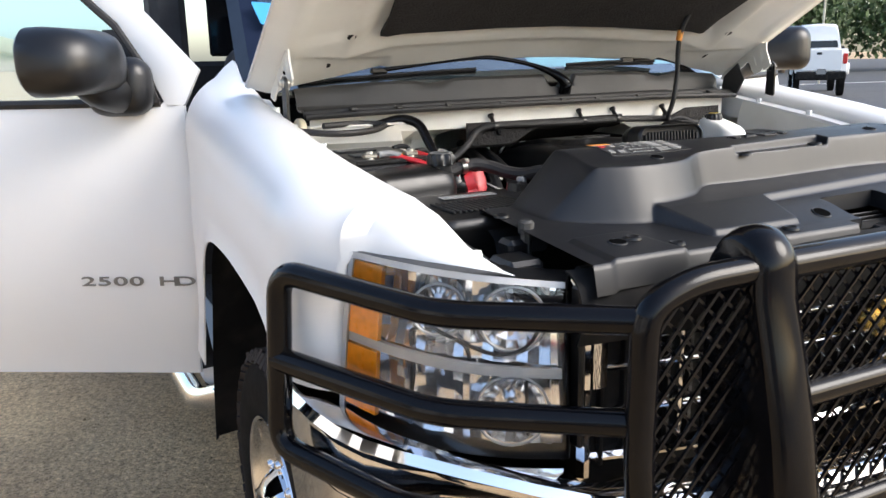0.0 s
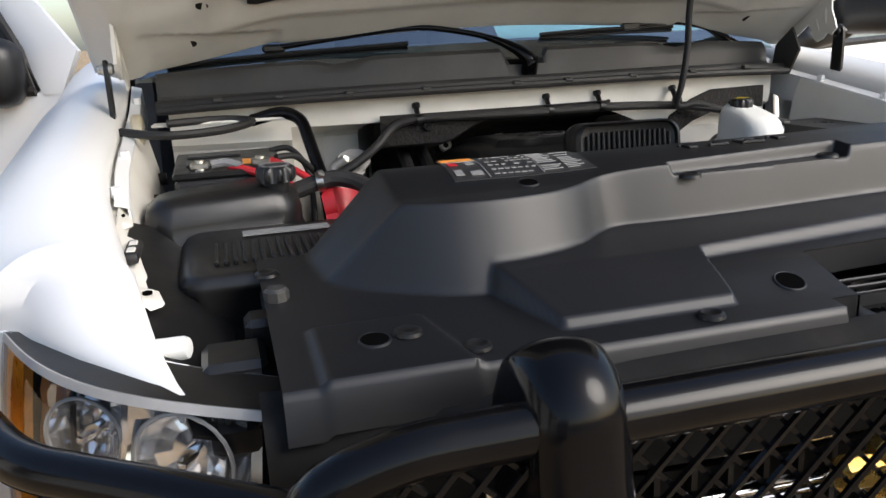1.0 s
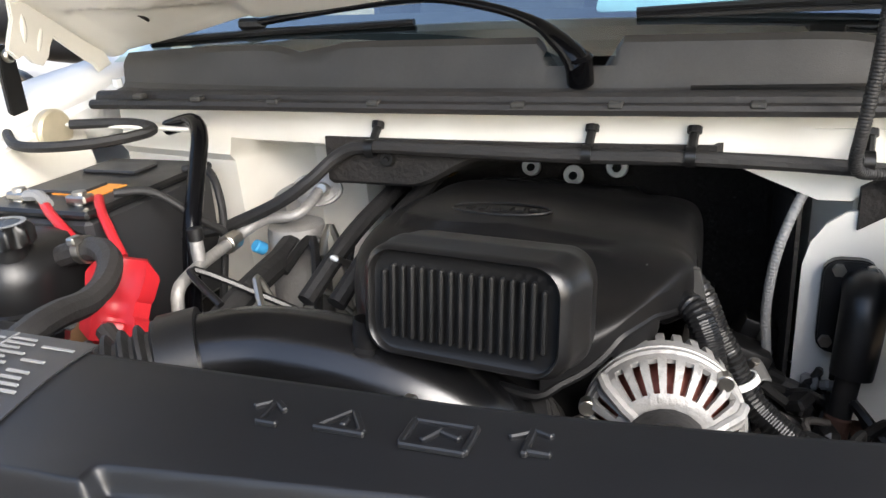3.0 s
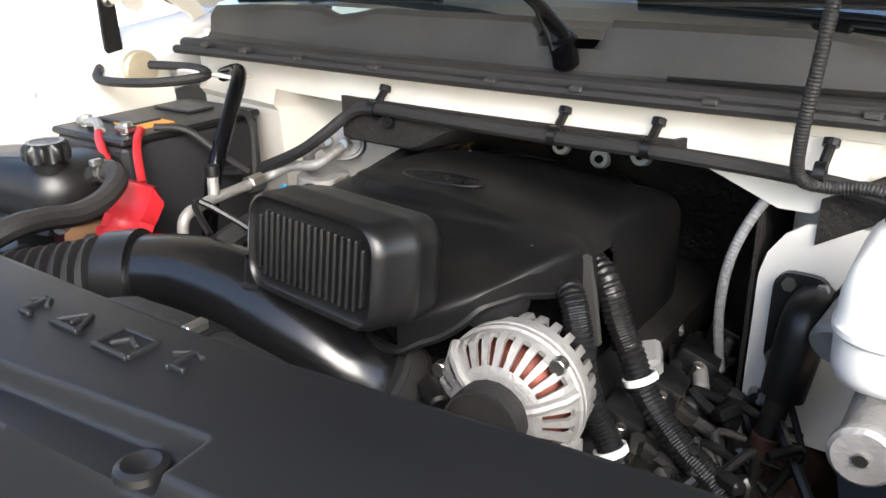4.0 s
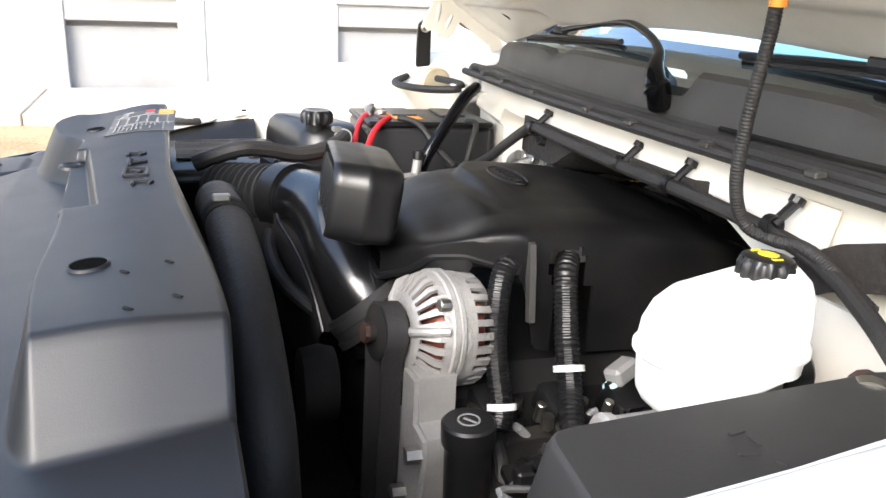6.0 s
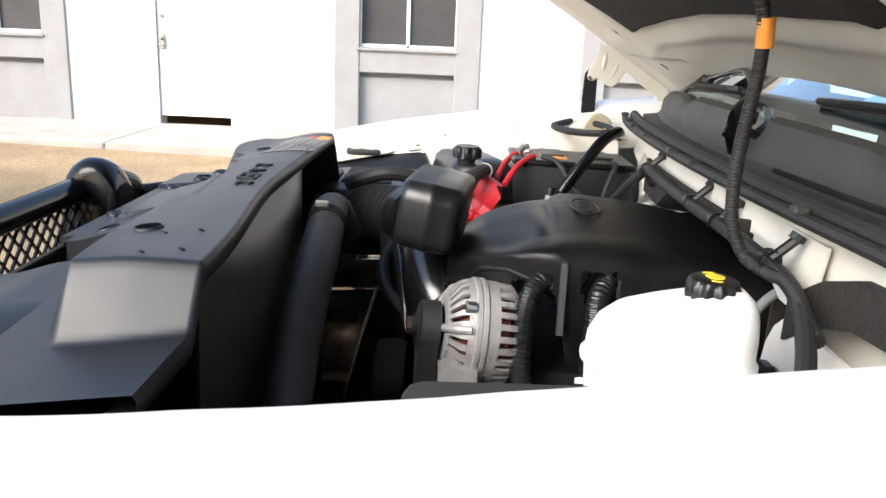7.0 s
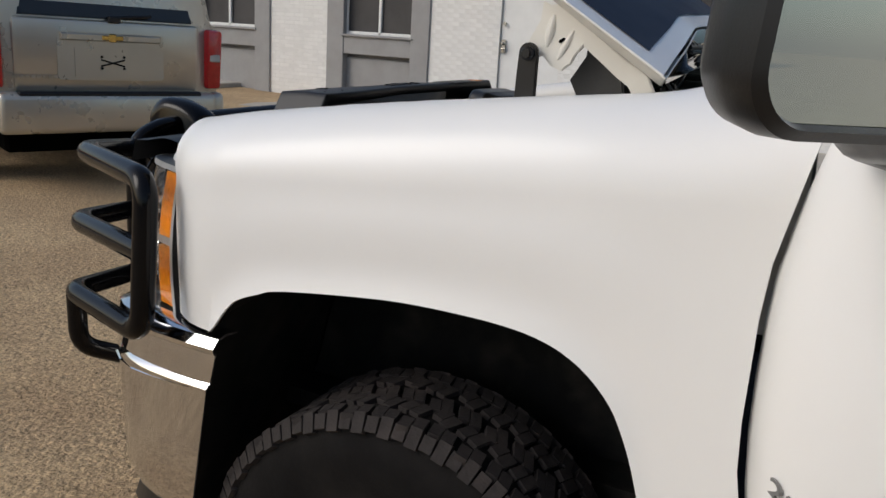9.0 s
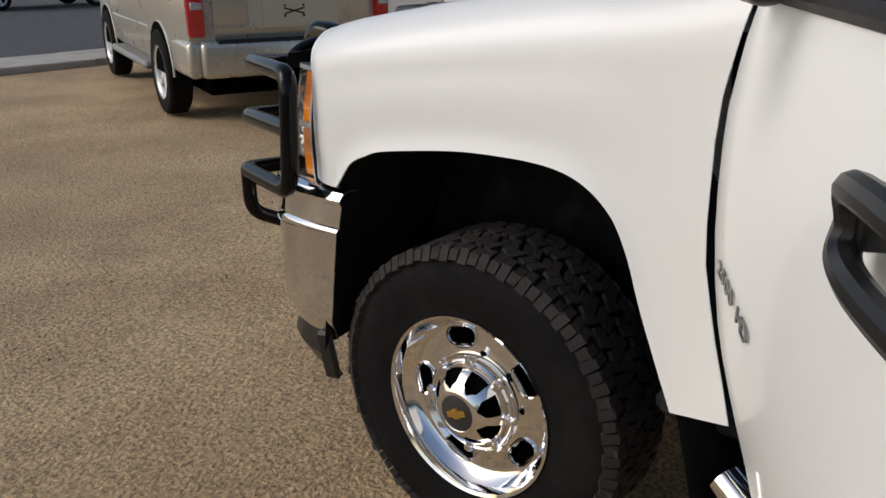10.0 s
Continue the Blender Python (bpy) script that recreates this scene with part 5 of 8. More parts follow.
for s in (1, -1):
    bm = B()
    prism(bm, rrect(0.30, 0.045, 0.02), 0.003, Matrix.Translation(hood_point(s * 0.60, 0.36, -0.007)) @ R(-math.degrees(HOOD_A), 0, 0) @ R(0, s * 8, 0) @ R(0, 0, 90))
    part("decal_gap", bm, M_WHITE, HOOD)
    for x, v in ((0.63, 0.26), (0.66, 0.11)):
        bm = B()
        q = hood_point(s * x, v, inner_depth(x, v) + 0.004)
        lathe(bm, [(0, 0), (0.012, 0), (0.012, 0.004), (0, 0.004)], Matrix.Translation(q) @ R(-math.degrees(HOOD_A), 0, 0), 14)
        part("hole_plug", bm, M_DARK, INNER)
    # hinge: white plate on the hood, black arm on the wing
    pl = [(0.150, 1.447), (0.156, 1.462), (0.170, 1.490), (0.172, 1.519), (0.184, 1.514), (0.200, 1.517), (0.240, 1.492), (0.313, 1.442), (0.35, 1.423), (0.364, 1.398), (0.331, 1.388), (0.322, 1.402), (0.305, 1.412), (0.245, 1.456), (0.234, 1.442), (0.228, 1.428), (0.213, 1.415), (0.193, 1.422), (0.180, 1.436), (0.165, 1.431)]
    bm = B()
    prism(bm, pl, 0.006, Matrix(((0, 0, 1, s * 0.795 - 0.003), (1, 0, 0, 0), (0, 1, 0, 0), (0, 0, 0, 1))), 0.002)
    HP = part("hinge_plate", bm, M_WHITE_IN, HOOD, "cream pressed steel hinge plate")
    for a, b, r_ in (((0.185, 1.45), (0.192, 1.50), 0.007), ((0.205, 1.432), (0.226, 1.478), 0.006)):
        bm = B()
        tube(bm, [(s * 0.796, a[0] + (b[0] - a[0]) * k / 8, a[1] + (b[1] - a[1]) * k / 8) for k in range(9)], lambda f, r_=r_: r_ * (0.5 + 0.6 * math.sin(math.pi * f)), 10)
        part("pressed_rib", bm, M_WHITE_IN, HP)
    # solid near-black piece for the slot's shade; the plate isn't cut
    bm = B()
    prism(bm, rrect(0.011, 0.005, 0.0024), 0.0075, Matrix(((0, 0, s, s * 0.7945), (0.8, -0.6, 0, 0.21), (0.6, 0.8, 0, 1.462), (0, 0, 0, 1))))
    part("slot", bm, M_SHADE, HP)
    # black box behind the driver's plate, at the cowl's end
    if s > 0:
        bm = B()
        prism(bm, [(0.245, 1.452), (0.303, 1.408), (0.312, 1.36), (0.25, 1.34), (0.215, 1.40)], 0.008, Matrix(((0, 0, 1, 0.746), (1, 0, 0, 0), (0, 1, 0, 0), (0, 0, 0, 1))), 0.003)
        part("cowl_end_box", bm, M_COWL, TRUCK)
    out = [(0.162 + 0.016 * math.cos(math.pi * k / 8), 1.439 + 0.016 * math.sin(math.pi * k / 8)) for k in range(9)] + [(0.145, 1.40), (0.146, 1.27), (0.182, 1.27), (0.179, 1.40)]
    bm = B()
    prism(bm, out, 0.008, Matrix(((0, 0, 1, s * 0.813 - 0.004), (1, 0, 0, 0), (0, 1, 0, 0), (0, 0, 0, 1))), 0.002)
    ARM = part("hinge_arm", bm, M_BLACK, TRUCK, "black hood hinge arm on the wing")
    bm = B()
    cyl(bm, (s * 0.80, 0.162, 1.438), (s * 0.824, 0.162, 1.438), 0.011, 18, 0.003)
    cyl(bm, (s * 0.80, 0.162, 1.438), (s * 0.829, 0.162, 1.438), 0.007, 8)
    part("pivot_bolt", bm, M_BLACK if s > 0 else M_STEEL, ARM)
    if s < 0:
        part("hinge_spring_disc", cyl(B(), (-0.765, 0.185, 1.315), (-0.785, 0.185, 1.315), 0.036, 24, 0.004), M_TAN, ARM, "tan plated disc")

# ---- cowl and windshield ----
CX = [-0.74 + 0.041 * i for i in range(19)] + [0.0 + 0.006 * i for i in range(27)] + [0.18 + 0.04 * i for i in range(15)]


def cowl_y(x):
    return 0.262 + 0.07 * (abs(x) / 0.74) ** 2.2


bm = B()
rows = []
for x in CX:
    y = cowl_y(x)
    notch = 0.052 * min(1, max(0, (0.056 - abs(x - 0.058)) / 0.034)) + 0.014 * math.exp(-((x + 0.36) / 0.04) ** 2) + 0.014 * math.exp(-((x - 0.46) / 0.05) ** 2)
    top = 1.436 - 0.018 * (abs(x) / 0.74) ** 3 - notch
    rows.append([(x, y - 0.045, 1.360), (x, y - 0.012, 1.364), (x, y - 0.004, 1.372), (x, y, 1.40), (x, y + 0.008, top - 0.008), (x, y + 0.018, top), (x, y + 0.035, top - 0.004), (x, y + 0.05, top - 0.02), (x, y + 0.10, top - 0.024)])
sheet(bm, rows)
thicken(bm, 0.004)
COWL = part("cowl_panel", bm, M_COWL, TRUCK, "grey-black plastic cowl panel below the windshield", 28)
# solid dark strip in place of the slit's shade, panel left uncut
bm = B()
tube(bm, [(0.20 + 0.28 * i / 10, cowl_y(0.20 + 0.28 * i / 10) - 0.009, 1.372) for i in range(11)], 0.004, 6)
part("cowl_slit", bm, M_DARK, COWL)
for x in (-0.60, 0.56):
    bm = B()
    for i in range(14):
        box(bm, (x + (i - 7) * 0.014, cowl_y(x) + 0.07, 1.416), (0.007, 0.06, 0.004))
    tagged(part("cowl_vent", bm, M_DARK, COWL), kind="stuff")
bm = B()
rows = []
seal = [(x, cowl_y(x) - 0.066, 1.368 - 0.012 * (abs(x) / 0.74) ** 3) for x in CX]
tube(bm, seal, 0.011, 10)
part("hood_seal", bm, M_RUBBER, COWL, "black rubber hood seal")
bm = B()
tube(bm, [(x, y - 0.022, z - 0.008) for x, y, z in seal], 0.008, 8)
part("hood_seal", bm, M_RUBBER, COWL)
for x in (-0.62, -0.5, -0.36, -0.2, 0.0, 0.12, 0.28, 0.44, 0.6):
    bm = B()
    box(bm, (x, cowl_y(x) - 0.09, 1.366), (0.018, 0.016, 0.008), 0.002)
    part("seal_clip", bm, M_COWL, COWL)


def glass_point(x, f, off=0.0):
    w = 1 - 0.17 * f
    return Vector((x * w, 0.345 + 0.10 * (abs(x) / 0.8) ** 2.2 + f * 0.78 + off * 0.5, 1.462 - 0.012 * (abs(x) / 0.8) ** 2 + f * 0.50 - off))


bm = B()
sheet(bm, [[glass_point(-0.77 + 1.54 * i / 16, -0.10 + 1.1 * j / 11) for i in range(17)] for j in range(12)])
WS = part("windshield", bm, M_GLASS, TRUCK, "raked windshield glass reflecting the sky")
WS.visible_shadow = False
# wiper arms, parked
def wiper(arm, blade):
    W = part("wiper_arm", tube(B(), spline(arm, 6), lambda f: 0.0185 - 0.012 * min(1, f * 2.2), 12), M_GUARD, TRUCK, "black curved wiper arm")
    p = Vector(arm[0])
    bm = B()
    cyl(bm, p + Vector((0, 0.012, -0.026)), p + Vector((0, -0.002, 0.016)), 0.018, 16, 0.004)
    part("pivot_cap", bm, M_GUARD, W)
    part("blade_spine", tube(B(), spline(blade, 6), 0.0055, 8), M_BLACK, W)
    part("rubber_blade", tube(B(), spline([Vector(q) + Vector((0, 0.005, -0.009)) for q in blade], 6), 0.004, 6), M_RUBBER, W)
    e = Vector(arm[-1])
    bm = B()
    box(bm, e, (0.05, 0.016, 0.018), 0.005)
    part("blade_clip", bm, M_BLACK, W)


wiper([(0.062, 0.244, 1.402), (0.052, 0.246, 1.418), (0.030, 0.258, 1.436), (0.000, 0.280, 1.453), (-0.055, 0.30, 1.471), (-0.145, 0.32, 1.487), (-0.224, 0.33, 1.488), (-0.366, 0.345, 1.474), (-0.49, 0.358, 1.459)], [(-0.197, 0.33, 1.456), (-0.45, 0.347, 1.447), (-0.717, 0.38, 1.434)])
wiper([(0.70, 0.36, 1.39), (0.653, 0.37, 1.424), (0.60, 0.362, 1.452), (0.547, 0.352, 1.467), (0.466, 0.346, 1.477), (0.36, 0.34, 1.472)], [(0.122, 0.332, 1.461), (0.287, 0.338, 1.466), (0.48, 0.35, 1.466)])

# ---- cab ----
for s in (1, -1):
    bm = B()
    rows = []
    for j in range(11):
        f = j / 10
        p = glass_point(0.77 * s, f)
        rows.append([(p.x - s * 0.0, p.y, p.z + 0.004), (p.x + s * 0.05, p.y + 0.03, p.z + 0.004), (p.x + s * 0.075, p.y + 0.08, p.z - 0.02), (p.x + s * 0.05, p.y + 0.11, p.z - 0.03), (p.x, p.y + 0.06, p.z - 0.02)])
    sheet(bm, rows, True)
    part("pillar", bm, M_NAVY, TRUCK, "dark trimmed windshield pillar")
    bm = B()
    box(bm, (s * 0.84, 0.72, 1.02), (0.05, 0.10, 0.9), 0.02)
    part("door_jamb", bm, M_CLOTH, TRUCK, "dark door jamb")
    bm = B()
    box(bm, (s * 0.88, 1.45, 0.48), (0.16, 1.2, 0.14), 0.03)
    part("rocker", bm, M_WHITE, TRUCK)
    bm = B()
    tube(bm, fillet([(s * 0.935, 0.655, 0.475), (s * 1.0, 0.80, 0.41), (s * 1.02, 1.9, 0.36), (s * 0.86, 2.0, 0.40)], 0.08), 0.038, 16)
    part("step_bar", bm, M_CHROME, TRUCK, "polished round step bar")
    bm = B()
    box(bm, (s * 0.84, 1.82, 1.3), (0.14, 0.22, 1.3), 0.03)
    part("rear_pillar", bm, M_CLOTH, TRUCK, "dark trimmed rear door pillar")
    bm = B()
    box(bm, (s * 0.42, 1.25, 0.86), (0.5, 0.5, 0.26), 0.07, None, 3)
    seat = part("seat", bm, M_CLOTH, TRUCK, "dark cloth seat")
    bm = B()
    box(bm, (s * 0.42, 1.52, 1.22), (0.48, 0.16, 0.66), 0.06, R(-12, 0, 0), 3)
    part("backrest", bm, M_CLOTH, seat)
    bm = B()
    box(bm, (s * 0.42, 1.60, 1.62), (0.26, 0.1, 0.18), 0.04, R(-12, 0, 0), 3)
    part("headrest", bm, M_CLOTH, seat)
bm = B()
rows = []
for j, (y, z) in enumerate(((1.10, 1.955), (1.2, 1.985), (1.4, 2.0), (1.8, 1.99), (1.95, 1.96))):
    rows.append([(x, y, z - 0.06 * (abs(x) / 0.66) ** 3) for x in (-0.70, -0.66, -0.5, -0.25, 0, 0.25, 0.5, 0.66, 0.70)])
sheet(bm, rows)
thicken(bm, 0.03)
part("cab_roof", bm, M_WHITE, TRUCK)
bm = B()
box(bm, (0, 1.94, 1.0), (1.7, 0.05, 1.0), 0.02)
part("cab_back", bm, M_CLOTH, TRUCK)
bm = B()
box(bm, (0, 1.93, 1.73), (1.3, 0.02, 0.42), 0.01)
part("rear_window", bm, M_TGLASS, TRUCK)
bm = B()
box(bm, (0, 1.2, 0.52), (1.66, 1.5, 0.06), 0.02)
part("cab_floor", bm, M_CLOTH, TRUCK)
bm = B()
sheet(bm, [[(x, y + 0.05 * (abs(x) / 0.8) ** 2, z) for x in (-0.78, -0.5, -0.2, 0.1, 0.3, 0.5, 0.78)] for y, z in ((0.47, 1.43), (0.60, 1.45), (0.78, 1.43), (0.86, 1.36), (0.84, 1.2), (0.72, 1.0))])
thicken(bm, 0.02)
part("dashboard", bm, M_CLOTH, TRUCK, "dark moulded dashboard")
bm = B()
tube(bm, [(0.42 + 0.19 * math.cos(2 * math.pi * k / 28), 0.98 + 0.06 * math.sin(2 * math.pi * k / 28), 1.27 + 0.18 * math.sin(2 * math.pi * k / 28)) for k in range(28)], 0.016, 8, True)
tube(bm, [(0.24, 0.98, 1.27), (0.60, 0.98, 1.27)], 0.018, 8)
part("steering_wheel", bm, M_CLOTH, TRUCK)
# blue sale card inside the glass
bm = B()
prism(bm, rrect(0.46, 0.13, 0.01), 0.002, Matrix.Translation(glass_point(-0.55, 0.36, 0.02)) @ R(33, 0, 0) @ R(0, 4, 0))
CARD = part("windshield_card", bm, M_BLUE, TRUCK, "bright blue windshield card with white letters")
words("card_letters", "AFF", 0.085, Matrix.Translation(glass_point(-0.62, 0.36, 0.012)) @ R(33, 0, 0), M_WHITEWOOD, CARD)
bm = B()
prism(bm, rrect(0.60, 0.13, 0.01), 0.002, Matrix.Translation(glass_point(0.36, 0.12, 0.03)) @ R(33, 0, 0))
part("windshield_card", bm, M_CYAN, TRUCK, "pale cyan card behind the glass")
bm = B()
box(bm, (0, 2.2, 0.42), (1.5, 3.2, 0.20), 0.03)
# wide dark box added to stand for the shadow under the truck
box(bm, (0, 1.25, 0.40), (1.86, 1.2, 0.14), 0.03)
box(bm, (0.45, 1.5, 0.36), (0.1, 5.0, 0.16), 0.02)
box(bm, (-0.45, 1.5, 0.36), (0.1, 5.0, 0.16), 0.02)
part("chassis_frame_and_shade", bm, M_DARK, TRUCK, "dark chassis frame with an added box for the shade under the cab")
# pickup bed
for s in (1, -1):
    bm = B()
    box(bm, (s * 0.96, 3.0, 0.98), (0.08, 2.0, 0.72), 0.03)
    part("bed_side", bm, M_WHITE, TRUCK)
    m = axis_pose((s * 0.86, 3.42, 0.40), (s, 0, 0))
    part("rear_tyre", lathe(B(), [(0.225, -0.1), (0.31, -0.13), (0.385, -0.12), (0.40, -0.09), (0.40, 0.09), (0.385, 0.12), (0.31, 0.13), (0.225, 0.1), (0.1, 0.08), (0, 0.1), (0, -0.1)], m, 48), M_TYRE, TRUCK)
for s in (1, -1):
    bm = B()
    box(bm, (s * 0.80, 3.42, 0.76), (0.26, 0.96, 0.26), 0.05, None, 2)
    part("wheel_tub", bm, M_WHITE, TRUCK)
bm = B()
box(bm, (0, 3.0, 0.66), (1.86, 2.0, 0.06), 0.02)
box(bm, (0, 3.98, 0.98), (1.86, 0.06, 0.72), 0.02)
box(bm, (0, 2.02, 0.98), (1.86, 0.05, 0.72), 0.02)
part("bed_floor", bm, M_WHITE, TRUCK)


# ---- open doors ----
def make_door(s, phi, hinge, mirror, badge_u, badge_z):
    a = radians(phi)
    u, n = Vector((s * math.sin(a), math.cos(a), 0)), Vector((s * math.cos(a), -math.sin(a), 0))
    o = Vector((s * hinge[0], hinge[1], 0))

    def D(uu, off, z):
        return o + u * uu + n * off + Vector((0, 0, z))

    def front(z):
        return interp(z, [(0.55, 0.055), (0.65, 0.02), (0.8, -0.005), (0.95, -0.018), (1.2, -0.020), (1.36, -0.002), (1.5, 0.03)])

    def bulge(z):
        return interp(z, [(0.52, -0.100), (0.55, -0.092), (0.61, -0.074), (0.68, -0.053), (0.76, -0.031), (0.83, -0.016), (0.92, -0.003), (1.0, 0.004), (1.1, 0.008), (1.19, 0.006), (1.3, -0.006), (1.38, -0.022)])
    L = 1.06
    zs = [0.52, 0.53, 0.56, 0.59, 0.62, 0.65, 0.68, 0.715, 0.75, 0.82, 0.9, 0.98, 1.06, 1.14, 1.2, 1.26, 1.31, 1.345, 1.37, 1.38]
    bm = B()
    rows = []
    for z in zs:
        fr = front(z)
        rows.append([D(fr + 0.012, bulge(z) - 0.03, z), D(fr, bulge(z) - 0.010, z), D(fr + 0.004, bulge(z) - 0.002, z), D(fr + 0.015, bulge(z), z)] + [D(fr + 0.015 + (L - fr - 0.015) * k / 9, bulge(z), z) for k in range(1, 10)] + [D(L + 0.006, bulge(z) - 0.03, z)])
    sheet(bm, rows)
    thicken(bm, 0.003)
    door = part("door", bm, M_WHITE, TRUCK, "open white front door, swung wide", 35)
    bm = B()
    back = lambda z: min(-0.10, bulge(z) - 0.06)
    sheet(bm, [[D(x, back(z), z) for x in (0.03, 0.3, 0.6, L)] for z in (0.53, 0.62, 0.7, 0.8, 1.1, 1.36)])
    sheet(bm, [[D(front(z) + 0.012, bulge(z) - 0.03, z), D(0.03, back(z), z)] for z in zs])
    sheet(bm, [[D(front(0.53) + 0.012, -0.128, 0.52), D(0.03, -0.16, 0.53)], [D(L, -0.128, 0.52), D(L, -0.16, 0.53)]])
    part("door_lining", bm, M_CLOTH, door, "dark inner door lining")
    # window frame: front slope, top, rear
    fp = [(0.0, 1.375), (-0.045, 1.475), (0.10, 1.63), (0.30, 1.80), (0.50, 1.925), (0.72, 1.955), (L, 1.945)]
    ip = [(0.075, 1.375), (0.115, 1.475), (0.20, 1.60), (0.37, 1.75), (0.55, 1.86), (0.72, 1.885), (L - 0.07, 1.875)]
    off = lambda z: -0.02 - 0.16 * (z - 1.38)
    bm = B()
    sheet(bm, [[D(p[0], off(p[1]) - 0.004, p[1]) for p in fp], [D((p[0] + q[0]) / 2, off((p[1] + q[1]) / 2) + 0.004, (p[1] + q[1]) / 2) for p, q in zip(fp, ip)], [D(q[0], off(q[1]) - 0.01, q[1]) for q in ip]])
    thicken(bm, 0.02)
    part("window_frame", bm, M_WHITE, door, "", 30)
    bm = B()
    tube(bm, [D(q[0], off(q[1]) - 0.008, q[1]) for q in ip], 0.012, 8)
    tube(bm, [D(0.07, -0.026, 1.382), D(L - 0.02, -0.026, 1.382)], 0.014, 8)
    part("window_seal", bm, M_RUBBER, door)
    bm = B()
    prism_pts = [D(0.10, -0.034, 1.385)] + [D(q[0], off(q[1]) - 0.014, q[1]) for q in ip] + [D(L - 0.07, -0.034, 1.385)]
    bm.faces.new([bm.verts.new(p) for p in prism_pts])
    g = part("door_glass", bm, M_GLASS, door, "clear door glass")
    g.visible_shadow = False
    bm = B()
    sheet(bm, [[D(0.06, -0.02, 1.385), D(0.11, off(1.475), 1.475), D(0.19, off(1.59), 1.59)], [D(0.22, -0.02, 1.385), D(0.225, off(1.475), 1.475), D(0.235, off(1.59), 1.59)]])
    thicken(bm, 0.01)
    part("mirror_sail", bm, M_BLACK, door)
    # mirror
    bm = B()
    k = 1.0 if s < 0 else 0.62
    box(bm, D(0.165 if s < 0 else 0.18, 0.022 if s < 0 else 0.008, 1.43 if s < 0 else 1.42), (0.185 * k, 0.115 * k, 0.165 * k), 0.054 * k, Matrix(((u.x, n.x, 0, 0), (u.y, n.y, 0, 0), (0, 0, 1, 0), (0, 0, 0, 1))), 4)
    part("mirror_base", bm, M_BLACK, door, "", 60)
    bm = B()
    tube(bm, spline([D(0.15, -0.03, 1.415), D(0.155, 0.02, 1.41), D(mirror[0] - 0.015, mirror[1] - 0.095, 1.425), D(mirror[0], mirror[1] - 0.05, 1.45)], 5), lambda f: (0.062 if s < 0 else 0.044) - 0.016 * f, 16)
    part("mirror_arm", bm, M_BLACK, door)
    bm = B()
    c = D(*mirror[:3])
    rows = []
    mn, mu = (n * math.cos(mirror[3]) + u * math.sin(mirror[3])), (u * math.cos(mirror[3]) - n * math.sin(mirror[3]))
    fm = Matrix.Translation(c) @ Matrix(((mn.x, mu.x, 0, 0), (mn.y, mu.y, 0, 0), (0, 0, 1, 0), (0, 0, 0, 1)))
    for k, (yy, wx, hz) in enumerate(((-0.108, 0.02, 0.012), (-0.106, 0.045, 0.028), (-0.098, 0.075, 0.048), (-0.083, 0.102, 0.064), (-0.06, 0.122, 0.075), (-0.03, 0.135, 0.082), (0.02, 0.142, 0.086), (0.06, 0.14, 0.085), (0.07, 0.132, 0.077), (0.055, 0.128, 0.073))):
        rows.append([fm @ Vector((x - 0.10 * max(0, z) * (x / 0.14), yy * (1 if s < 0 else 0.7) + (0.10 * max(0, z) if s < 0 else 0.02), z)) for x, z in rrect(wx * mirror[4] * 2, hz * 2, min(wx, hz) * (0.86 if s < 0 else 0.55), 8)])
    V = sheet(bm, rows, True)
    bm.faces.new(V[0])
    mir = part("mirror_housing", bm, M_BLACK, door, "black plastic mirror housing", 40)
    bm = B()
    bm.faces.new([bm.verts.new(fm @ Vector((x, 0.056, z))) for x, z in rrect(0.258 * mirror[4], 0.148, 0.045, 6)])
    part("mirror_glass", bm, M_MIRROR, mir, "mirror glass")
    # badge
    side = -1 if s < 0 else 1
    ang = Matrix(((u.x * (1 if s > 0 else -1), 0, n.x, 0), (u.y * (1 if s > 0 else -1), 0, n.y, 0), (0, 1, 0, 0), (0, 0, 0, 1)))
    bp = D(badge_u, bulge(badge_z) + 0.004, badge_z)
    bm = B()
    size = 0.054 if s < 0 else 0.043
    prism(bm, rrect(size * 5.6, size * 0.62, 0.006), 0.001, Matrix.Translation(bp - n * 0.009) @ ang)
    badge = part("badge", bm, M_WHITE, door, "raised chrome model badge")
    for k, ch in enumerate("2500 HD"):
        if ch != " ":
            words("badge_letter", ch, size, Matrix.Translation(bp) @ ang @ Matrix.Translation(((k - 3) * size * 0.93, 0, 0)) @ Matrix.Diagonal((1.72, 0.74, 1, 1)), M_BADGE, badge, 0.0016)
    # handle
    bm = B()
    loop_ = [D(0.765, 0.028, 1.250), D(0.775, 0.036, 1.276), D(0.83, 0.042, 1.286), D(0.92, 0.043, 1.290), D(0.99, 0.038, 1.284), D(1.005, 0.030, 1.258), D(0.99, 0.036, 1.234), D(0.92, 0.040, 1.226), D(0.83, 0.040, 1.222), D(0.775, 0.034, 1.226)]
    tube(bm, spline(loop_, 5, True), 0.0135, 10, True)
    grip = part("door_handle", bm, M_BLACK, door, "black loop door handle")
    for uu, zz in ((0.772, 1.25), (0.998, 1.259)):
        part("handle_post", box(B(), D(uu, 0.014, zz), (0.03, 0.03, 0.04), 0.008, Matrix(((u.x, n.x, 0, 0), (u.y, n.y, 0, 0), (0, 0, 1, 0), (0, 0, 0, 1))), 2), M_BLACK, grip)
    return door


make_door(-1, 60, (0.985, 0.64), (0.185, 0.218, 1.500, 0.0, 1.16), 0.195, 0.850)
make_door(1, 62, (0.984, 0.597), (0.312, 0.145, 1.499, radians(16), 0.95), 0.215, 0.952)

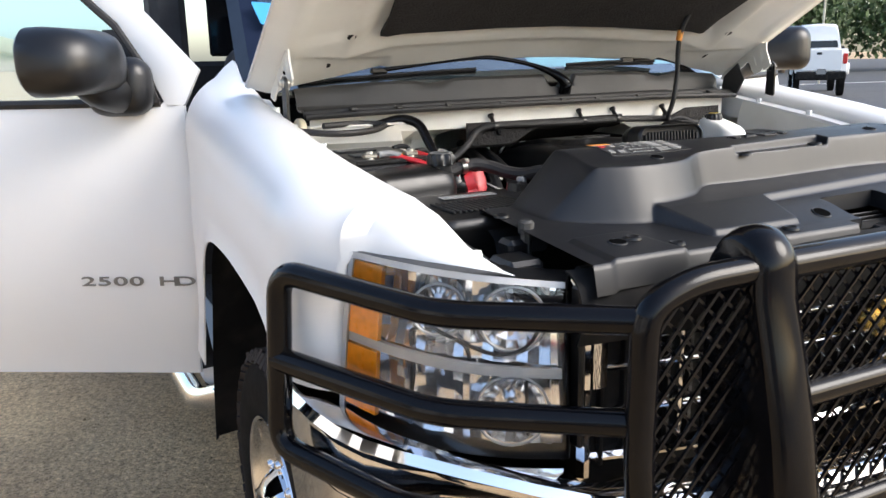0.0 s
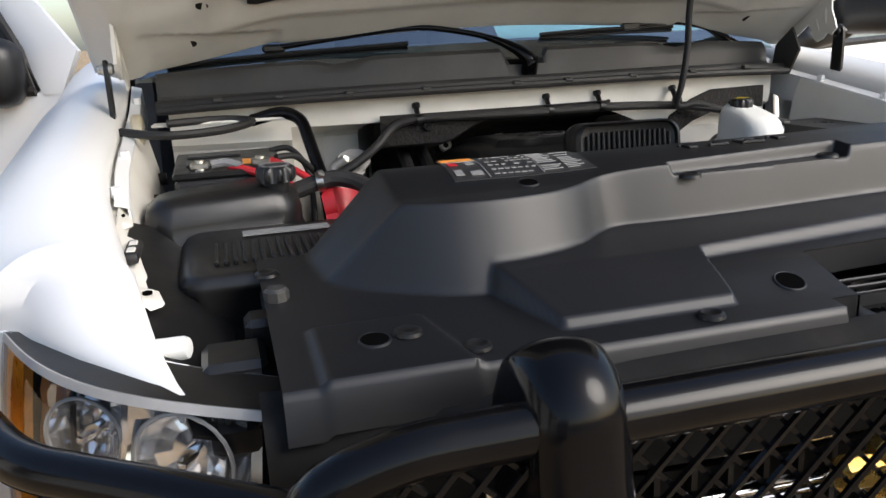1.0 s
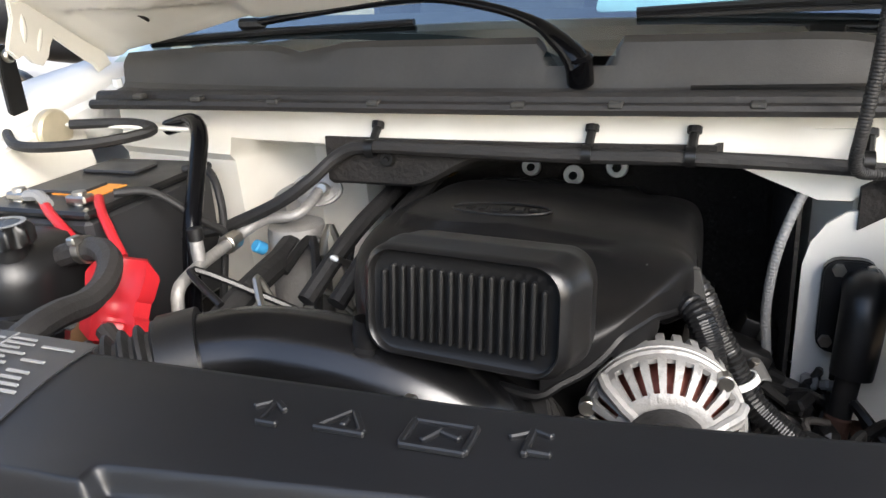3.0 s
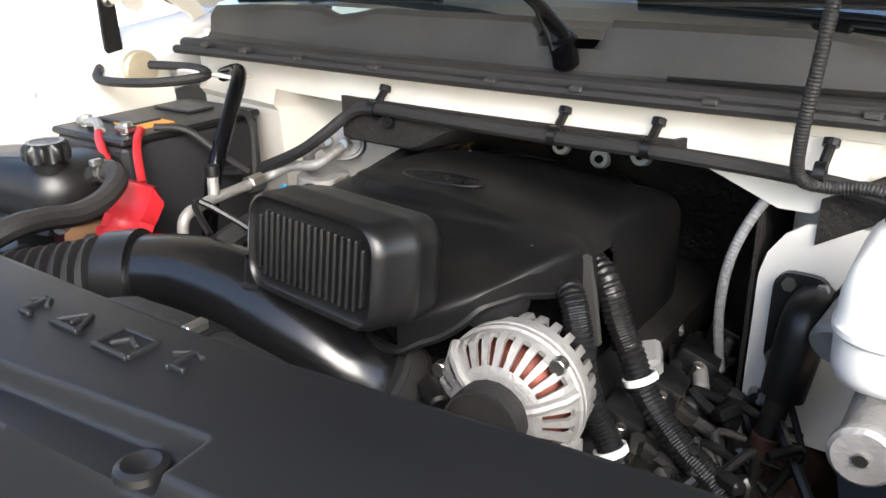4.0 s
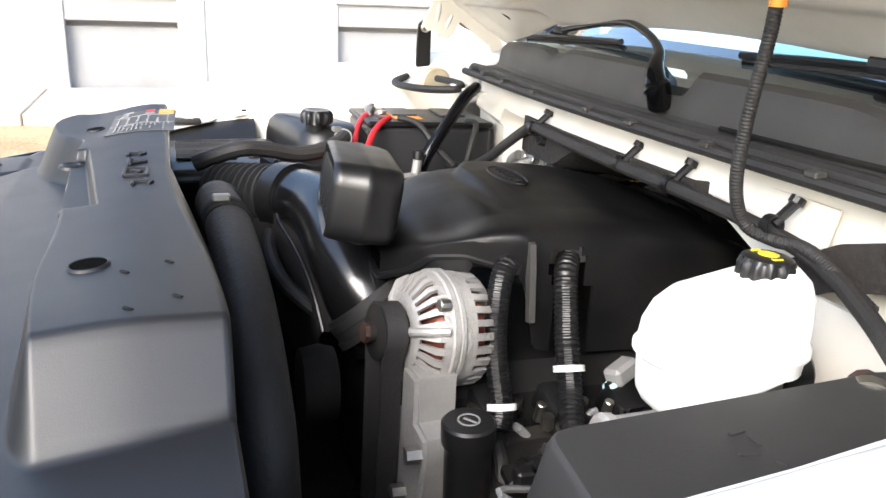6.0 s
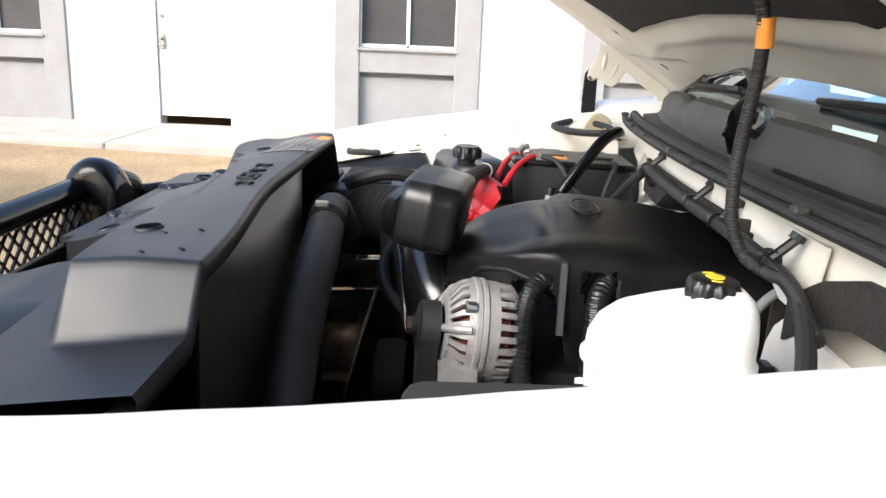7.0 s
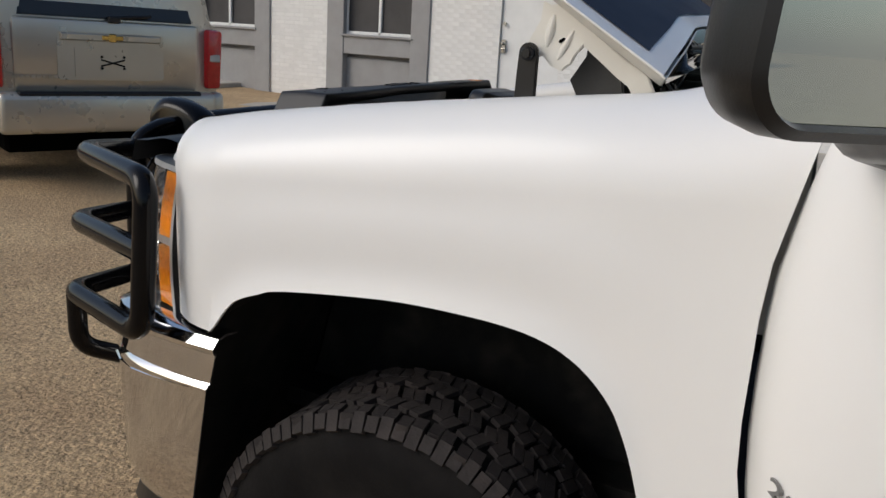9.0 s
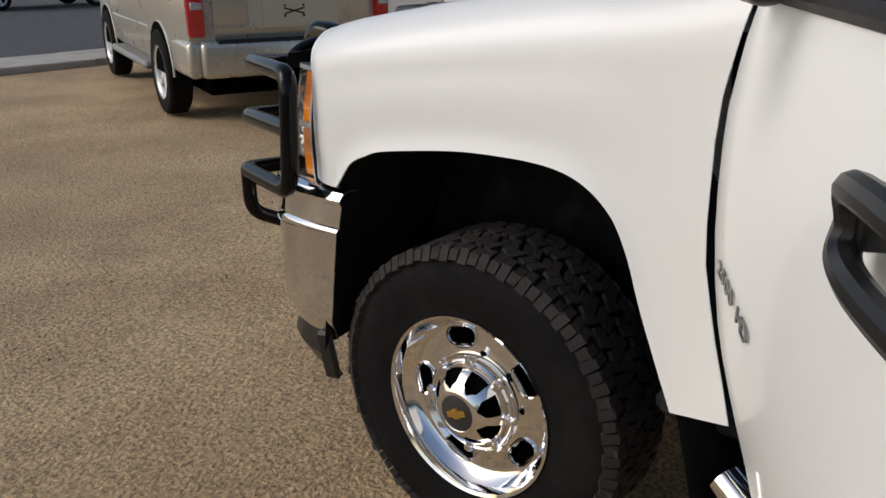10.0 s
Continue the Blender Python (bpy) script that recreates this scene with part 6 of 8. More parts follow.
# ---- radiator cover ----
def smax(a, b, k):
    h = max(k - abs(a - b), 0) / k
    return max(a, b) + h * h * k * 0.25


def soft(d, k):
    return 0.5 * (d + math.hypot(d, k))


def front_edge(x):
    """Where the raised deck breaks down towards the nose."""
    return interp(x, FRONT_EDGE)


FRONT_EDGE = [(v.x, v.y) for v in spline([Vector((a, b, 0)) for a, b in ((-0.54, -0.520), (-0.48, -0.540), (-0.44, -0.557), (-0.40, -0.575), (-0.36, -0.586), (-0.31, -0.588), (-0.25, -0.578), (-0.21, -0.563), (-0.175, -0.543), (-0.14, -0.533), (-0.05, -0.534), (0.05, -0.532), (0.30, -0.520), (0.45, -0.520), (0.60, -0.505))], 6)]


def cover_z(x, y):
    yp = front_edge(x)
    xl, xr = -0.425, 0.555
    dx = max(xl - x, 0) / 0.145 if x < 0 else max(x - xr, 0) / 0.10
    dy = max(yp - y, 0) / (0.060 - 0.022 * S((x + 0.22) / 0.1))
    d = math.hypot(dx, dy)
    top = 1.304 - (0.020 - 0.011 * S((x + 0.25) / 0.2)) * S((-0.44 - y) / 0.11) - 0.15 * soft(d - 0.03, 0.03)
    # shallow notch in the front of the raised deck
    yb = -0.519 + 0.10 * (x + 0.042)
    if -0.056 < x < 0.246 and y < yb:
        k = S((x + 0.056) / 0.009) * S((0.246 - x) / 0.009) * S((yb - y) / 0.006)
        top = min(top, top * (1 - k) + k * (1.279 - 0.15 * max(0, (-0.556 - y)) / 0.030))
    # middle step, its nose falling away
    mid = 1.2215 + 0.15 * (y + 0.56) if y > -0.64 else 1.2095 + 0.285 * (y + 0.64)
    ym = -0.741 + 0.104 * S((x + 0.096) / 0.026) + 0.09 * max(0, x + 0.07)
    el = -0.336 + 0.29 * (-0.615 - y)
    mid -= 0.055 * S((el - x) / 0.026) if x < el else 0
    mid -= 0.055 * min(1.5, max(0, ym - y) / 0.036)
    # lower deck, higher on the driver's side
    deck = 1.1655 + 0.09 * (y + 0.79) + 0.016 * S((x + 0.32) / 0.25) * S((y + 0.76) / 0.09)
    deck -= 0.045 * S((x - 0.40) / 0.14) * S((y + 0.74) / 0.18)
    if y < -0.788:
        deck -= 4.0 * (-0.788 - y)
    pad = 0.006 * S((-0.435 - 0.25 * (y + 0.66) - x) / 0.010) * S((x + 0.566) / 0.010) * S((-0.660 - y) / 0.010)
    return smax(smax(deck + pad, mid, 0.005), top, 0.005)


def slant(x, y):
    """Lets the grid lines run along the notch's slanting back edge."""
    k = S((y + 0.554) / 0.045) * S((-0.43 - y) / 0.05) * S((x + 0.2) / 0.15) * S((0.45 - x) / 0.15)
    return y + 0.13 * (x - 0.117) * k + 0.034 * S((x - 0.1) / 0.45) * S((y + 0.55) / 0.12)


def in_cut(x, y):
    return (0.056 if y > -0.765 else 0.018) < x < 0.235 and y < -0.664 + 0.06 * (x - 0.055)


SYMBOLS = [(0.016, -0.460, ((0, 0, 0.022, 90), (-0.006, 0.007, 0.012, 40), (0.006, 0.007, 0.012, -40), (0.006, -0.01, 0.014, 0))),
           (0.066, -0.457, ((0, -0.01, 0.032, 0), (-0.008, 0, 0.024, 55), (0.008, 0, 0.024, -55), (0, -0.002, 0.008, 90))),
           (0.122, -0.458, ((0, -0.012, 0.038, 0), (0, 0.012, 0.038, 0), (-0.018, 0, 0.024, 90), (0.018, 0, 0.024, 90), (-0.004, 0, 0.016, 60), (0.006, 0.002, 0.014, -20))),
           (0.170, -0.452, ((0, 0, 0.024, 90), (-0.006, 0.006, 0.013, 35), (0.007, -0.008, 0.014, 0), (0.006, 0.01, 0.012, -20)))]


def make_cover():
    xs = [-0.60 + 0.004 * i for i in range(126)] + [-0.098 + 0.0026 * i for i in range(140)] + [0.268 + 0.0045 * i for i in range(102)]
    ys = [-0.80 + 0.0032 * i for i in range(65)] + [-0.5938 + 0.0013 * i for i in range(78)] + [-0.4917 + 0.0034 * i for i in range(21)]
    bm = B()
    V = [[bm.verts.new((x, slant(x, y), cover_z(x, slant(x, y)))) for x in xs] for y in ys]
    for j in range(len(ys) - 1):
        for i in range(len(xs) - 1):
            if not in_cut(xs[i] + 0.003, ys[j] + 0.002):
                bm.faces.new((V[j][i], V[j][i + 1], V[j + 1][i + 1], V[j + 1][i]))
    # back edge folds down
    last = V[-1]
    prev = last
    for dy, dz in ((0.003, -0.006), (0.003, -0.02), (-0.05, -0.05), (-0.075, -0.11)):
        row = [bm.verts.new((v.co.x, v.co.y + dy, v.co.z + dz)) for v in last]
        for i in range(len(row) - 1):
            bm.faces.new((prev[i], prev[i + 1], row[i + 1], row[i]))
        prev = row
    c = part("radiator_cover", bm, M_COVER, TRUCK, "stepped grained black plastic radiator cover", 70)
    for x, y, r in ((-0.006, -0.722, 0.020), (-0.500, -0.720, 0.018), (0.437, -0.484, 0.0165), (-0.254, -0.527, 0.015)):
        z = cover_z(x, y)
        tilt = math.degrees(math.atan2(cover_z(x, y + 0.01) - cover_z(x, y - 0.01), 0.02))
        # flat near-black disc paints the hole's shade; the cover stays closed
        bm = B()
        lathe(bm, [(r * 0.84, 0.0), (r * 0.83, 0.0008), (0, 0.0008)], pose(x, y, z + 0.0014) @ R(tilt, 0, 0), 24)
        hole = part("bolt_hole", bm, M_SHADE, c)
        bm = B()
        lathe(bm, [(r * 0.98, -0.001), (r * 0.94, 0.0012), (r * 0.88, 0.0018), (r * 0.82, 0.0012), (r * 0.82, -0.001)], pose(x, y, z + 0.0008) @ R(tilt, 0, 0), 28)
        part("hole_lip", bm, M_COVER, hole)
    for x, y in ((-0.402, -0.755), (-0.139, -0.765), (-0.464, -0.715), (-0.027, -0.540), (0.214, -0.515), (-0.590, -0.487)):
        z = cover_z(x, y)
        bm = B()
        lathe(bm, [(0.016, 0), (0.015, 0.004), (0.011, 0.006), (0.006, 0.003), (0, 0.003)], pose(x, y, z), 18)
        part("push_clip", bm, M_BLACK, c, "black push-in fastener")
    # raised symbols along the back: arrow, triangle, framed shape, arrow
    for x0, y0, strokes in SYMBOLS:
        for x, y, w, a in strokes:
            bm = B()
            box(bm, (x0 + x, y0 + y, cover_z(x0, y0) + 0.0012), (w, 0.0042, 0.004), 0.001, R(0, 0, a))
            part("moulded_mark", bm, M_COVER, c)
    for x, y in ((0.462, -0.457), (0.538, -0.452), (0.444, -0.425), (0.520, -0.420)):
        bm = B()
        box(bm, (x, y, cover_z(x, y) + 0.0006), (0.008, 0.0025, 0.0008), 0, R(0, 0, 45))
        part("corner_tick", bm, M_DARK, c)
    # warning label on the plateau
    lm = Matrix(((0.98, 0.0, 0, -0.246), (-0.03, 1, 0, -0.458), (0, 0.10, 1, 1.2985), (0, 0, 0, 1)))
    def flat(name, x, y, w, h, lift, material, label=""):
        bm = B()
        box(bm, (x, y, lift), (w, h, 0.001))
        bmesh.ops.subdivide_edges(bm, edges=bm.edges[:], cuts=3 if w > 0.1 else 1, use_grid_fill=True)
        for v in bm.verts:
            q = lm @ v.co
            v.co = Vector((q.x, q.y, cover_z(q.x, q.y) + v.co.z + 0.001))
        return part(name, bm, material, c if lift < 0.001 else lab, label)
    lab = None
    lab = flat("label", 0, 0, 0.20, 0.094, 0.0, M_LABEL, "black service label with orange warning box")
    flat("label_box", -0.075, 0.033, 0.045, 0.022, 0.0016, M_ORANGE, "orange warning box")
    flat("print_dot", -0.088, 0.008, 0.012, 0.014, 0.0016, M_RED)
    flat("print_dot", -0.064, 0.008, 0.012, 0.014, 0.0016, M_LABELW)
    flat("print_dot", -0.088, -0.026, 0.011, 0.016, 0.0016, M_LABELW)
    flat("print_dot", -0.064, -0.030, 0.016, 0.012, 0.0016, M_LABELW)
    rng = random.Random(9)
    for q in range(7):
        for r_ in range(6):
            if rng.random() < 0.75:
                flat("print_bar", -0.038 + 0.0095 * q, 0.036 - 0.0145 * r_, rng.uniform(0.004, 0.009), rng.uniform(0.0016, 0.004), 0.0016, M_LABELW)
    for r_ in range(13):
        for x0 in (0.044, 0.079):
            if rng.random() < 0.85:
                w_ = rng.uniform(0.018, 0.031)
                flat("print_bar", x0 - 0.016 + w_ / 2, 0.038 - 0.0062 * r_, w_, 0.0022, 0.0016, M_LABELW)
    for x0, y0, w_, h_ in ((-0.05, 0, 0.0012, 0.09), (0.026, 0, 0.0012, 0.09), (-0.075, 0.021, 0.048, 0.0012)):
        flat("label_rule", x0, y0, w_, h_, 0.0016, M_LABELW)
    # turned-down edges round the opening
    for a, b in (((0.018, -0.795), (0.018, -0.765)), ((0.018, -0.765), (0.056, -0.765)), ((0.056, -0.765), (0.056, -0.664)), ((0.056, -0.664), (0.235, -0.653)), ((0.235, -0.653), (0.235, -0.795))):
        bm = B()
        n_ = 12
        sheet(bm, [[(a[0] + (b[0] - a[0]) * k / n_, a[1] + (b[1] - a[1]) * k / n_, cover_z(a[0] + (b[0] - a[0]) * k / n_, a[1] + (b[1] - a[1]) * k / n_) - d) for k in range(n_ + 1)] for d in (0.001, 0.012, 0.035)])
        thicken(bm, 0.003)
        part("opening_edge", bm, M_COVER, c)
    for k in range(4):
        bm = B()
        box(bm, (0.148, -0.676 - 0.010 * k, 1.150 - 0.006 * k), (0.165, 0.004, 0.006), 0.0015)
        part("opening_bar", bm, M_BLACK, c)
    for x, y, w in ((0.09, -0.735, 0.03), (0.185, -0.730, 0.045)):
        bm = B()
        box(bm, (x, y, 1.118), (w, 0.05, 0.03), 0.006, R(12, 0, 20), 2)
        part("latch_bracket", bm, M_BLACK, c)
    # under the opening: latch and condenser
    bm = B()
    box(bm, (0.2, -0.69, 1.06), (0.26, 0.24, 0.01))
    sh = part("latch_tray", bm, M_DARK, c)
    bm = B()
    box(bm, (0.2, -0.62, 1.10), (0.08, 0.03, 0.06), 0.006)
    tube(bm, fillet([(0.13, -0.66, 1.09), (0.18, -0.64, 1.125), (0.26, -0.65, 1.12), (0.28, -0.72, 1.09)], 0.02), 0.006, 8)
    part("hood_latch", bm, M_GRIME, c, "greasy dark hood latch")
    bm = B()
    for i in range(12):
        box(bm, (0.11 + 0.016 * i, -0.735, 1.095), (0.009, 0.07, 0.06))
    tagged(part("latch_slats", bm, M_BLACK, c), kind="stuff")
    # front skirt below the deck
    bm = B()
    sheet(bm, [[(x, y + 0.05 * (abs(x) / 0.66) ** 2, z) for x in (-0.62, -0.5, -0.4, -0.3, -0.2, -0.1, 0, 0.1, 0.2, 0.3, 0.4, 0.5, 0.62)] for y, z in ((-0.785, 1.150), (-0.80, 1.146), (-0.822, 1.130), (-0.834, 1.10), (-0.836, 1.07), (-0.82, 1.03))])
    thicken(bm, 0.004)
    part("skirt", bm, M_DARK, c)
    bm = B()
    sheet(bm, [[(x, -0.432 + 0.03 * S((x - 0.1) / 0.45) + b * math.sin(math.pi * min(1, max(0, (x + 0.1) / 0.62))) ** 0.7, z) for x in [-0.12 + 0.03 * i for i in range(23)]]
               for b, z in ((0.0, 1.285), (0.02, 1.27), (0.036, 1.24), (0.042, 1.20), (0.040, 1.14), (0.03, 1.06), (0.02, 0.96))])
    thicken(bm, 0.004)
    part("back_panel", bm, M_COVER, c, "bowed black panel behind the cover", 60)
    # moulded box at its passenger corner
    for x, y, z, w, d, h in ((-0.64, -0.62, 1.12, 0.07, 0.08, 0.06), (-0.60, -0.55, 1.13, 0.05, 0.05, 0.07), (-0.66, -0.52, 1.10, 0.06, 0.1, 0.05), (-0.63, -0.69, 1.09, 0.08, 0.06, 0.04)):
        bm = B()
        box(bm, (x, y, z), (w, d, h), 0.008)
        part("bracket_block", bm, M_BLACK, c)
    bm = B()
    lathe(bm, [(0, 0.035), (0.011, 0.035), (0.015, 0.031), (0.015, 0.012), (0.011, 0.01), (0.011, -0.03)], pose(-0.585, -0.565, 1.165), 8)
    part("adjuster_knob", bm, M_COWL, c, "grey hexagonal rubber stop")
    return c


make_cover()

# ---- the bay's walls ----
for s in (1, -1):
    bm = B()
    sheet(bm, [[(s * 0.780, y, z0), (s * 0.765, y, z0 - 0.035), (s * 0.752, y, z0 - 0.10), (s * 0.745, y, 1.12)] for y in [-0.40 + 0.08 * i for i in range(9)] for z0 in (inner_z(y) - 0.012,)])
    thicken(bm, 0.003)
    sp = B()
    sheet(sp, [[(s * (interp(y, INNER_X) - 0.004), y, inner_z(y) - 0.03), (s * (interp(y, INNER_X) - 0.05), y, inner_z(y) - 0.045), (s * 0.62, y, 1.11), (s * 0.55, y, 1.09)] for y in (-0.72, -0.66, -0.60, -0.54, -0.48, -0.42, -0.36, -0.30, -0.24)])
    thicken(sp, 0.004)
    part("splash_panel", sp, M_BLACK, TRUCK, "black plastic panel beside the inner wing")
    AP = part("inner_wing", bm, M_WHITE_IN, TRUCK, "dusty cream inner wing panel")
    for y, z, r in ((0.05, 1.20, 0.016), (0.2, 1.22, 0.012), (-0.28, 1.14, 0.012)):
        # solid dark disc stands for the shaded opening; the panel isn't pierced
        bm = B()
        cyl(bm, (s * 0.752, y, z), (s * 0.735, y, z), r, 16)
        part("access_hole", bm, M_DARK, AP)
# jagged cream flange along the passenger wing's inner edge, with its rubber stop
FLANGE = [(-0.535, 0.009), (-0.530, 0.027), (-0.490, 0.028), (-0.486, 0.017), (-0.455, 0.018), (-0.445, 0.022), (-0.330, 0.022), (-0.322, 0.012), (-0.29, 0.013), (-0.282, 0.026), (-0.235, 0.027), (-0.225, 0.013), (-0.02, 0.012), (0.20, 0.009)]
bm = B()
sheet(bm, [[(-interp(y, INNER_X) - 0.004, y, inner_z(y) - 0.016), (-interp(y, INNER_X) + interp(y, FLANGE) * 0.7, y, inner_z(y) - 0.022), (-interp(y, INNER_X) + interp(y, FLANGE), y, inner_z(y) - 0.026)] for y in [-0.535 + 0.004 * i for i in range(180)]])
thicken(bm, 0.003)
FL = part("wing_flange", bm, M_WHITE_IN, TRUCK, "cream flange with holes along the inner wing", 40)
# near-black discs laid on the flange paint the shade of its holes
for y, r in ((-0.51, 0.006), (-0.26, 0.006), (-0.10, 0.005)):
    part("flange_hole", cyl(B(), (-interp(y, INNER_X) + 0.012, y, inner_z(y) - 0.0195), (-interp(y, INNER_X) + 0.012, y, inner_z(y) - 0.0165), r, 14), M_SHADE, FL)
STOP = part("rubber_stop", box(B(), (-0.752, -0.395, inner_z(-0.395) - 0.014), (0.020, 0.085, 0.016), 0.006, None, 2), M_RUBBER, TRUCK, "black rubber stop clipped to the wing flange")
for dy in (-0.022, 0.016):
    part("stop_window", box(B(), (-0.752, -0.395 + dy, inner_z(-0.395) - 0.0065), (0.011, 0.022, 0.004), 0.0015), M_WHITE_IN, STOP)
part("lamp_stub", lathe(B(), [(0, 0.030), (0.012, 0.029), (0.014, 0.024), (0.014, -0.03)], axis_pose((-0.715, -0.575, 1.145), (0.9, -0.3, 0.1)), 16), M_TANK, TRUCK, "cream plastic stub behind the lamp")
bm = B()
box(bm, (0, -0.1, 0.62), (1.3, 1.1, 0.04))
part("undertray", bm, M_DARK, TRUCK)
bm = B()
sheet(bm, [[(x, y, z) for x in (-0.66, -0.3, 0, 0.3, 0.66)] for y, z in ((-0.50, 1.12), (-0.47, 0.95), (-0.47, 0.62))])
part("fan_shroud", bm, M_DARK, TRUCK, "black fan shroud")
# bulkhead: cream lip, wall and black felt
bm = B()
lipx = [-0.72 + 0.04 * i for i in range(37)]
sheet(bm, [[(x, cowl_y(x) - 0.075 + dy0 * (1 if z > 1.29 else 0.6 + 0.4 * S((x + 0.36) / 0.06)) + (max(0.34 * S((x + 0.31) / 0.05) * S((0.37 - x) / 0.04), 0.12 * S((x + 0.47) / 0.05) * S((0.2 - x) / 0.1)) if z < 1.28 else 0), z) for x in lipx] for dy0, z in ((0.0, 1.354), (0.026, 1.350), (0.030, 1.345), (0.031, 1.30), (0.036, 1.275), (0.055, 1.262), (0.06, 1.20), (0.08, 0.9))])
thicken(bm, 0.003)
FW = part("bulkhead", bm, M_WHITE_IN, TRUCK, "cream painted bulkhead with black felt pad", 30)


def felt_lip(x):
    return 1.252 + 0.042 * S((x + 0.17) / 0.11)


def felt(x, z):
    """Depth of the felt: an upright strip under the lip, then a recess over the engine."""
    wide = S((x + 0.33) / 0.06) * S((0.39 - x) / 0.05)
    deep = interp(felt_lip(x) - z, [(0.0, 0.0), (0.006, 0.012), (0.014, 0.10), (0.04, 0.24), (0.075, 0.31), (0.12, 0.32), (0.3, 0.33)])
    return cowl_y(x) - 0.060 + max(wide * deep, 0.14 * S((x - 0.235) / 0.03))


bm = B()
FELT_X = [-0.295 + 0.011 * i for i in range(61)]
sheet(bm, [[(x, felt(x, z), z) for x in FELT_X for z in (1.312 - (1.312 - felt_lip(x)) * k / 4 if k <= 4 else felt_lip(x) - d,)]
           for k, d in ((0, 0), (1, 0), (2, 0), (3, 0), (4, 0), (5, 0.003), (6, 0.006), (7, 0.010), (8, 0.014), (9, 0.024), (10, 0.04), (11, 0.055), (12, 0.075), (13, 0.12), (14, 0.2), (15, 0.3), (16, 0.4))])
thicken(bm, 0.006)
part("felt_pad", bm, M_INSUL, FW, "black felt sound pad", 60)
# cream patch right of the pad, as a raised plate
bm = B()
prism(bm, [(0.245, 1.288), (0.25, 1.33), (0.45, 1.33), (0.44, 1.285), (0.392, 1.243), (0.355, 1.243)], 0.004, Matrix(((1, 0, 0, 0), (0, 0, -1, 0.230), (0, 1, 0, 0), (0, 0, 0, 1))))
part("bulkhead_patch", bm, M_WHITE_IN, FW)
for x, z, r in ((-0.07, 1.198, 0.016), (0.075, 1.202, 0.018), (0.002, 1.185, 0.017), (-0.195, 1.284, 0.010)):
    y = felt(x, z) - 0.010
    bm = B()
    lathe(bm, [(r, -0.012), (r, 0.004), (r * 0.9, 0.006), (r * 0.5, 0.006), (r * 0.5, 0.002), (0, 0.002)], axis_pose((x, y, z), (0, -1, 0.25)), 20)
    w = part("washer", bm, M_TANK if r > 0.012 else M_DARK, FW, "cream plastic retaining washer")
    bm = B()
    cyl(bm, (x, y - 0.003, z), (x, y - 0.009, z), r * 0.4, 10)
    part("stud", bm, M_DARK, w)
# felt down the driver-side cheek of the recess
bm = B()
sheet(bm, [[(0.322, 0.56, z), (0.326, 0.42, z), (0.332, 0.30, z), (0.340, 0.226, z)] for z in (0.95, 1.05, 1.15, 1.20, 1.236)])
thicken(bm, 0.005)
part("felt_pad", bm, M_INSUL, FW, "black felt sound pad")
# dark panel behind the servo
bm = B()
sheet(bm, [[(x, cowl_y(x) - 0.055, z + (0.055 * S((x - 0.40) / 0.10))) for x in (0.40, 0.46, 0.52, 0.6, 0.68)] for z in (1.262, 1.245, 1.225, 1.21)])
thicken(bm, 0.01)
part("felt_pad", bm, M_INSUL, FW, "black felt sound pad")


bm = B()
prism(bm, [(0.345, 0.95), (0.345, 1.16), (0.352, 1.19), (0.368, 1.215), (0.39, 1.231), (0.42, 1.236), (0.62, 1.236), (0.62, 0.95)], 0.006, Matrix(((1, 0, 0, 0), (0, 0, -1, 0.226), (0, 1, 0, 0), (0, 0, 0, 1))))
part("bulkhead_panel", bm, M_WHITE_IN, FW, "cream bulkhead panel behind the booster")


# ---- looms, straps, pipes ----
def loom(name, pts, r, material=M_RUBBER, ridges=0, label="", parent=None, n=8, seg=10):
    return part(name, tube(B(), spline(pts, n), r, seg, ridges=ridges), material, parent or TRUCK, label)


HN = loom("wiring_loom", [(-0.52, 0.14, 1.17), (-0.47, 0.16, 1.175), (-0.43, 0.165, 1.19), (-0.36, 0.17, 1.222), (-0.31, 0.178, 1.255), (-0.27, 0.196, 1.288), (-0.22, 0.190, 1.303), (-0.10, 0.186, 1.302), (0.085, 0.186, 1.299), (0.21, 0.188, 1.299), (0.35, 0.196, 1.293), (0.46, 0.195, 1.283), (0.56, 0.17, 1.262), (0.66, 0.13, 1.235)], 0.0095, label="black taped wiring loom along the bulkhead")
for x in (-0.216, 0.083, 0.208, 0.40):
    bm = B()
    cyl(bm, (x, 0.190, 1.303), (x + 0.002, 0.213, 1.326), 0.006, 8)
    cyl(bm, (x + 0.002, 0.212, 1.325), (x + 0.002, 0.216, 1.332), 0.009, 10)
    part("loom_clip", bm, M_BLACK, HN)
    bm = B()
    lathe(bm, [(0.011, -0.006), (0.0125, -0.006), (0.0125, 0.006), (0.011, 0.006)], axis_pose((x, 0.188, 1.301), (1, 0.02, 0)), 14, True)
    part("loom_tie", bm, M_BLACK, HN)
HL2 = loom("hood_loom", [(0.55, 0.185, 1.262), (0.46, 0.19, 1.29), (0.41, 0.185, 1.288), (0.385, 0.165, 1.30), (0.385, 0.145, 1.345), (0.392, 0.14, 1.42), (0.397, 0.145, 1.50), (0.402, 0.14, 1.555), (0.41, 0.12, 1.60)], 0.0076, ridges=130, label="corrugated black loom up to the hood")
bm = B()
cyl(bm, (0.399, 0.146, 1.525), (0.402, 0.143, 1.555), 0.0092, 12)
part("tape_band", bm, M_ORANGE, HL2, "orange tape band")
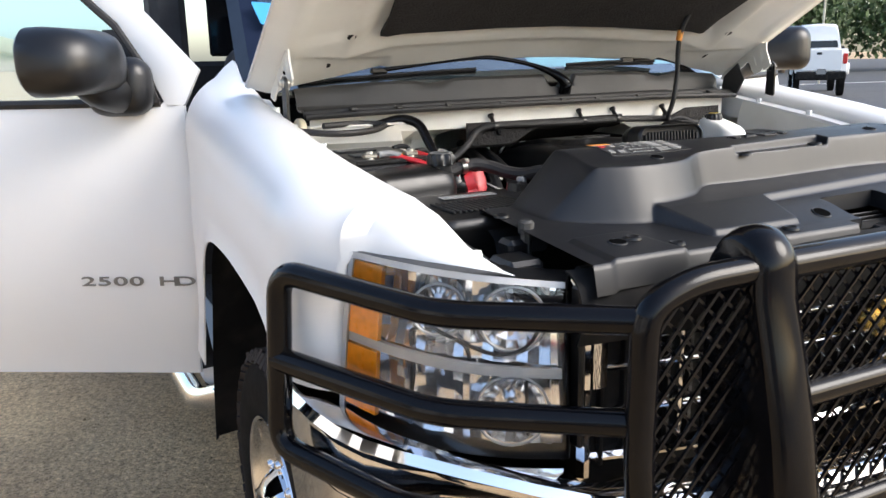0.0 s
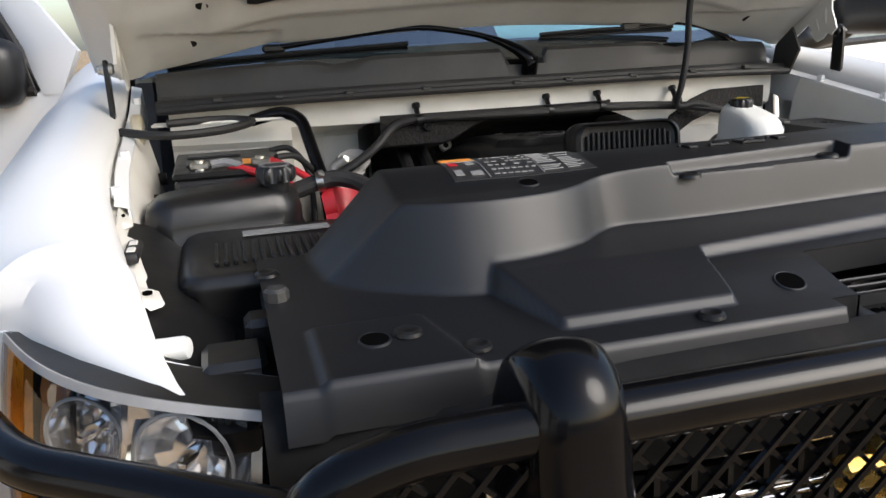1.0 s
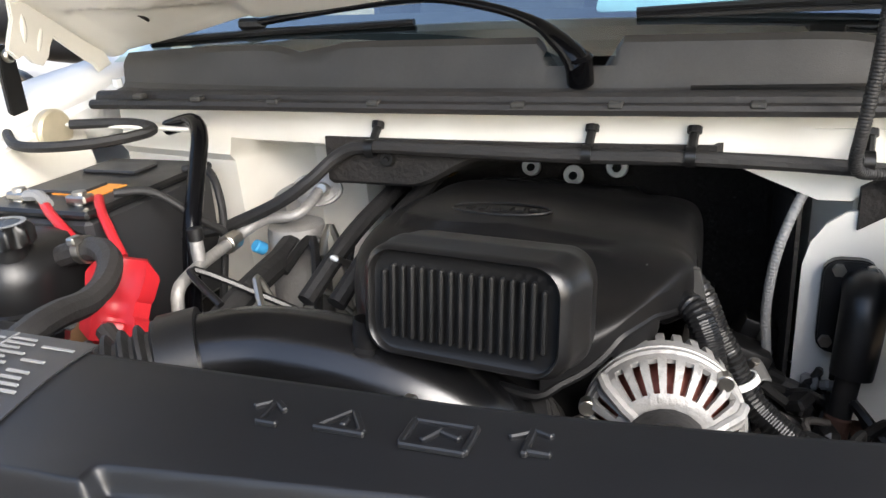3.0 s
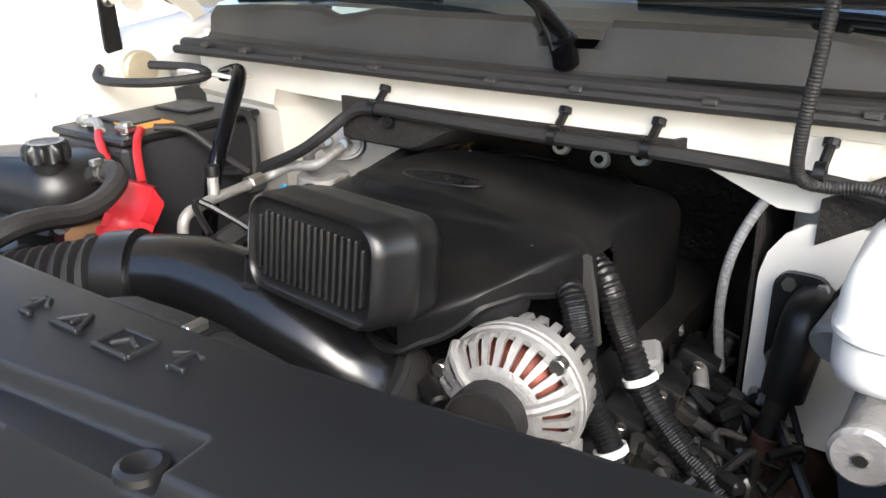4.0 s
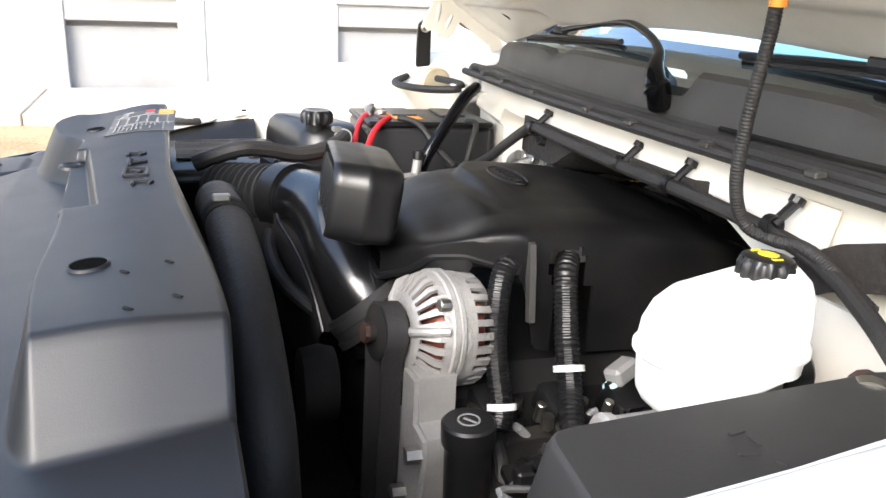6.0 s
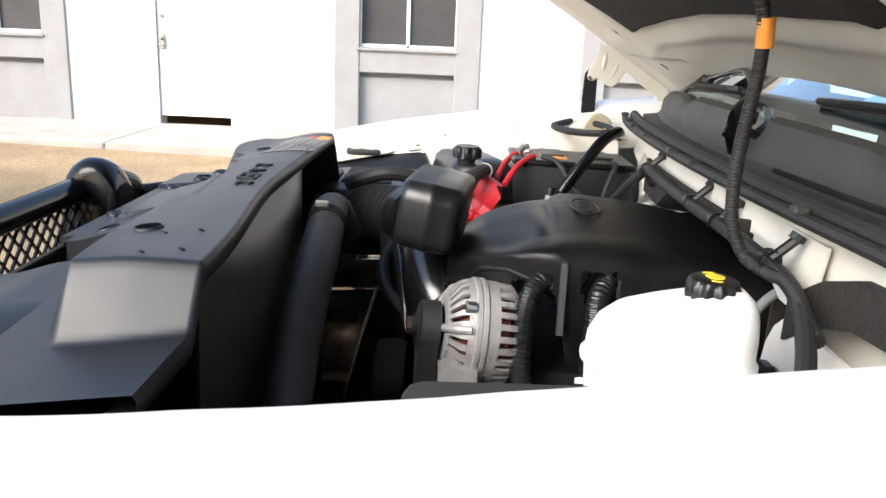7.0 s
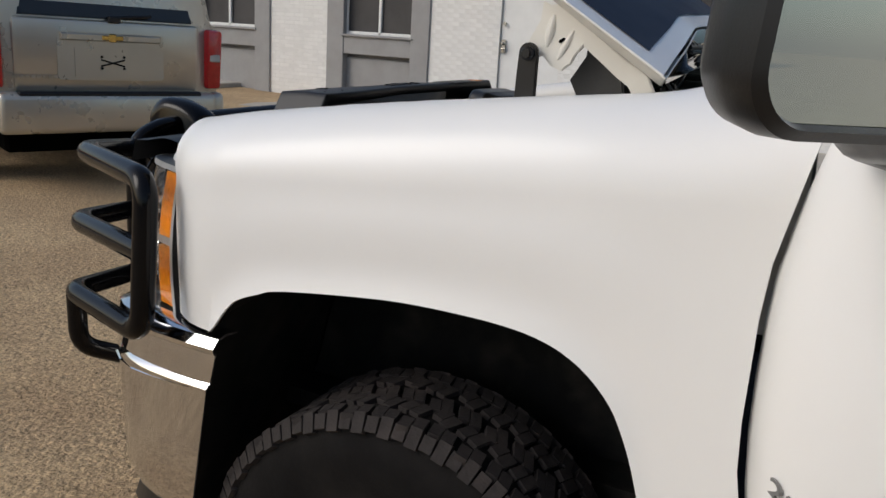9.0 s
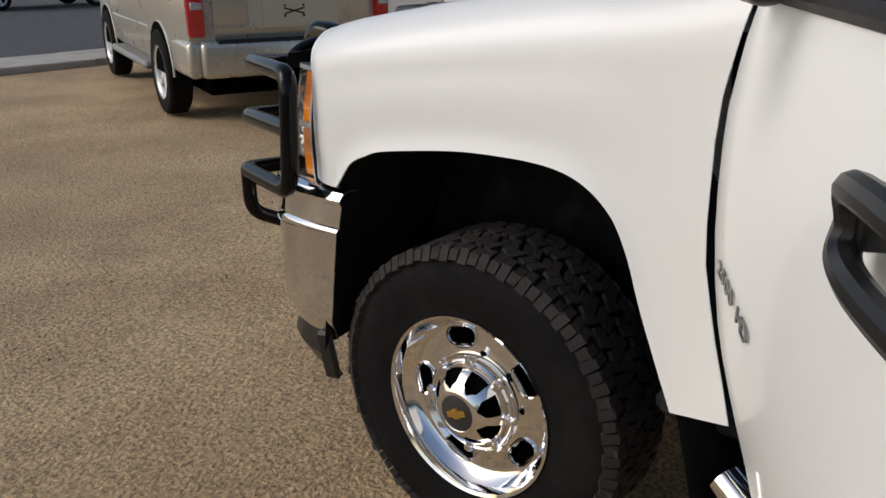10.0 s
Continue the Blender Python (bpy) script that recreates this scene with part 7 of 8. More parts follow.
loom("ground_strap", [(0.355, 0.262, 1.262), (0.335, 0.225, 1.24), (0.315, 0.205, 1.18), (0.308, 0.21, 1.10), (0.315, 0.22, 1.02)], 0.0065, M_GREYP, 60, "braided grey ground strap")
bm = B()
cyl(bm, (0.356, 0.266, 1.263), (0.352, 0.24, 1.268), 0.010, 8)
part("strap_bolt", bm, M_STEEL, TRUCK)
# strut rod across the battery
RD = part("brace_rod", tube(B(), fillet([(-0.56, 0.20, 1.322), (-0.50, 0.185, 1.338), (-0.465, 0.15, 1.325), (-0.44, 0.06, 1.20), (-0.435, 0.03, 1.08)], 0.03), 0.0125, 12), M_GUARD, TRUCK, "black bent brace rod")
bm = B()
box(bm, (-0.62, 0.195, 1.325), (0.26, 0.035, 0.006), 0.002, R(0, 0, -4))
part("brace_plate", bm, M_WHITE_IN, RD)
bm = B()
tube(bm, spline([(-0.80, 0.12, 1.325), (-0.72, 0.07, 1.318), (-0.62, 0.10, 1.318), (-0.56, 0.16, 1.325), (-0.62, 0.19, 1.33), (-0.72, 0.17, 1.33)], 8), 0.008, 8)
part("cowl_drain_hose", bm, M_RUBBER, TRUCK)

# ---- engine ----
ENG = part("engine_block", box(B(), (0.03, 0.15, 0.9), (0.42, 0.62, 0.34), 0.03), M_DARK, TRUCK, "oily dark engine block")


def engine_cover():
    """Moulded shell: sections across the engine, from the nose under the intake box to the rounded rear."""
    top = [(-0.165, 1.190), (-0.13, 1.218), (-0.10, 1.234), (-0.05, 1.249), (0.0, 1.256), (0.05, 1.257), (0.15, 1.250), (0.25, 1.232), (0.32, 1.211), (0.38, 1.185), (0.42, 1.150), (0.435, 1.12)]
    left = [(-0.165, -0.03), (-0.13, -0.085), (-0.10, -0.110), (-0.05, -0.135), (0.0, -0.150), (0.1, -0.158), (0.25, -0.16), (0.34, -0.15), (0.40, -0.12), (0.435, -0.08)]
    right = [(-0.165, 0.105), (-0.13, 0.160), (-0.10, 0.186), (-0.05, 0.216), (0.0, 0.232), (0.05, 0.230), (0.25, 0.226), (0.32, 0.212), (0.38, 0.185), (0.42, 0.14), (0.435, 0.10)]
    low_r = [(-0.165, 1.160), (-0.14, 1.178), (-0.115, 1.206), (-0.08, 1.212), (-0.045, 1.205), (-0.02, 1.195), (-0.006, 1.15), (0.004, 1.095), (0.05, 1.085), (0.3, 1.075), (0.435, 1.06)]
    low_l = [(-0.165, 1.165), (-0.10, 1.175), (0.0, 1.165), (0.15, 1.15), (0.435, 1.09)]
    sm = lambda t, n=6: [(v.x, v.y) for v in spline([Vector((a, b, 0)) for a, b in t], n)]
    top, left, right = sm(top), sm(left), sm(right)
    ys = [-0.165 + 0.006 * i for i in range(101)]
    us = [i / 72 for i in range(73)]
    bm = B()
    rows = []
    for y in ys:
        zt, xl, xr, lr, ll = interp(y, top), interp(y, left), interp(y, right), interp(y, low_r), interp(y, low_l)
        row = []
        for u in us:
            a = math.pi * u
            c, s_ = -math.cos(a), math.sin(a)
            xc = 0.03
            n = 0.20 if c > 0 else 0.30
            lo = min(lr if c > 0 else ll, zt - 0.012)
            x = xc + (xr - xc if c > 0 else xc - xl) * math.copysign(abs(c) ** n, c)
            z = lo + (zt - lo) * abs(s_) ** n
            # raised panel on top, with a stepped front and sloping flanks
            rim = min((y + 0.012 + 0.30 * max(0, x - 0.03) - 0.5 * max(0, -0.06 - x)) / 0.008, (0.122 - abs(x - 0.015)) / 0.008, (0.34 - y) / 0.02)
            z += 0.012 * S(rim) * S((z - lo) / max(zt - lo, 1e-4) * 4 - 3)
            # hollow in the nose over the alternator
            z -= 0.010 * math.exp(-((y + 0.085) / 0.035) ** 2 - ((x - 0.14) / 0.05) ** 2) * (1 if c > 0 and s_ > 0.15 else 0)
            row.append((x, y, z))
        rows.append(row)
    V = [[bm.verts.new(q) for q in row] for row in rows]
    for A, C in zip(V, V[1:]):
        for k in range(len(us) - 1):
            m_ = (A[k].co + C[k + 1].co) / 2
            f = (1.215 - m_.z) / 0.126
            if m_.x > 0.20 and -0.08 < f < 1.0 and 0.016 + 0.014 * f < m_.y < 0.066 + 0.021 * f:
                continue                     # the cable slot goes through
            bm.faces.new((A[k], A[k + 1], C[k + 1], C[k]))
    thicken(bm, 0.004)
    c = part("engine_cover", bm, M_ENGCOVER, TRUCK, "moulded black plastic engine cover", 50)
    # moulded oval with worn raised marks
    bm = B()
    tube(bm, [(0.012 + 0.058 * math.cos(a), 0.045 + 0.021 * math.sin(a), 1.2695) for a in (2 * math.pi * k / 40 for k in range(40))], 0.0018, 6, True)
    part("moulded_ring", bm, M_ENGCOVER, c)
    for i in range(6):
        bm = B()
        box(bm, (-0.025 + 0.0148 * i, 0.045, 1.2697), (0.010, 0.018 - 0.003 * abs(i - 2.5), 0.003), 0.001, R(0, 0, 10 * (i % 3 - 1)))
        part("moulded_mark", bm, M_ENGCOVER, c)
    # rear boss strap and front lip
    part("rear_strap", tube(B(), spline([(-0.105, 0.335, 1.203), (-0.095, 0.325, 1.221), (-0.04, 0.335, 1.222), (0.01, 0.36, 1.213), (0.022, 0.385, 1.196)], 6), 0.005, 8), M_ENGCOVER, c)
    lip = [(interp(y, right) - 0.004, y, interp(y, low_r) - 0.002) for y in [-0.165 + 0.012 * i for i in range(13)]]
    part("front_lip", tube(B(), spline([(-0.02, -0.166, 1.166), (0.06, -0.168, 1.166)] + lip, 3), 0.0055, 8), M_ENGCOVER, c)
    # driver-side guide fin; lighter grey than the cover paints its lit front
    bm = B()
    prism(bm, [(0.188, 1.246), (0.230, 1.235), (0.2385, 1.195), (0.247, 1.140), (0.237, 1.138), (0.230, 1.175), (0.2215, 1.203), (0.209, 1.226), (0.197, 1.237)], 0.009, Matrix(((1, 0, 0, 0.004), (0, 0, 1, -0.014), (0, 1, 0, 0), (0, 0, 0, 1))), 0.001)
    part("fin", bm, M_COWL, c, "guide fin, its lit front given as lighter grey")
    for i in range(4):
        bm = B()
        box(bm, (0.186 + 0.005 * i, -0.030, 1.2465 - 0.0085 * i), (0.006, 0.030, 0.0035), 0.001, R(0, 35, 0))
        part("louvre", bm, M_COWL, c)
    return c


engine_cover()


def resonator():
    m = Matrix.Translation((0.058, -0.190, 1.262)) @ R(-8, 0, -7)
    bm = B()
    rows = []
    for y, k in ((-0.033, 0.84), (-0.034, 0.87), (-0.040, 0.885), (-0.041, 0.90), (-0.038, 0.95), (-0.030, 0.985), (-0.004, 1.0), (-0.001, 1.025), (0.008, 1.025), (0.011, 1.0), (0.030, 0.985), (0.042, 0.94), (0.047, 0.84)):
        rows.append([m @ Vector((x * k, y, z * k ** 0.7)) for x, z in rrect(0.196, 0.100, 0.027, 8)])
    V = sheet(bm, rows, True)
    bm.faces.new(V[0])
    bm.faces.new(V[-1])
    r = part("intake_resonator", bm, M_BLACK, TRUCK, "ribbed black plastic intake box", 50)
    for i in range(17):
        x = -0.0736 + 0.0092 * i
        bm = B()
        box(bm, m @ Vector((x, -0.036, 0.0)), (0.0046, 0.008, 0.066 if 0 < i < 16 else 0.054), 0.0016, m.to_3x3().to_4x4())
        part("rib", bm, M_BLACK, r)
    # neck down to the intake pipe
    part("neck", lathe(B(), [(0.016, 0.0), (0.016, 0.022), (0.019, 0.024), (0.019, 0.032), (0.015, 0.035), (0.015, 0.06)], axis_pose((-0.052, -0.208, 1.178), (0.12, 0.15, 1)), 18), M_BLACK, r)
    return r


resonator()
part("intake_bellows", tube(B(), [(-0.35, -0.335, 1.158), (-0.285, -0.28, 1.170), (-0.235, -0.238, 1.178)], 0.056, 22, ridges=10, depth=0.16), M_RUBBER, TRUCK, "ribbed black intake bellows")
part("bellows_collar", tube(B(), [(-0.243, -0.246, 1.177), (-0.212, -0.226, 1.181)], 0.0595, 24), M_BLACK, TRUCK, "smooth collar round the intake bellows")
PIPE = part("intake_pipe", tube(B(), spline([(-0.225, -0.232, 1.180), (-0.16, -0.203, 1.182), (-0.08, -0.190, 1.172), (-0.01, -0.184, 1.150), (0.04, -0.172, 1.118), (0.062, -0.155, 1.085), (0.068, -0.14, 1.06)], 8), lambda f: 0.052 + 0.010 * f, 26), M_PIPE, TRUCK, "smooth glossy black intake pipe")
# dark shroud with a wavy lip below the pipe
lip = spline([(-0.235, -0.292, 1.150), (-0.20, -0.272, 1.166), (-0.185, -0.262, 1.178), (-0.165, -0.262, 1.160), (-0.10, -0.250, 1.142), (-0.04, -0.240, 1.120), (0.0, -0.232, 1.090), (0.03, -0.225, 1.05)], 5)
bm = B()
sheet(bm, [[(q.x, q.y + dy, q.z + dz) for q in lip] for dy, dz in ((0.03, -0.004), (0.0, 0.0), (-0.006, -0.008), (-0.004, -0.06), (0.0, -0.16))])
thicken(bm, 0.003)
part("pipe_shroud", bm, M_DARK, PIPE, "dark shroud under the intake pipe", 50)
part("shroud_lip", tube(B(), lip, 0.003, 6), M_PIPE, PIPE)
# ring joint at the throttle end
for k in range(4):
    q = spline([(0.052, -0.168, 1.112), (0.066, -0.150, 1.080)], 4)[k]
    part("joint_ring", tube(B(), [q, q + Vector((0.004, 0.006, -0.008))], 0.0685 + 0.002 * (k % 2), 26), M_RUBBER, PIPE)
THR = part("throttle_body", lathe(B(), [(0.0, 0.0), (0.05, 0.0), (0.056, 0.01), (0.056, 0.06), (0.05, 0.065), (0, 0.065)], axis_pose((0.075, -0.125, 1.06), (0.35, 0.9, -0.2)), 26), M_DARK, TRUCK, "dark throttle body behind the pipe")
part("port_stub", cyl(B(), (0.135, -0.155, 1.128), (0.165, -0.178, 1.122), 0.012, 14, 0.003), M_GRIME, THR)
loom("vapour_hose", [(-0.36, -0.20, 1.19), (-0.20, -0.27, 1.13), (-0.05, -0.27, 1.10), (0.02, -0.2, 1.05)], 0.011)


def alternator():
    m = axis_pose((0.212, -0.118, 1.124), (0.13, -0.98, 0.08))
    prof = [(0.03, -0.056), (0.045, -0.055), (0.050, -0.0535), (0.0665, -0.043), (0.0705, -0.038), (0.0715, -0.018), (0.072, -0.003), (0.0748, -0.001), (0.0748, 0.0035), (0.0728, 0.0045), (0.0728, 0.0065), (0.0745, 0.0075), (0.0745, 0.013), (0.072, 0.015), (0.0705, 0.024), (0.0685, 0.029), (0.0665, 0.033), (0.047, 0.046), (0.044, 0.048), (0.036, 0.050), (0.030, 0.050)]
    bm = B()
    seg = 108
    V = [[bm.verts.new(m @ Vector((r * math.cos(2 * math.pi * k / seg), r * math.sin(2 * math.pi * k / seg), z))) for k in range(seg)] for r, z in prof]
    for a in range(len(prof) - 1):
        for k in range(seg):
            if a in (2, 3, 14, 15, 16) and k % 4 in (1, 2):
                continue
            if a == 4 and k % 4 in (1, 2):
                continue
            bm.faces.new((V[a][k], V[a][(k + 1) % seg], V[a + 1][(k + 1) % seg], V[a + 1][k]))
    thicken(bm, 0.005)
    A_ = part("alternator", bm, M_ALU, TRUCK, "cast aluminium alternator with rows of cooling slots", 40)
    bm = B()
    lathe(bm, [(0.02, -0.045), (0.044, -0.044), (0.058, -0.034), (0.062, -0.01), (0.062, 0.01), (0.056, 0.024), (0.04, 0.034), (0.02, 0.036)], m, 48)
    part("winding", bm, M_COPPER, A_, "reddish copper winding behind the slots")
    for a0 in (20, 140, 260):
        bm = B()
        tube(bm, [m @ R(0, 0, a0) @ Vector(q) for q in ((0.032, 0, 0.052), (0.046, 0, 0.049), (0.067, 0, 0.035), (0.073, 0, 0.02))], 0.0055, 8)
        part("casting_web", bm, M_ALU, A_)
        bm = B()
        cyl(bm, m @ R(0, 0, a0 + 25) @ Vector((0.072, 0, 0.016)), m @ R(0, 0, a0 + 25) @ Vector((0.072, 0, 0.03)), 0.008, 10, 0.001)
        part("bolt", bm, M_STEEL, A_)
    bm = B()
    lathe(bm, [(0, 0.092), (0.012, 0.092), (0.012, 0.084), (0.03, 0.084), (0.034, 0.082), (0.031, 0.078), (0.034, 0.074), (0.031, 0.07), (0.034, 0.066), (0.031, 0.062), (0.034, 0.058), (0.03, 0.055), (0, 0.055)], m, 30)
    p = part("pulley", bm, M_DARK, A_, "black ribbed pulley")
    bm = B()
    cyl(bm, m @ Vector((0, 0, 0.086)), m @ Vector((0, 0, 0.098)), 0.012, 6)
    part("pulley_nut", bm, M_BROWNWOOL, p, "rusty pulley nut")
    # bracket
    bm = B()
    prism(bm, [(-0.022, 0.10), (0.024, 0.10), (0.026, 0.045), (0.058, 0.04), (0.062, 0.012), (0.05, -0.03), (0.042, -0.16), (-0.03, -0.16), (-0.038, -0.03), (-0.058, 0.0), (-0.058, 0.022), (-0.024, 0.04)], 0.05, Matrix.Translation((0.262, -0.118, 0.998)) @ R(0, 0, 4) @ R(90, 0, 0), 0.005)
    br = part("bracket", bm, M_ALU, A_, "cast aluminium bracket")
    for x, y, z in ((0.222, -0.172, 1.018), (0.312, -0.168, 1.015), (0.27, -0.17, 0.94)):
        bm = B()
        cyl(bm, (x, y + 0.005, z), (x, y - 0.014, z), 0.01, 6)
        part("bolt", bm, M_STEEL, br)
    # belt
    bm = B()
    q = [m @ Vector((0.037 * math.cos(radians(a)), 0.037 * math.sin(radians(a)), 0.068)) for a in range(-40, 221, 20)]
    rows = []
    path = [Vector((0.183, -0.188, 0.80))] + q[::-1] + [Vector((0.258, -0.188, 0.80))]
    d = m.to_3x3() @ Vector((0, 0, 0.013))
    sheet(bm, [[p_ - d, p_ + d] for p_ in path])
    thicken(bm, 0.004)
    part("drive_belt", bm, M_RUBBER, A_, "black ribbed drive belt")


alternator()
bm = B()
lathe(bm, [(0, 0.03), (0.02, 0.03), (0.05, 0.026), (0.055, 0.0), (0.05, -0.02)], axis_pose((0.09, -0.24, 1.0), (0, -1, 0)), 28)
part("idler_pulley", bm, M_DARK, TRUCK)
# corrugated looms at the side of the engine
loom("corrugated_loom", [(0.20, -0.01, 1.185), (0.226, -0.038, 1.207), (0.246, -0.055, 1.180), (0.262, -0.060, 1.115), (0.290, -0.058, 1.055), (0.305, -0.065, 1.03)], 0.0145, M_BLACK, 52, "corrugated black loom beside the alternator")
L2 = loom("corrugated_loom", [(0.205, 0.055, 1.205), (0.232, 0.040, 1.19), (0.250, 0.036, 1.15), (0.267, 0.032, 1.12), (0.292, 0.03, 1.07), (0.337, 0.015, 1.035), (0.396, 0.006, 0.99), (0.43, 0.0, 0.90)], 0.0155, M_BLACK, 62, "thick corrugated black loom")
bm = B()
lathe(bm, [(0.017, -0.004), (0.0195, -0.004), (0.0195, 0.004), (0.017, 0.004)], axis_pose((0.282, 0.031, 1.09), (0.45, -0.05, -0.9)), 18, True)
part("loom_tie", bm, M_TANK, L2, "white cable tie")
bm = B()
lathe(bm, [(0.0155, -0.004), (0.018, -0.004), (0.018, 0.004), (0.0155, 0.004)], axis_pose((0.291, -0.058, 1.052), (0.45, -0.05, -0.9)), 18, True)
part("hose_tie", bm, M_TANK, L2, "white cable tie")
# oil filler
m = axis_pose((0.341, -0.114, 0.943), (0.02, -0.05, 1))
OF = part("oil_filler", lathe(B(), [(0, 0.0), (0.027, 0.0), (0.027, 0.10), (0.031, 0.102), (0.031, 0.125), (0.028, 0.128), (0, 0.128)], m, 28), M_BLACK, TRUCK, "black oil filler cap with white mark")
bm = B()
lathe(bm, [(0.011, 0.1285), (0.013, 0.1285), (0.013, 0.1295), (0.011, 0.1295)], m, 20, True)
box(bm, m @ Vector((0.002, 0, 0.129)), (0.016, 0.003, 0.001), 0, R(0, 0, 40))
part("cap_mark", bm, M_LABELW, OF)
# rocker cover, coils and plugs on the driver side
bm = B()
box(bm, (0.325, 0.10, 0.955), (0.12, 0.46, 0.06), 0.018, R(0, 28, 0), 3)
RC = part("rocker_cover", bm, M_GRIME, TRUCK, "grimy dark rocker cover", 50)
part("cover_flange", box(B(), (0.372, 0.10, 0.938), (0.016, 0.48, 0.014), 0.004, R(0, 28, 0), 2), M_GRIME, RC)
for k in range(4):
    part("cover_bolt", cyl(B(), (0.372, -0.08 + 0.12 * k, 0.938), (0.380, -0.08 + 0.12 * k, 0.952), 0.008, 6), M_STEEL, RC)
part("manifold", tube(B(), spline([(0.405, -0.16, 0.90), (0.41, 0.0, 0.905), (0.41, 0.16, 0.905), (0.40, 0.30, 0.89)], 6), lambda f: 0.034 + 0.005 * math.sin(25 * f), 16), M_BROWNWOOL, ENG, "rust-brown exhaust manifold")
bm = B()
box(bm, (0.258, 0.122, 1.065), (0.028, 0.045, 0.026), 0.005, R(15, -15, 20))
part("wiring_plug", bm, M_GREYP, TRUCK, "pale grey wiring plug")
bm = B()
box(bm, (0.266, 0.108, 1.048), (0.02, 0.024, 0.018), 0.003, R(15, -15, 20))
part("wiring_plug", bm, M_CYAN, TRUCK, "pale blue wiring plug")
rng = random.Random(21)
for i in range(44):
    x, y, z = rng.uniform(0.25, 0.42), rng.uniform(-0.06, 0.28), rng.uniform(0.95, 1.02)
    bm = B()
    tube(bm, spline([(x, y, z), (x + rng.uniform(-0.03, 0.03), y + rng.uniform(-0.05, 0.05), z + rng.uniform(0.0, 0.03)), (x + rng.uniform(-0.03, 0.06), y + rng.uniform(-0.1, 0.1), z - rng.uniform(0.03, 0.08))], 5), rng.uniform(0.003, 0.0075), 7)
    part("engine_wire", bm, (M_RUBBER, M_BLACK, M_BLACK, M_RUBBER, M_DARK, M_BLACK, M_GREYP)[i % 7], ENG)
# ignition modules on their rail, with studs and plugs
for i in range(16):
    x, y, z = rng.uniform(0.25, 0.41), rng.uniform(-0.07, 0.27), rng.uniform(0.985, 1.03)
    bm = box(B(), (x, y, z), (rng.uniform(0.014, 0.03), rng.uniform(0.016, 0.034), rng.uniform(0.012, 0.02)), 0.003, R(rng.uniform(-20, 20), rng.uniform(0, 35), rng.uniform(0, 180)))
    part("wire_connector", bm, M_BLACK if i % 4 else M_GREYP, ENG)
rail = part("coil_rail", box(B(), (0.27, 0.12, 1.0), (0.03, 0.40, 0.012), 0.003, R(0, 25, 6)), M_DARK, ENG, "greasy black coil rail")
for k in range(5):
    y = -0.055 + 0.088 * k
    x = 0.252 + 0.012 * k
    bm = box(B(), (x, y, 1.030), (0.052, 0.050, 0.042), 0.006, R(0, 22, 8), 2)
    mod = part("coil_module", bm, M_BLACK, rail)
    part("coil_plug", box(B(), (x + 0.034, y - 0.008, 1.010), (0.03, 0.022, 0.02), 0.004, R(0, 30, 8)), M_DARK, rail)
    for dy in (-0.03, 0.028):
        part("coil_stud", cyl(B(), (x + 0.004, y + dy, 1.015), (x + 0.012, y + dy, 1.042), 0.0065, 8, 0.001), M_STEEL, rail)
    part("coil_boot", tube(B(), spline([(x + 0.045, y - 0.008, 1.005), (x + 0.075, y - 0.012, 0.99), (x + 0.10, y - 0.02, 0.93)], 5), 0.0085, 8), M_RUBBER, rail)
for x, y, z, m_ in ((0.223, 0.205, 1.04, M_ALU), (0.225, 0.30, 1.035, M_ALU), (0.30, 0.185, 1.03, M_ALU)):
    part("injector_tube", cyl(B(), (x - 0.01, y + 0.02, z + 0.012), (x + 0.012, y - 0.025, z - 0.01), 0.010, 12, 0.002), m_, ENG)
for x, y, z in ((0.272, 0.17, 1.035), (0.298, 0.108, 1.034), (0.264, 0.288, 1.022), (0.293, 0.004, 1.03), (0.225, 0.011, 1.035), (0.247, -0.018, 1.032), (0.36, 0.05, 0.99), (0.345, 0.16, 1.0), (0.385, 0.20, 0.98)):
    part("engine_bolt", cyl(B(), (x, y, z - 0.012), (x + 0.003, y - 0.002, z + 0.006), 0.0085, 6), M_STEEL, ENG)
for k in range(4):
    y = -0.06 + 0.10 * k
    part("exhaust_runner", tube(B(), spline([(0.36, y, 0.95), (0.40, y + 0.005, 0.945), (0.435, y + 0.02, 0.91), (0.45, y + 0.04, 0.84)], 5), 0.021, 12), M_BROWNWOOL, ENG, "rust-brown exhaust runner")
    part("plug_lead", tube(B(), spline([(0.33, y + 0.03, 1.0), (0.36, y + 0.025, 1.012), (0.395, y + 0.03, 0.985), (0.41, y + 0.035, 0.93)], 5), 0.006, 8), M_BLACK, ENG)
    part("spark_plug_boot", cyl(B(), (0.398, y + 0.03, 0.98), (0.418, y + 0.036, 0.915), 0.0115, 12, 0.002), M_DARK, ENG)
for x, y, z, w in ((0.38, 0.10, 0.995, 0.024), (0.30, 0.24, 1.02, 0.03), (0.25, -0.03, 1.0, 0.03)):
    bm = B()
    box(bm, (x, y, z), (w, w * 1.3, w), 0.006, R(10, 20, 30))
    part("engine_fitting", bm, M_BLACK, ENG)
# ---- booster pump, master cylinder and fluid tank ----
def scallop(bm, prof, m, n, amp, seg=84):
    """A turned knob whose outer wall is scalloped n times."""
    rings = []
    top = max(r for r, _ in prof)
    for r, z in prof:
        k_ = amp if r > top * 0.9 else 0.0
        rings.append([m @ Vector(((r + k_ * (math.cos(n * 2 * math.pi * k / seg) - 1)) * math.cos(2 * math.pi * k / seg), (r + k_ * (math.cos(n * 2 * math.pi * k / seg) - 1)) * math.sin(2 * math.pi * k / seg), z)) for k in range(seg)])
    V = sheet(bm, rings, True)
    bm.faces.new(V[0])
    return bm


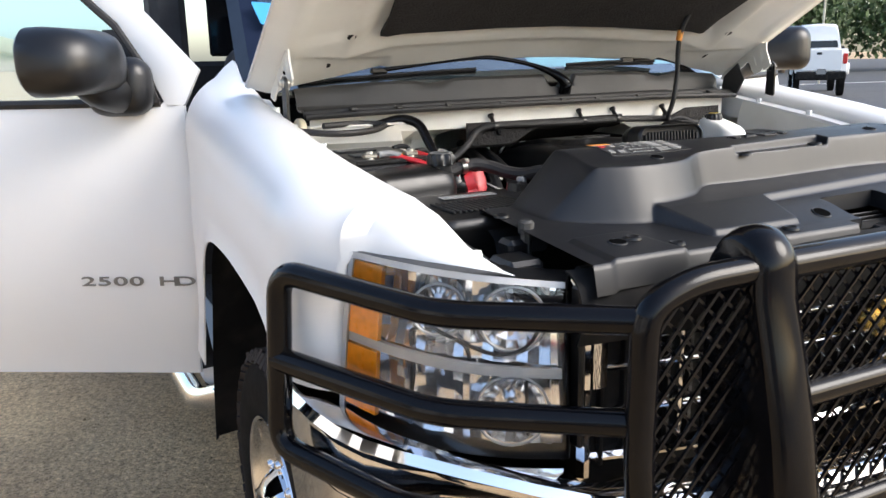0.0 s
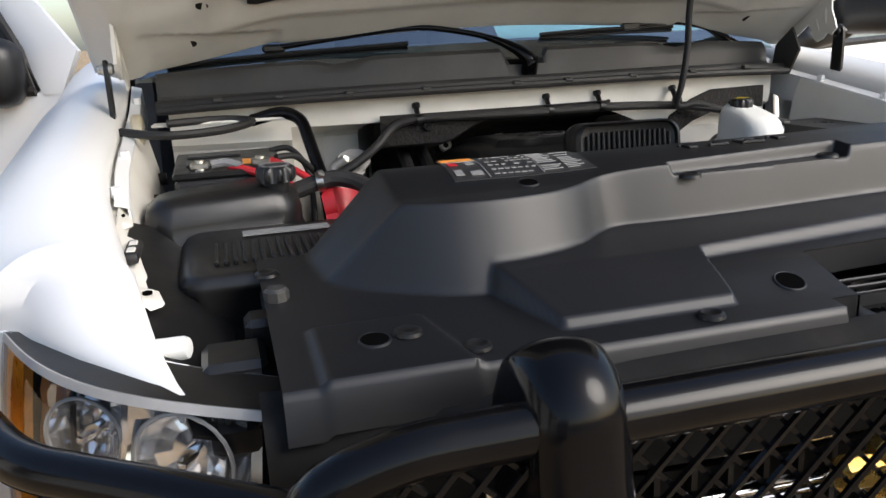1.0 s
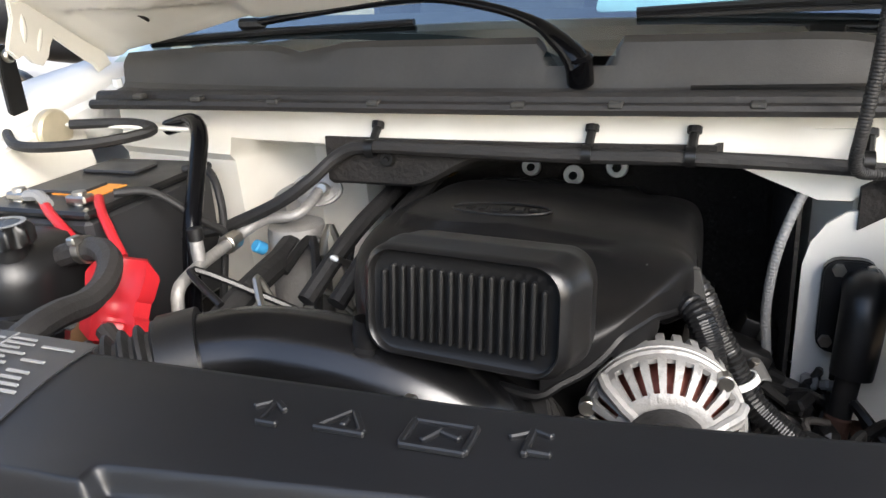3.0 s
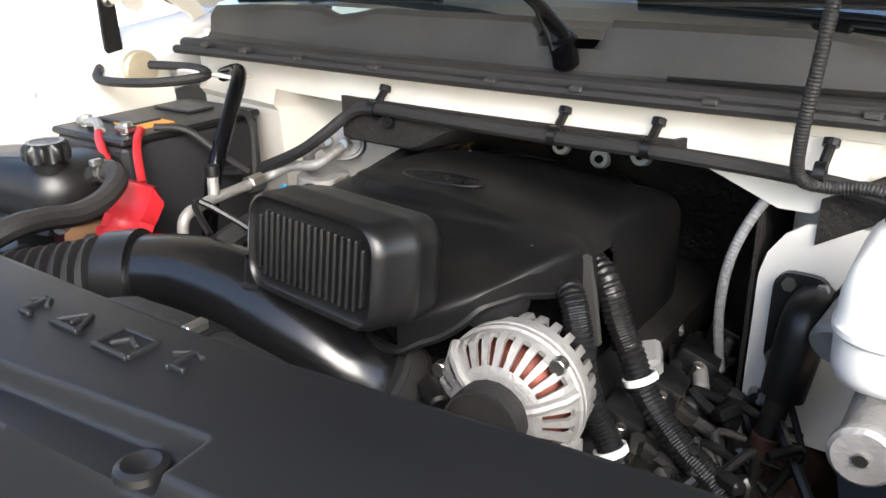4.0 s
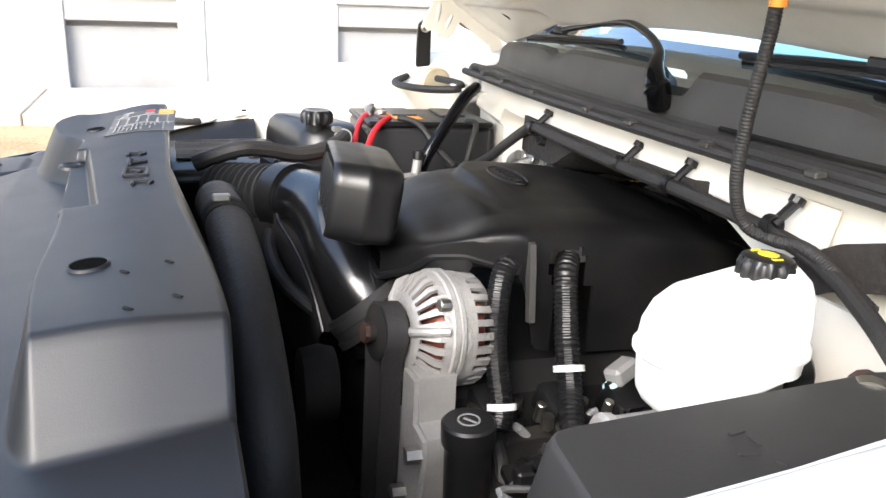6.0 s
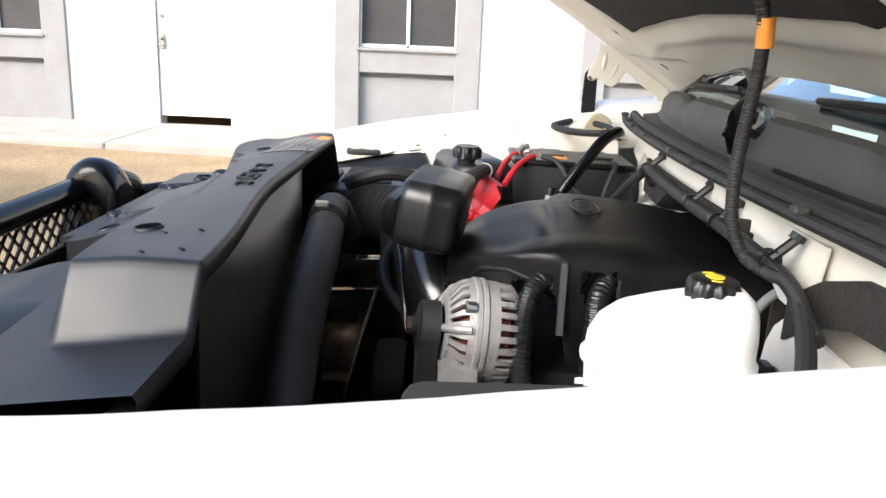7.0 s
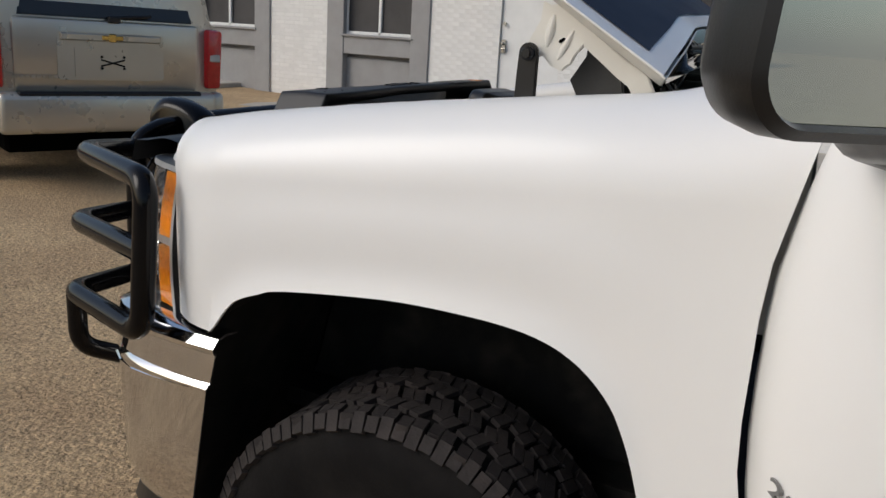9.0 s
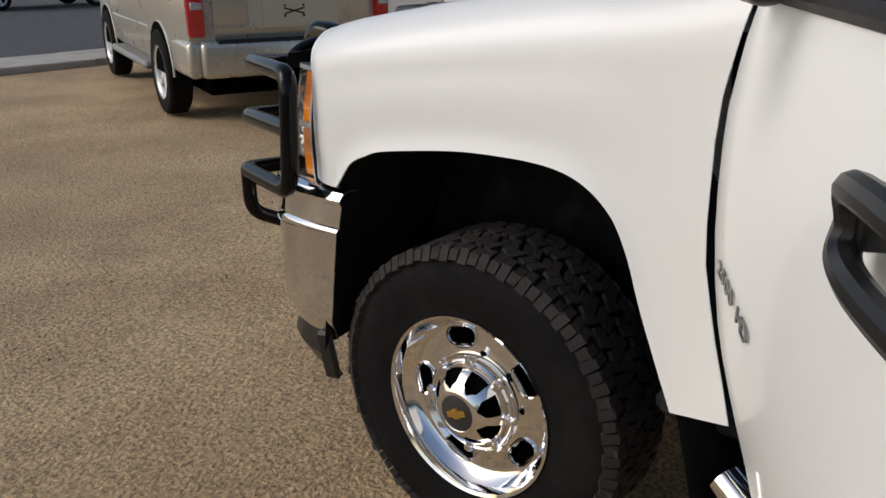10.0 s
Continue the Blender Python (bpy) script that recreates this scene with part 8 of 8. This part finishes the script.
PL = [(x, z) for x, z in rrect(0.062, 0.125, 0.02, 4)]
bm = B()
prism(bm, PL, 0.012, Matrix(((1, 0, 0, 0.398), (0, 0, -1, 0.212), (0, 1, 0, 1.115), (0, 0, 0, 1))), 0.002)
SV = part("booster_pump", bm, M_BLACK, TRUCK, "small black brake booster pump with silver canister")
bm = B()
tube(bm, spline([(0.415, 0.215, 1.145), (0.413, 0.175, 1.14), (0.410, 0.16, 1.10), (0.405, 0.15, 1.05)], 5), lambda f: 0.024 + 0.002 * math.sin(3 * f), 18)
part("pump_body", bm, M_BLACK, SV)
bm = B()
cyl(bm, (0.404, 0.15, 1.055), (0.395, 0.14, 0.99), 0.014, 14)
part("pump_stem", bm, M_DARK, SV)
bm = B()
cyl(bm, (0.396, 0.141, 1.0), (0.388, 0.13, 0.95), 0.016, 14, 0.003)
part("rusty_fitting", bm, M_BROWNWOOL, SV, "rusty brown fitting")
bm = B()
cyl(bm, (0.468, 0.19, 1.172), (0.452, 0.105, 1.145), 0.0255, 26, 0.005)
part("canister", bm, M_ALU, SV, "silver canister")
bm = B()
cyl(bm, (0.47, 0.197, 1.174), (0.463, 0.165, 1.164), 0.030, 24, 0.003)
part("canister_band", bm, M_BLACK, SV)
for x, z in ((0.385, 1.165), (0.378, 1.07), (0.42, 1.165)):
    bm = B()
    cyl(bm, (x, 0.203, z), (x, 0.193, z), 0.008, 6)
    part("bolt", bm, M_STEEL, SV)
bm = B()
tube(bm, fillet([(0.46, 0.15, 1.20), (0.463, 0.12, 1.225), (0.487, 0.10, 1.225), (0.492, 0.11, 1.165), (0.465, 0.14, 1.165)], 0.012), 0.0045, 8)
part("wire_bail", bm, M_STEEL, SV)
bm = B()
cyl(bm, (0.51, 0.14, 1.135), (0.51, -0.045, 1.132), 0.024, 24, 0.006)
box(bm, (0.512, 0.05, 1.152), (0.04, 0.10, 0.03), 0.008)
cyl(bm, (0.51, -0.042, 1.132), (0.51, -0.058, 1.132), 0.028, 24, 0.004)
MC = part("master_cylinder", bm, M_ALU, SV, "cast aluminium master cylinder")
bm = B()
cyl(bm, (0.51, -0.057, 1.132), (0.51, -0.062, 1.132), 0.006, 12)
part("cylinder_plug", bm, M_STEEL, MC)
for y in (-0.03, 0.03):
    bm = B()
    cyl(bm, (0.53, y, 1.13), (0.56, y, 1.13), 0.010, 6)
    tube(bm, spline([(0.56, y, 1.13), (0.60, y, 1.125), (0.61, y + 0.06, 1.09), (0.60, y + 0.14, 1.0)], 6), 0.004, 8)
    part("brake_pipe", bm, M_STEEL, MC)
bm = B()
rows = []
for z, k, oy in ((1.163, 0.74, 0.0), (1.167, 0.84, 0.0), (1.176, 0.90, 0.0), (1.188, 0.925, 0.0), (1.211, 0.94, 0.0), (1.216, 1.0, 0.0), (1.2225, 1.0, 0.0), (1.2265, 0.955, 0.0), (1.246, 0.945, 0.001), (1.264, 0.89, 0.004), (1.277, 0.78, 0.008), (1.286, 0.58, 0.014), (1.290, 0.32, 0.02)):
    row = []
    for x, y in rrect(0.096, 0.174, 0.045, 7):
        zz = z + 0.13 * y * max(0, z - 1.215) / 0.075
        if z < 1.2:
            zz = z + (1.200 - z) * 0.92 * S((y - 0.012) / 0.012)
        row.append((0.507 + x * k, 0.061 + oy + y * k, zz))
    rows.append(row)
V = sheet(bm, rows, True)
bm.faces.new(V[0])
bm.faces.new(V[-1])
BT = part("brake_fluid_tank", bm, M_TANK, TRUCK, "milky white brake fluid tank with a black cap", 40)
m = axis_pose((0.505, 0.096, 1.286), (0, 0.03, 1))
bm = B()
scallop(bm, [(0.001, 0.0202), (0.020, 0.020), (0.0235, 0.018), (0.0255, 0.015), (0.027, 0.012), (0.027, 0.0), (0.024, -0.004), (0.022, -0.02)], m, 12, 0.0016)
CAP = part("cap", bm, M_BLACK, BT, "black scalloped cap with yellow symbol", 30)
bm = B()
lathe(bm, [(0.0, 0.0206), (0.0095, 0.0206), (0.0095, 0.0215), (0, 0.0215)], m, 20)
part("cap_mark", bm, M_YELLOW, CAP)
for a in (0, 20, 160, 180):
    bm = B()
    box(bm, m @ Vector((0.0155 * math.cos(radians(a)), 0.0155 * math.sin(radians(a)), 0.0206)), (0.005, 0.003, 0.001), 0, R(0, 0, a + 90))
    part("cap_print", bm, M_YELLOW, CAP)
# fuse box
bm = B()
FBO = [(0.648, -0.19), (0.79, -0.205), (0.79, 0.15), (0.618, 0.142)]


def fuse_ring(k, z, dz=0.0):
    cx, cy = 0.712, -0.026
    out = []
    n_ = len(FBO)
    for i_ in range(n_):
        a_, b_, c_ = (Vector((*FBO[(i_ + d_) % n_], 0)) for d_ in (-1, 0, 1))
        p1, p2 = b_ + (a_ - b_).normalized() * 0.016, b_ + (c_ - b_).normalized() * 0.016
        for f_ in (0, 0.33, 0.67, 1):
            q_ = (1 - f_) ** 2 * p1 + 2 * f_ * (1 - f_) * b_ + f_ * f_ * p2
            out.append((cx + (q_.x - cx) * k, cy + (q_.y - cy) * k, z))
    return out


V = sheet(bm, [fuse_ring(k, z) for k, z in ((1.0, 1.06), (1.0, 1.165), (1.07, 1.17), (1.065, 1.195), (1.05, 1.205), (1.01, 1.236), (0.995, 1.240), (0.985, 1.241))], True)
bm.faces.new(V[-1])
FB = part("fuse_box", bm, M_LID, TRUCK, "flat dark grey fuse box lid with moulded marks", 28)
for dx, dy, w, h, a in ((0.0, 0.06, 0.004, 0.024, 20), (0.012, 0.07, 0.016, 0.004, 20), (-0.012, 0.075, 0.004, 0.016, -30), (0.012, 0.05, 0.012, 0.004, 0),
                        (-0.02, -0.06, 0.004, 0.02, 10), (-0.008, -0.055, 0.018, 0.004, 0), (0.006, -0.07, 0.004, 0.02, -15), (0.02, -0.055, 0.012, 0.004, 30)):
    bm = B()
    box(bm, (0.70 + dx, 0.0 + dy, 1.2416), (w * 0.7, h * 0.7, 0.0022), 0, R(0, 0, a))
    part("moulded_mark", bm, M_LID, FB)
# dark valve block and its fittings between the tank and the wing
VB = part("valve_block", box(B(), (0.650, 0.13, 1.135), (0.17, 0.17, 0.10), 0.012, R(0, 0, 6), 2), M_DARK, TRUCK, "greasy black valve block beside the wing", 40)
for x, y, z, r, mm in ((0.600, 0.10, 1.188, 0.018, M_BLACK), (0.640, 0.165, 1.190, 0.022, M_BLACK), (0.690, 0.15, 1.188, 0.016, M_GRIME), (0.675, 0.085, 1.187, 0.013, M_BROWNWOOL), (0.615, 0.055, 1.182, 0.012, M_BROWNWOOL)):
    part("fitting", lathe(B(), [(0, 0.020), (r * 0.7, 0.020), (r * 0.85, 0.015), (r * 0.85, 0.006), (r, 0.004), (r, -0.012)], pose(x, y, z), 12), mm, VB)
part("valve_pipe", tube(B(), spline([(0.575, 0.06, 1.165), (0.61, 0.04, 1.185), (0.66, 0.035, 1.180), (0.72, 0.06, 1.15)], 6), 0.006, 8), M_STEEL, VB)
# coupling behind the tank
bm = B()
tube(bm, spline([(0.60, 0.14, 1.215), (0.64, 0.10, 1.225), (0.68, 0.07, 1.20)], 5), 0.016, 12)
part("valve_hose", bm, M_BROWNWOOL, TRUCK)
bm = B()
lathe(bm, [(0.016, -0.006), (0.02, -0.006), (0.02, 0.006), (0.016, 0.006)], axis_pose((0.635, 0.105, 1.225), (0.7, -0.6, -0.1)), 16, True)
part("hose_clamp", bm, M_STEEL, TRUCK)

# ---- passenger side ----
bm = B()
rows = []
for z, kx, ky in ((1.158, 0.9, 0.9), (1.16, 1.0, 1.0), (1.163, 1.04, 1.04), (1.172, 1.04, 1.04), (1.175, 1.0, 1.0), (1.205, 1.0, 1.0), (1.232, 0.95, 0.92), (1.245, 0.82, 0.76), (1.25, 0.5, 0.5)):
    row = []
    for x, y in rrect(0.25, 0.145, 0.045, 6):
        w = 1 + 0.035 * math.sin(x * 75)
        row.append((-0.63 + x * kx, -0.125 + 0.25 * (x) + y * ky * w, z))
    rows.append(row)
V = sheet(bm, rows, True)
bm.faces.new(V[0])
bm.faces.new(V[-1])
CT = part("coolant_tank", bm, M_BLACK, TRUCK, "black coolant tank with ribbed cap", 45)
bm = B()
V = sheet(bm, [[(-0.63 + x * k, -0.125 + 0.25 * x + y * k, z) for x, y in rrect(0.25, 0.145, 0.045, 6)] for z, k in ((1.03, 0.86), (1.05, 0.93), (1.11, 0.965), (1.159, 0.975))], True)
bm.faces.new(V[0])
part("tank_base", bm, M_AMBER_TANK, CT, "brown stained tank base")
m = pose(-0.545, -0.138, 1.245)
bm = B()
scallop(bm, [(0.001, 0.034), (0.026, 0.034), (0.031, 0.031), (0.0335, 0.026), (0.0335, 0.012), (0.030, 0.008), (0.022, 0.006), (0.022, -0.01)], m, 9, 0.003)
CC = part("cap", bm, M_BLACK, CT)
bm = B()
lathe(bm, [(0.020, 0.0345), (0.026, 0.0345), (0.026, 0.0352), (0.020, 0.0352)], m, 20, True)
part("cap_mark", bm, M_GREYP, CC)
# battery
bm = B()
box(bm, (-0.615, 0.10, 1.15), (0.19, 0.27, 0.20), 0.008)
BA = part("battery", bm, M_LABEL, TRUCK, "black battery with red terminal cover")
bm = B()
box(bm, (-0.615, 0.10, 1.255), (0.195, 0.275, 0.012), 0.004)
part("battery_lid", bm, M_BLACK, BA)
bm = B()
box(bm, (-0.60, 0.06, 1.2615), (0.08, 0.06, 0.002))
part("battery_label", bm, M_ORANGE, BA)
for y in (0.06, 0.17):
    bm = B()
    box(bm, (-0.64, y, 1.2635), (0.10, 0.055, 0.005), 0.002)
    part("vent_cover", bm, M_LABEL, BA)
for x, y in ((-0.56, 0.0), (-0.665, 0.0)):
    bm = B()
    lathe(bm, [(0.011, 0), (0.009, 0.018), (0, 0.018)], pose(x, y, 1.26), 14)
    box(bm, (x, y, 1.268), (0.034, 0.022, 0.012), 0.003)
    part("terminal_clamp", bm, M_STEEL, BA, "grey battery terminal clamp")
# red boot hanging over the battery's front edge, in two folds
bm = B()
m = Matrix.Translation((-0.440, -0.078, 1.187)) @ R(0, 0, 28) @ R(-24, 14, 0) @ Matrix.Scale(0.84, 4)
sheet(bm, [[m @ Vector((x * w, -0.020 + 0.012 * (abs(x) / 0.03) ** 2 * -1 + dy, z)) for x in (-0.034, -0.031, -0.015, 0.0, 0.015, 0.031, 0.034)] for z, w, dy in ((0.040, 0.85, 0.02), (0.036, 0.95, 0.0), (0.012, 1.0, -0.003), (-0.018, 0.86, -0.002), (-0.024, 0.72, 0.003), (-0.045, 0.72, 0.0), (-0.050, 0.86, -0.006), (-0.085, 0.84, -0.004), (-0.09, 0.7, 0.012))])
thicken(bm, 0.022)
RT = part("terminal_cover", bm, M_RED, BA, "bright red terminal cover", 50)
bm = B()
box(bm, m @ Vector((0.0, -0.034, -0.066)), (0.034, 0.014, 0.022), 0.005, m.to_3x3().to_4x4(), 2)
part("cover_latch", bm, M_RED, RT)
loom("red_cable", [(-0.615, -0.01, 1.266), (-0.582, -0.034, 1.258), (-0.54, -0.055, 1.243), (-0.49, -0.072, 1.216)], 0.0068, M_RED, 0, "red battery cable", BA)
loom("red_cable", [(-0.54, 0.012, 1.266), (-0.517, -0.012, 1.257), (-0.487, -0.035, 1.240), (-0.455, -0.055, 1.212)], 0.0066, M_RED, 0, "", BA)
bm = B()
tube(bm, spline([(-0.645, -0.008, 1.270), (-0.62, -0.010, 1.272), (-0.595, -0.022, 1.264)], 4), 0.0080, 8)
part("cable_sleeve", bm, M_GREYP, BA, "pale cable sleeve")
loom("black_cable", [(-0.53, 0.03, 1.268), (-0.49, 0.06, 1.262), (-0.45, 0.09, 1.22), (-0.43, 0.12, 1.19)], 0.006, M_RUBBER, 0, "", BA)
loom("black_cable", [(-0.53, 0.18, 1.262), (-0.49, 0.185, 1.262), (-0.46, 0.165, 1.22), (-0.455, 0.15, 1.15), (-0.46, 0.13, 1.06)], 0.006, M_RUBBER, 0, "", BA)
loom("coolant_hose", [(-0.51, -0.095, 1.225), (-0.475, -0.098, 1.236), (-0.44, -0.104, 1.242), (-0.408, -0.125, 1.236), (-0.385, -0.165, 1.226), (-0.37, -0.21, 1.225), (-0.355, -0.26, 1.236), (-0.345, -0.31, 1.238), (-0.36, -0.38, 1.21)], 0.0145, M_RUBBER, 0, "black coolant hose from the tank")
bm = B()
lathe(bm, [(0.0145, -0.006), (0.0175, -0.006), (0.0175, 0.006), (0.0145, 0.006)], axis_pose((-0.468, -0.099, 1.238), (1, -0.1, 0.15)), 18, True)
box(bm, (-0.468, -0.112, 1.254), (0.012, 0.018, 0.010), 0.002)
part("hose_clamp", bm, M_STEEL, TRUCK)
# air box
bm = B()
rows = []
for z, k in ((1.05, 0.95), (1.165, 1.0), (1.17, 1.03), (1.18, 1.03), (1.19, 0.98), (1.193, 0.94)):
    rows.append([(-0.545 + x * k, -0.33 + y * k, z + 0.03 * y) for x, y in rrect(0.30, 0.24, 0.03, 5)])
V = sheet(bm, rows, True)
bm.faces.new(V[-1])
AB = part("air_filter_box", bm, M_BLACK, TRUCK, "black ribbed air filter box", 40)
for i in range(15):
    bm = B()
    box(bm, (-0.65 + 0.0125 * i, -0.355, 1.1945), (0.006, 0.11, 0.006), 0.0015)
    part("rib", bm, M_BLACK, AB)
bm = B()
box(bm, (-0.545, -0.262, 1.198), (0.13, 0.028, 0.002))
part("label_bar", bm, M_LABELW, AB, "pale paper label")
bm = B()
box(bm, (-0.405, -0.24, 1.20), (0.05, 0.035, 0.03), 0.006, R(0, 10, 30))
SN = part("air_sensor", bm, M_BLACK, AB)
bm = B()
box(bm, (-0.385, -0.225, 1.212), (0.022, 0.02, 0.02), 0.004, R(0, 10, 30))
part("sensor_plug", bm, M_LABELW, SN)
# accumulator and pipes
bm = B()
lathe(bm, [(0, -0.2), (0.042, -0.2), (0.046, -0.19), (0.046, 0.0), (0.044, 0.012), (0.03, 0.018), (0, 0.018)], pose(-0.385, 0.245, 1.150), 28)
AC = part("accumulator", bm, M_ALU, TRUCK, "aluminium air conditioning accumulator")
bm = B()
prism(bm, [(0.040 * math.cos(2 * math.pi * k / 24), 0.026 * math.sin(2 * math.pi * k / 24)) for k in range(24)], 0.016, axis_pose((-0.352, 0.268, 1.212), (0.25, -0.9, 0.35)), 0.004)
part("accumulator_head", bm, M_ALU, AC)
for dx in (-0.02, 0.018):
    part("head_port", cyl(B(), (-0.352 + dx, 0.256, 1.217), (-0.349 + dx, 0.240, 1.223), 0.010, 14, 0.002), M_STEEL, AC)
part("head_bolt", cyl(B(), (-0.352, 0.256, 1.20), (-0.35, 0.240, 1.206), 0.008, 6), M_STEEL, AC)
part("ac_pipe", tube(B(), fillet([(-0.402, 0.235, 1.155), (-0.405, 0.232, 1.205), (-0.372, 0.235, 1.222)], 0.018), 0.0105, 12), M_ALU, AC)
part("accumulator_switch", cyl(B(), (-0.34, 0.215, 1.145), (-0.32, 0.19, 1.147), 0.012, 12, 0.003), M_ALU, AC)
part("valve_cap", cyl(B(), (-0.415, 0.195, 1.135), (-0.422, 0.18, 1.147), 0.010, 12, 0.002), M_BLUE, AC, "blue valve cap")
P1 = part("ac_pipe", tube(B(), fillet([(-0.335, 0.242, 1.218), (-0.345, 0.19, 1.195), (-0.40, 0.185, 1.19), (-0.432, 0.165, 1.17), (-0.408, 0.02, 1.172), (-0.40, -0.035, 1.165), (-0.40, -0.04, 1.10)], 0.02), 0.0085, 12), M_ALU, TRUCK, "bent aluminium air conditioning pipe")
part("pipe_nut", cyl(B(), (-0.428, 0.145, 1.170), (-0.424, 0.112, 1.170), 0.0145, 8, 0.002), M_STEEL, P1)
part("service_port", cyl(B(), (-0.412, 0.035, 1.175), (-0.416, 0.04, 1.205), 0.009, 12, 0.002), M_ALU, P1)
part("port_cap", cyl(B(), (-0.416, 0.04, 1.203), (-0.418, 0.042, 1.222), 0.011, 12, 0.002), M_BLACK, P1)
loom("ac_pipe", [(-0.375, 0.205, 1.14), (-0.355, 0.14, 1.142), (-0.345, 0.06, 1.14), (-0.35, -0.02, 1.12), (-0.36, -0.08, 1.07)], 0.019, M_RUBBER, 0, "black insulated pipe")
for dx in (0, 0.045):
    loom("heater_hose", [(-0.215 + dx, 0.40, 1.235), (-0.228 + dx, 0.30, 1.215), (-0.245 + dx, 0.16, 1.18), (-0.27 + dx, 0.06, 1.12)], 0.0135, M_RUBBER, 0, "black rubber heater hose")
bm = B()
for k in range(3):
    lathe(bm, [(0.0135, -0.004), (0.0165, -0.004), (0.0165, 0.004), (0.0135, 0.004)], axis_pose((-0.172 + 0.001 * k, 0.372 + 0.011 * k, 1.229), (0.1, 1, 0.14)), 16, True)
part("brass_fitting", bm, M_GOLD, TRUCK, "brass quick-connect fitting")
# radiator hose
RH = loom("radiator_hose", [(-0.10, -0.345, 1.17), (-0.07, -0.358, 1.212), (-0.02, -0.362, 1.228), (0.06, -0.355, 1.222), (0.18, -0.348, 1.198), (0.29, -0.345, 1.160), (0.37, -0.343, 1.105), (0.405, -0.342, 1.04), (0.39, -0.335, 0.975), (0.33, -0.325, 0.94)], 0.029, M_RUBBER, 0, "thick black radiator hose", None, 8, 18)
part("hose_clamp", lathe(B(), [(0.0285, -0.006), (0.0310, -0.006), (0.0310, 0.006), (0.0285, 0.006)], axis_pose((0.06, -0.355, 1.222), (1, 0.04, -0.16)), 24, True), M_DARK, RH)
part("clamp_screw", box(B(), (0.06, -0.362, 1.256), (0.010, 0.022, 0.010), 0.002), M_STEEL, RH)
part("hose_end", lathe(B(), [(0.02, -0.002), (0.031, 0.0), (0.031, 0.03), (0.029, 0.034)], axis_pose((-0.062, -0.360, 1.216), (0.8, 0.0, 0.25)), 18), M_RUBBER, TRUCK)
bm = B()
lathe(bm, [(0.0285, -0.006), (0.0312, -0.006), (0.0312, 0.006), (0.0285, 0.006)], axis_pose((0.05, -0.356, 1.2235), (1, 0.05, -0.06)), 20, True)
part("hose_clamp", bm, M_DARK, TRUCK)
for i in range(10):
    x, y, z = rng.uniform(-0.36, -0.2), rng.uniform(-0.1, 0.22), rng.uniform(1.05, 1.16)
    bm = B()
    tube(bm, spline([(x, y, z), (x + rng.uniform(-0.06, 0.06), y + rng.uniform(-0.06, 0.06), z + 0.03), (x + rng.uniform(-0.1, 0.1), y + rng.uniform(-0.1, 0.1), z - 0.05)], 5), rng.uniform(0.004, 0.008), 7)
    part("engine_wire", bm, rng.choice([M_RUBBER, M_BLACK, M_STEEL]), ENG)

# ---- painted bricks of the building's front ----
def brick_mesh(w, name="brick"):
    bm = B()
    box(bm, (0, 0, 0), (0.012, w + 0.004, 0.061), 0.003)
    me = bpy.data.meshes.new(name)
    bm.to_mesh(me)
    bm.free()
    me.materials.append(M_BRICK)
    return me


def lay_bricks():
    rng = random.Random(12)
    full, half = brick_mesh(0.193), brick_mesh(0.092)
    course, pitch = 0.067, 0.203
    joined = B()
    count = 0
    for a, b, z0, z1 in STRETCHES:
        if b - a < 0.3:
            continue
        rows_ = int((min(z1, 3.3) - z0 - 0.02) / course)
        for r in range(rows_):
            z = z0 + 0.04 + course * r
            y = a + 0.006 + (0.0 if r % 2 == 0 else 0.1015)
            cells = [] if r % 2 == 0 else [(a + 0.006 + 0.046, 0.092)]
            while y + 0.19 < b:
                cells.append((y + 0.0965, 0.193))
                y += pitch
            if b - y > 0.11:
                cells.append((y + 0.046, 0.092))
            for yc, w in cells:
                out = rng.uniform(-0.0025, 0.0025)
                near = -5.6 < yc < -1.9 and 0.0 < z < 1.9 and count < 300
                if near:
                    ob = new("brick", full if w > 0.1 else half)
                    ob.parent = FRONT
                    ob.matrix_parent_inverse = Matrix.Identity(4)
                    ob.location = (FX - 0.0130 + 0.3 * out, yc, z)
                    count += 1
                else:
                    x0, x1 = FX - 0.012, FX - 0.007 + 0.3 * out
                    e = 0.003
                    q = [(x0, yc - w / 2, z - 0.0285), (x0, yc + w / 2, z - 0.0285), (x0, yc + w / 2, z + 0.0285), (x0, yc - w / 2, z + 0.0285)]
                    p = [(x1, yc - w / 2 + e, z - 0.0285 + e), (x1, yc + w / 2 - e, z - 0.0285 + e), (x1, yc + w / 2 - e, z + 0.0285 - e), (x1, yc - w / 2 + e, z + 0.0285 - e)]
                    V = [joined.verts.new(k) for k in q + p]
                    joined.faces.new(V[4:])
                    for k in range(4):
                        joined.faces.new((V[k], V[(k + 1) % 4], V[4 + (k + 1) % 4], V[4 + k]))
    tagged(part("brickwork", joined, M_BRICKJ, FRONT), kind="stuff")


lay_bricks()
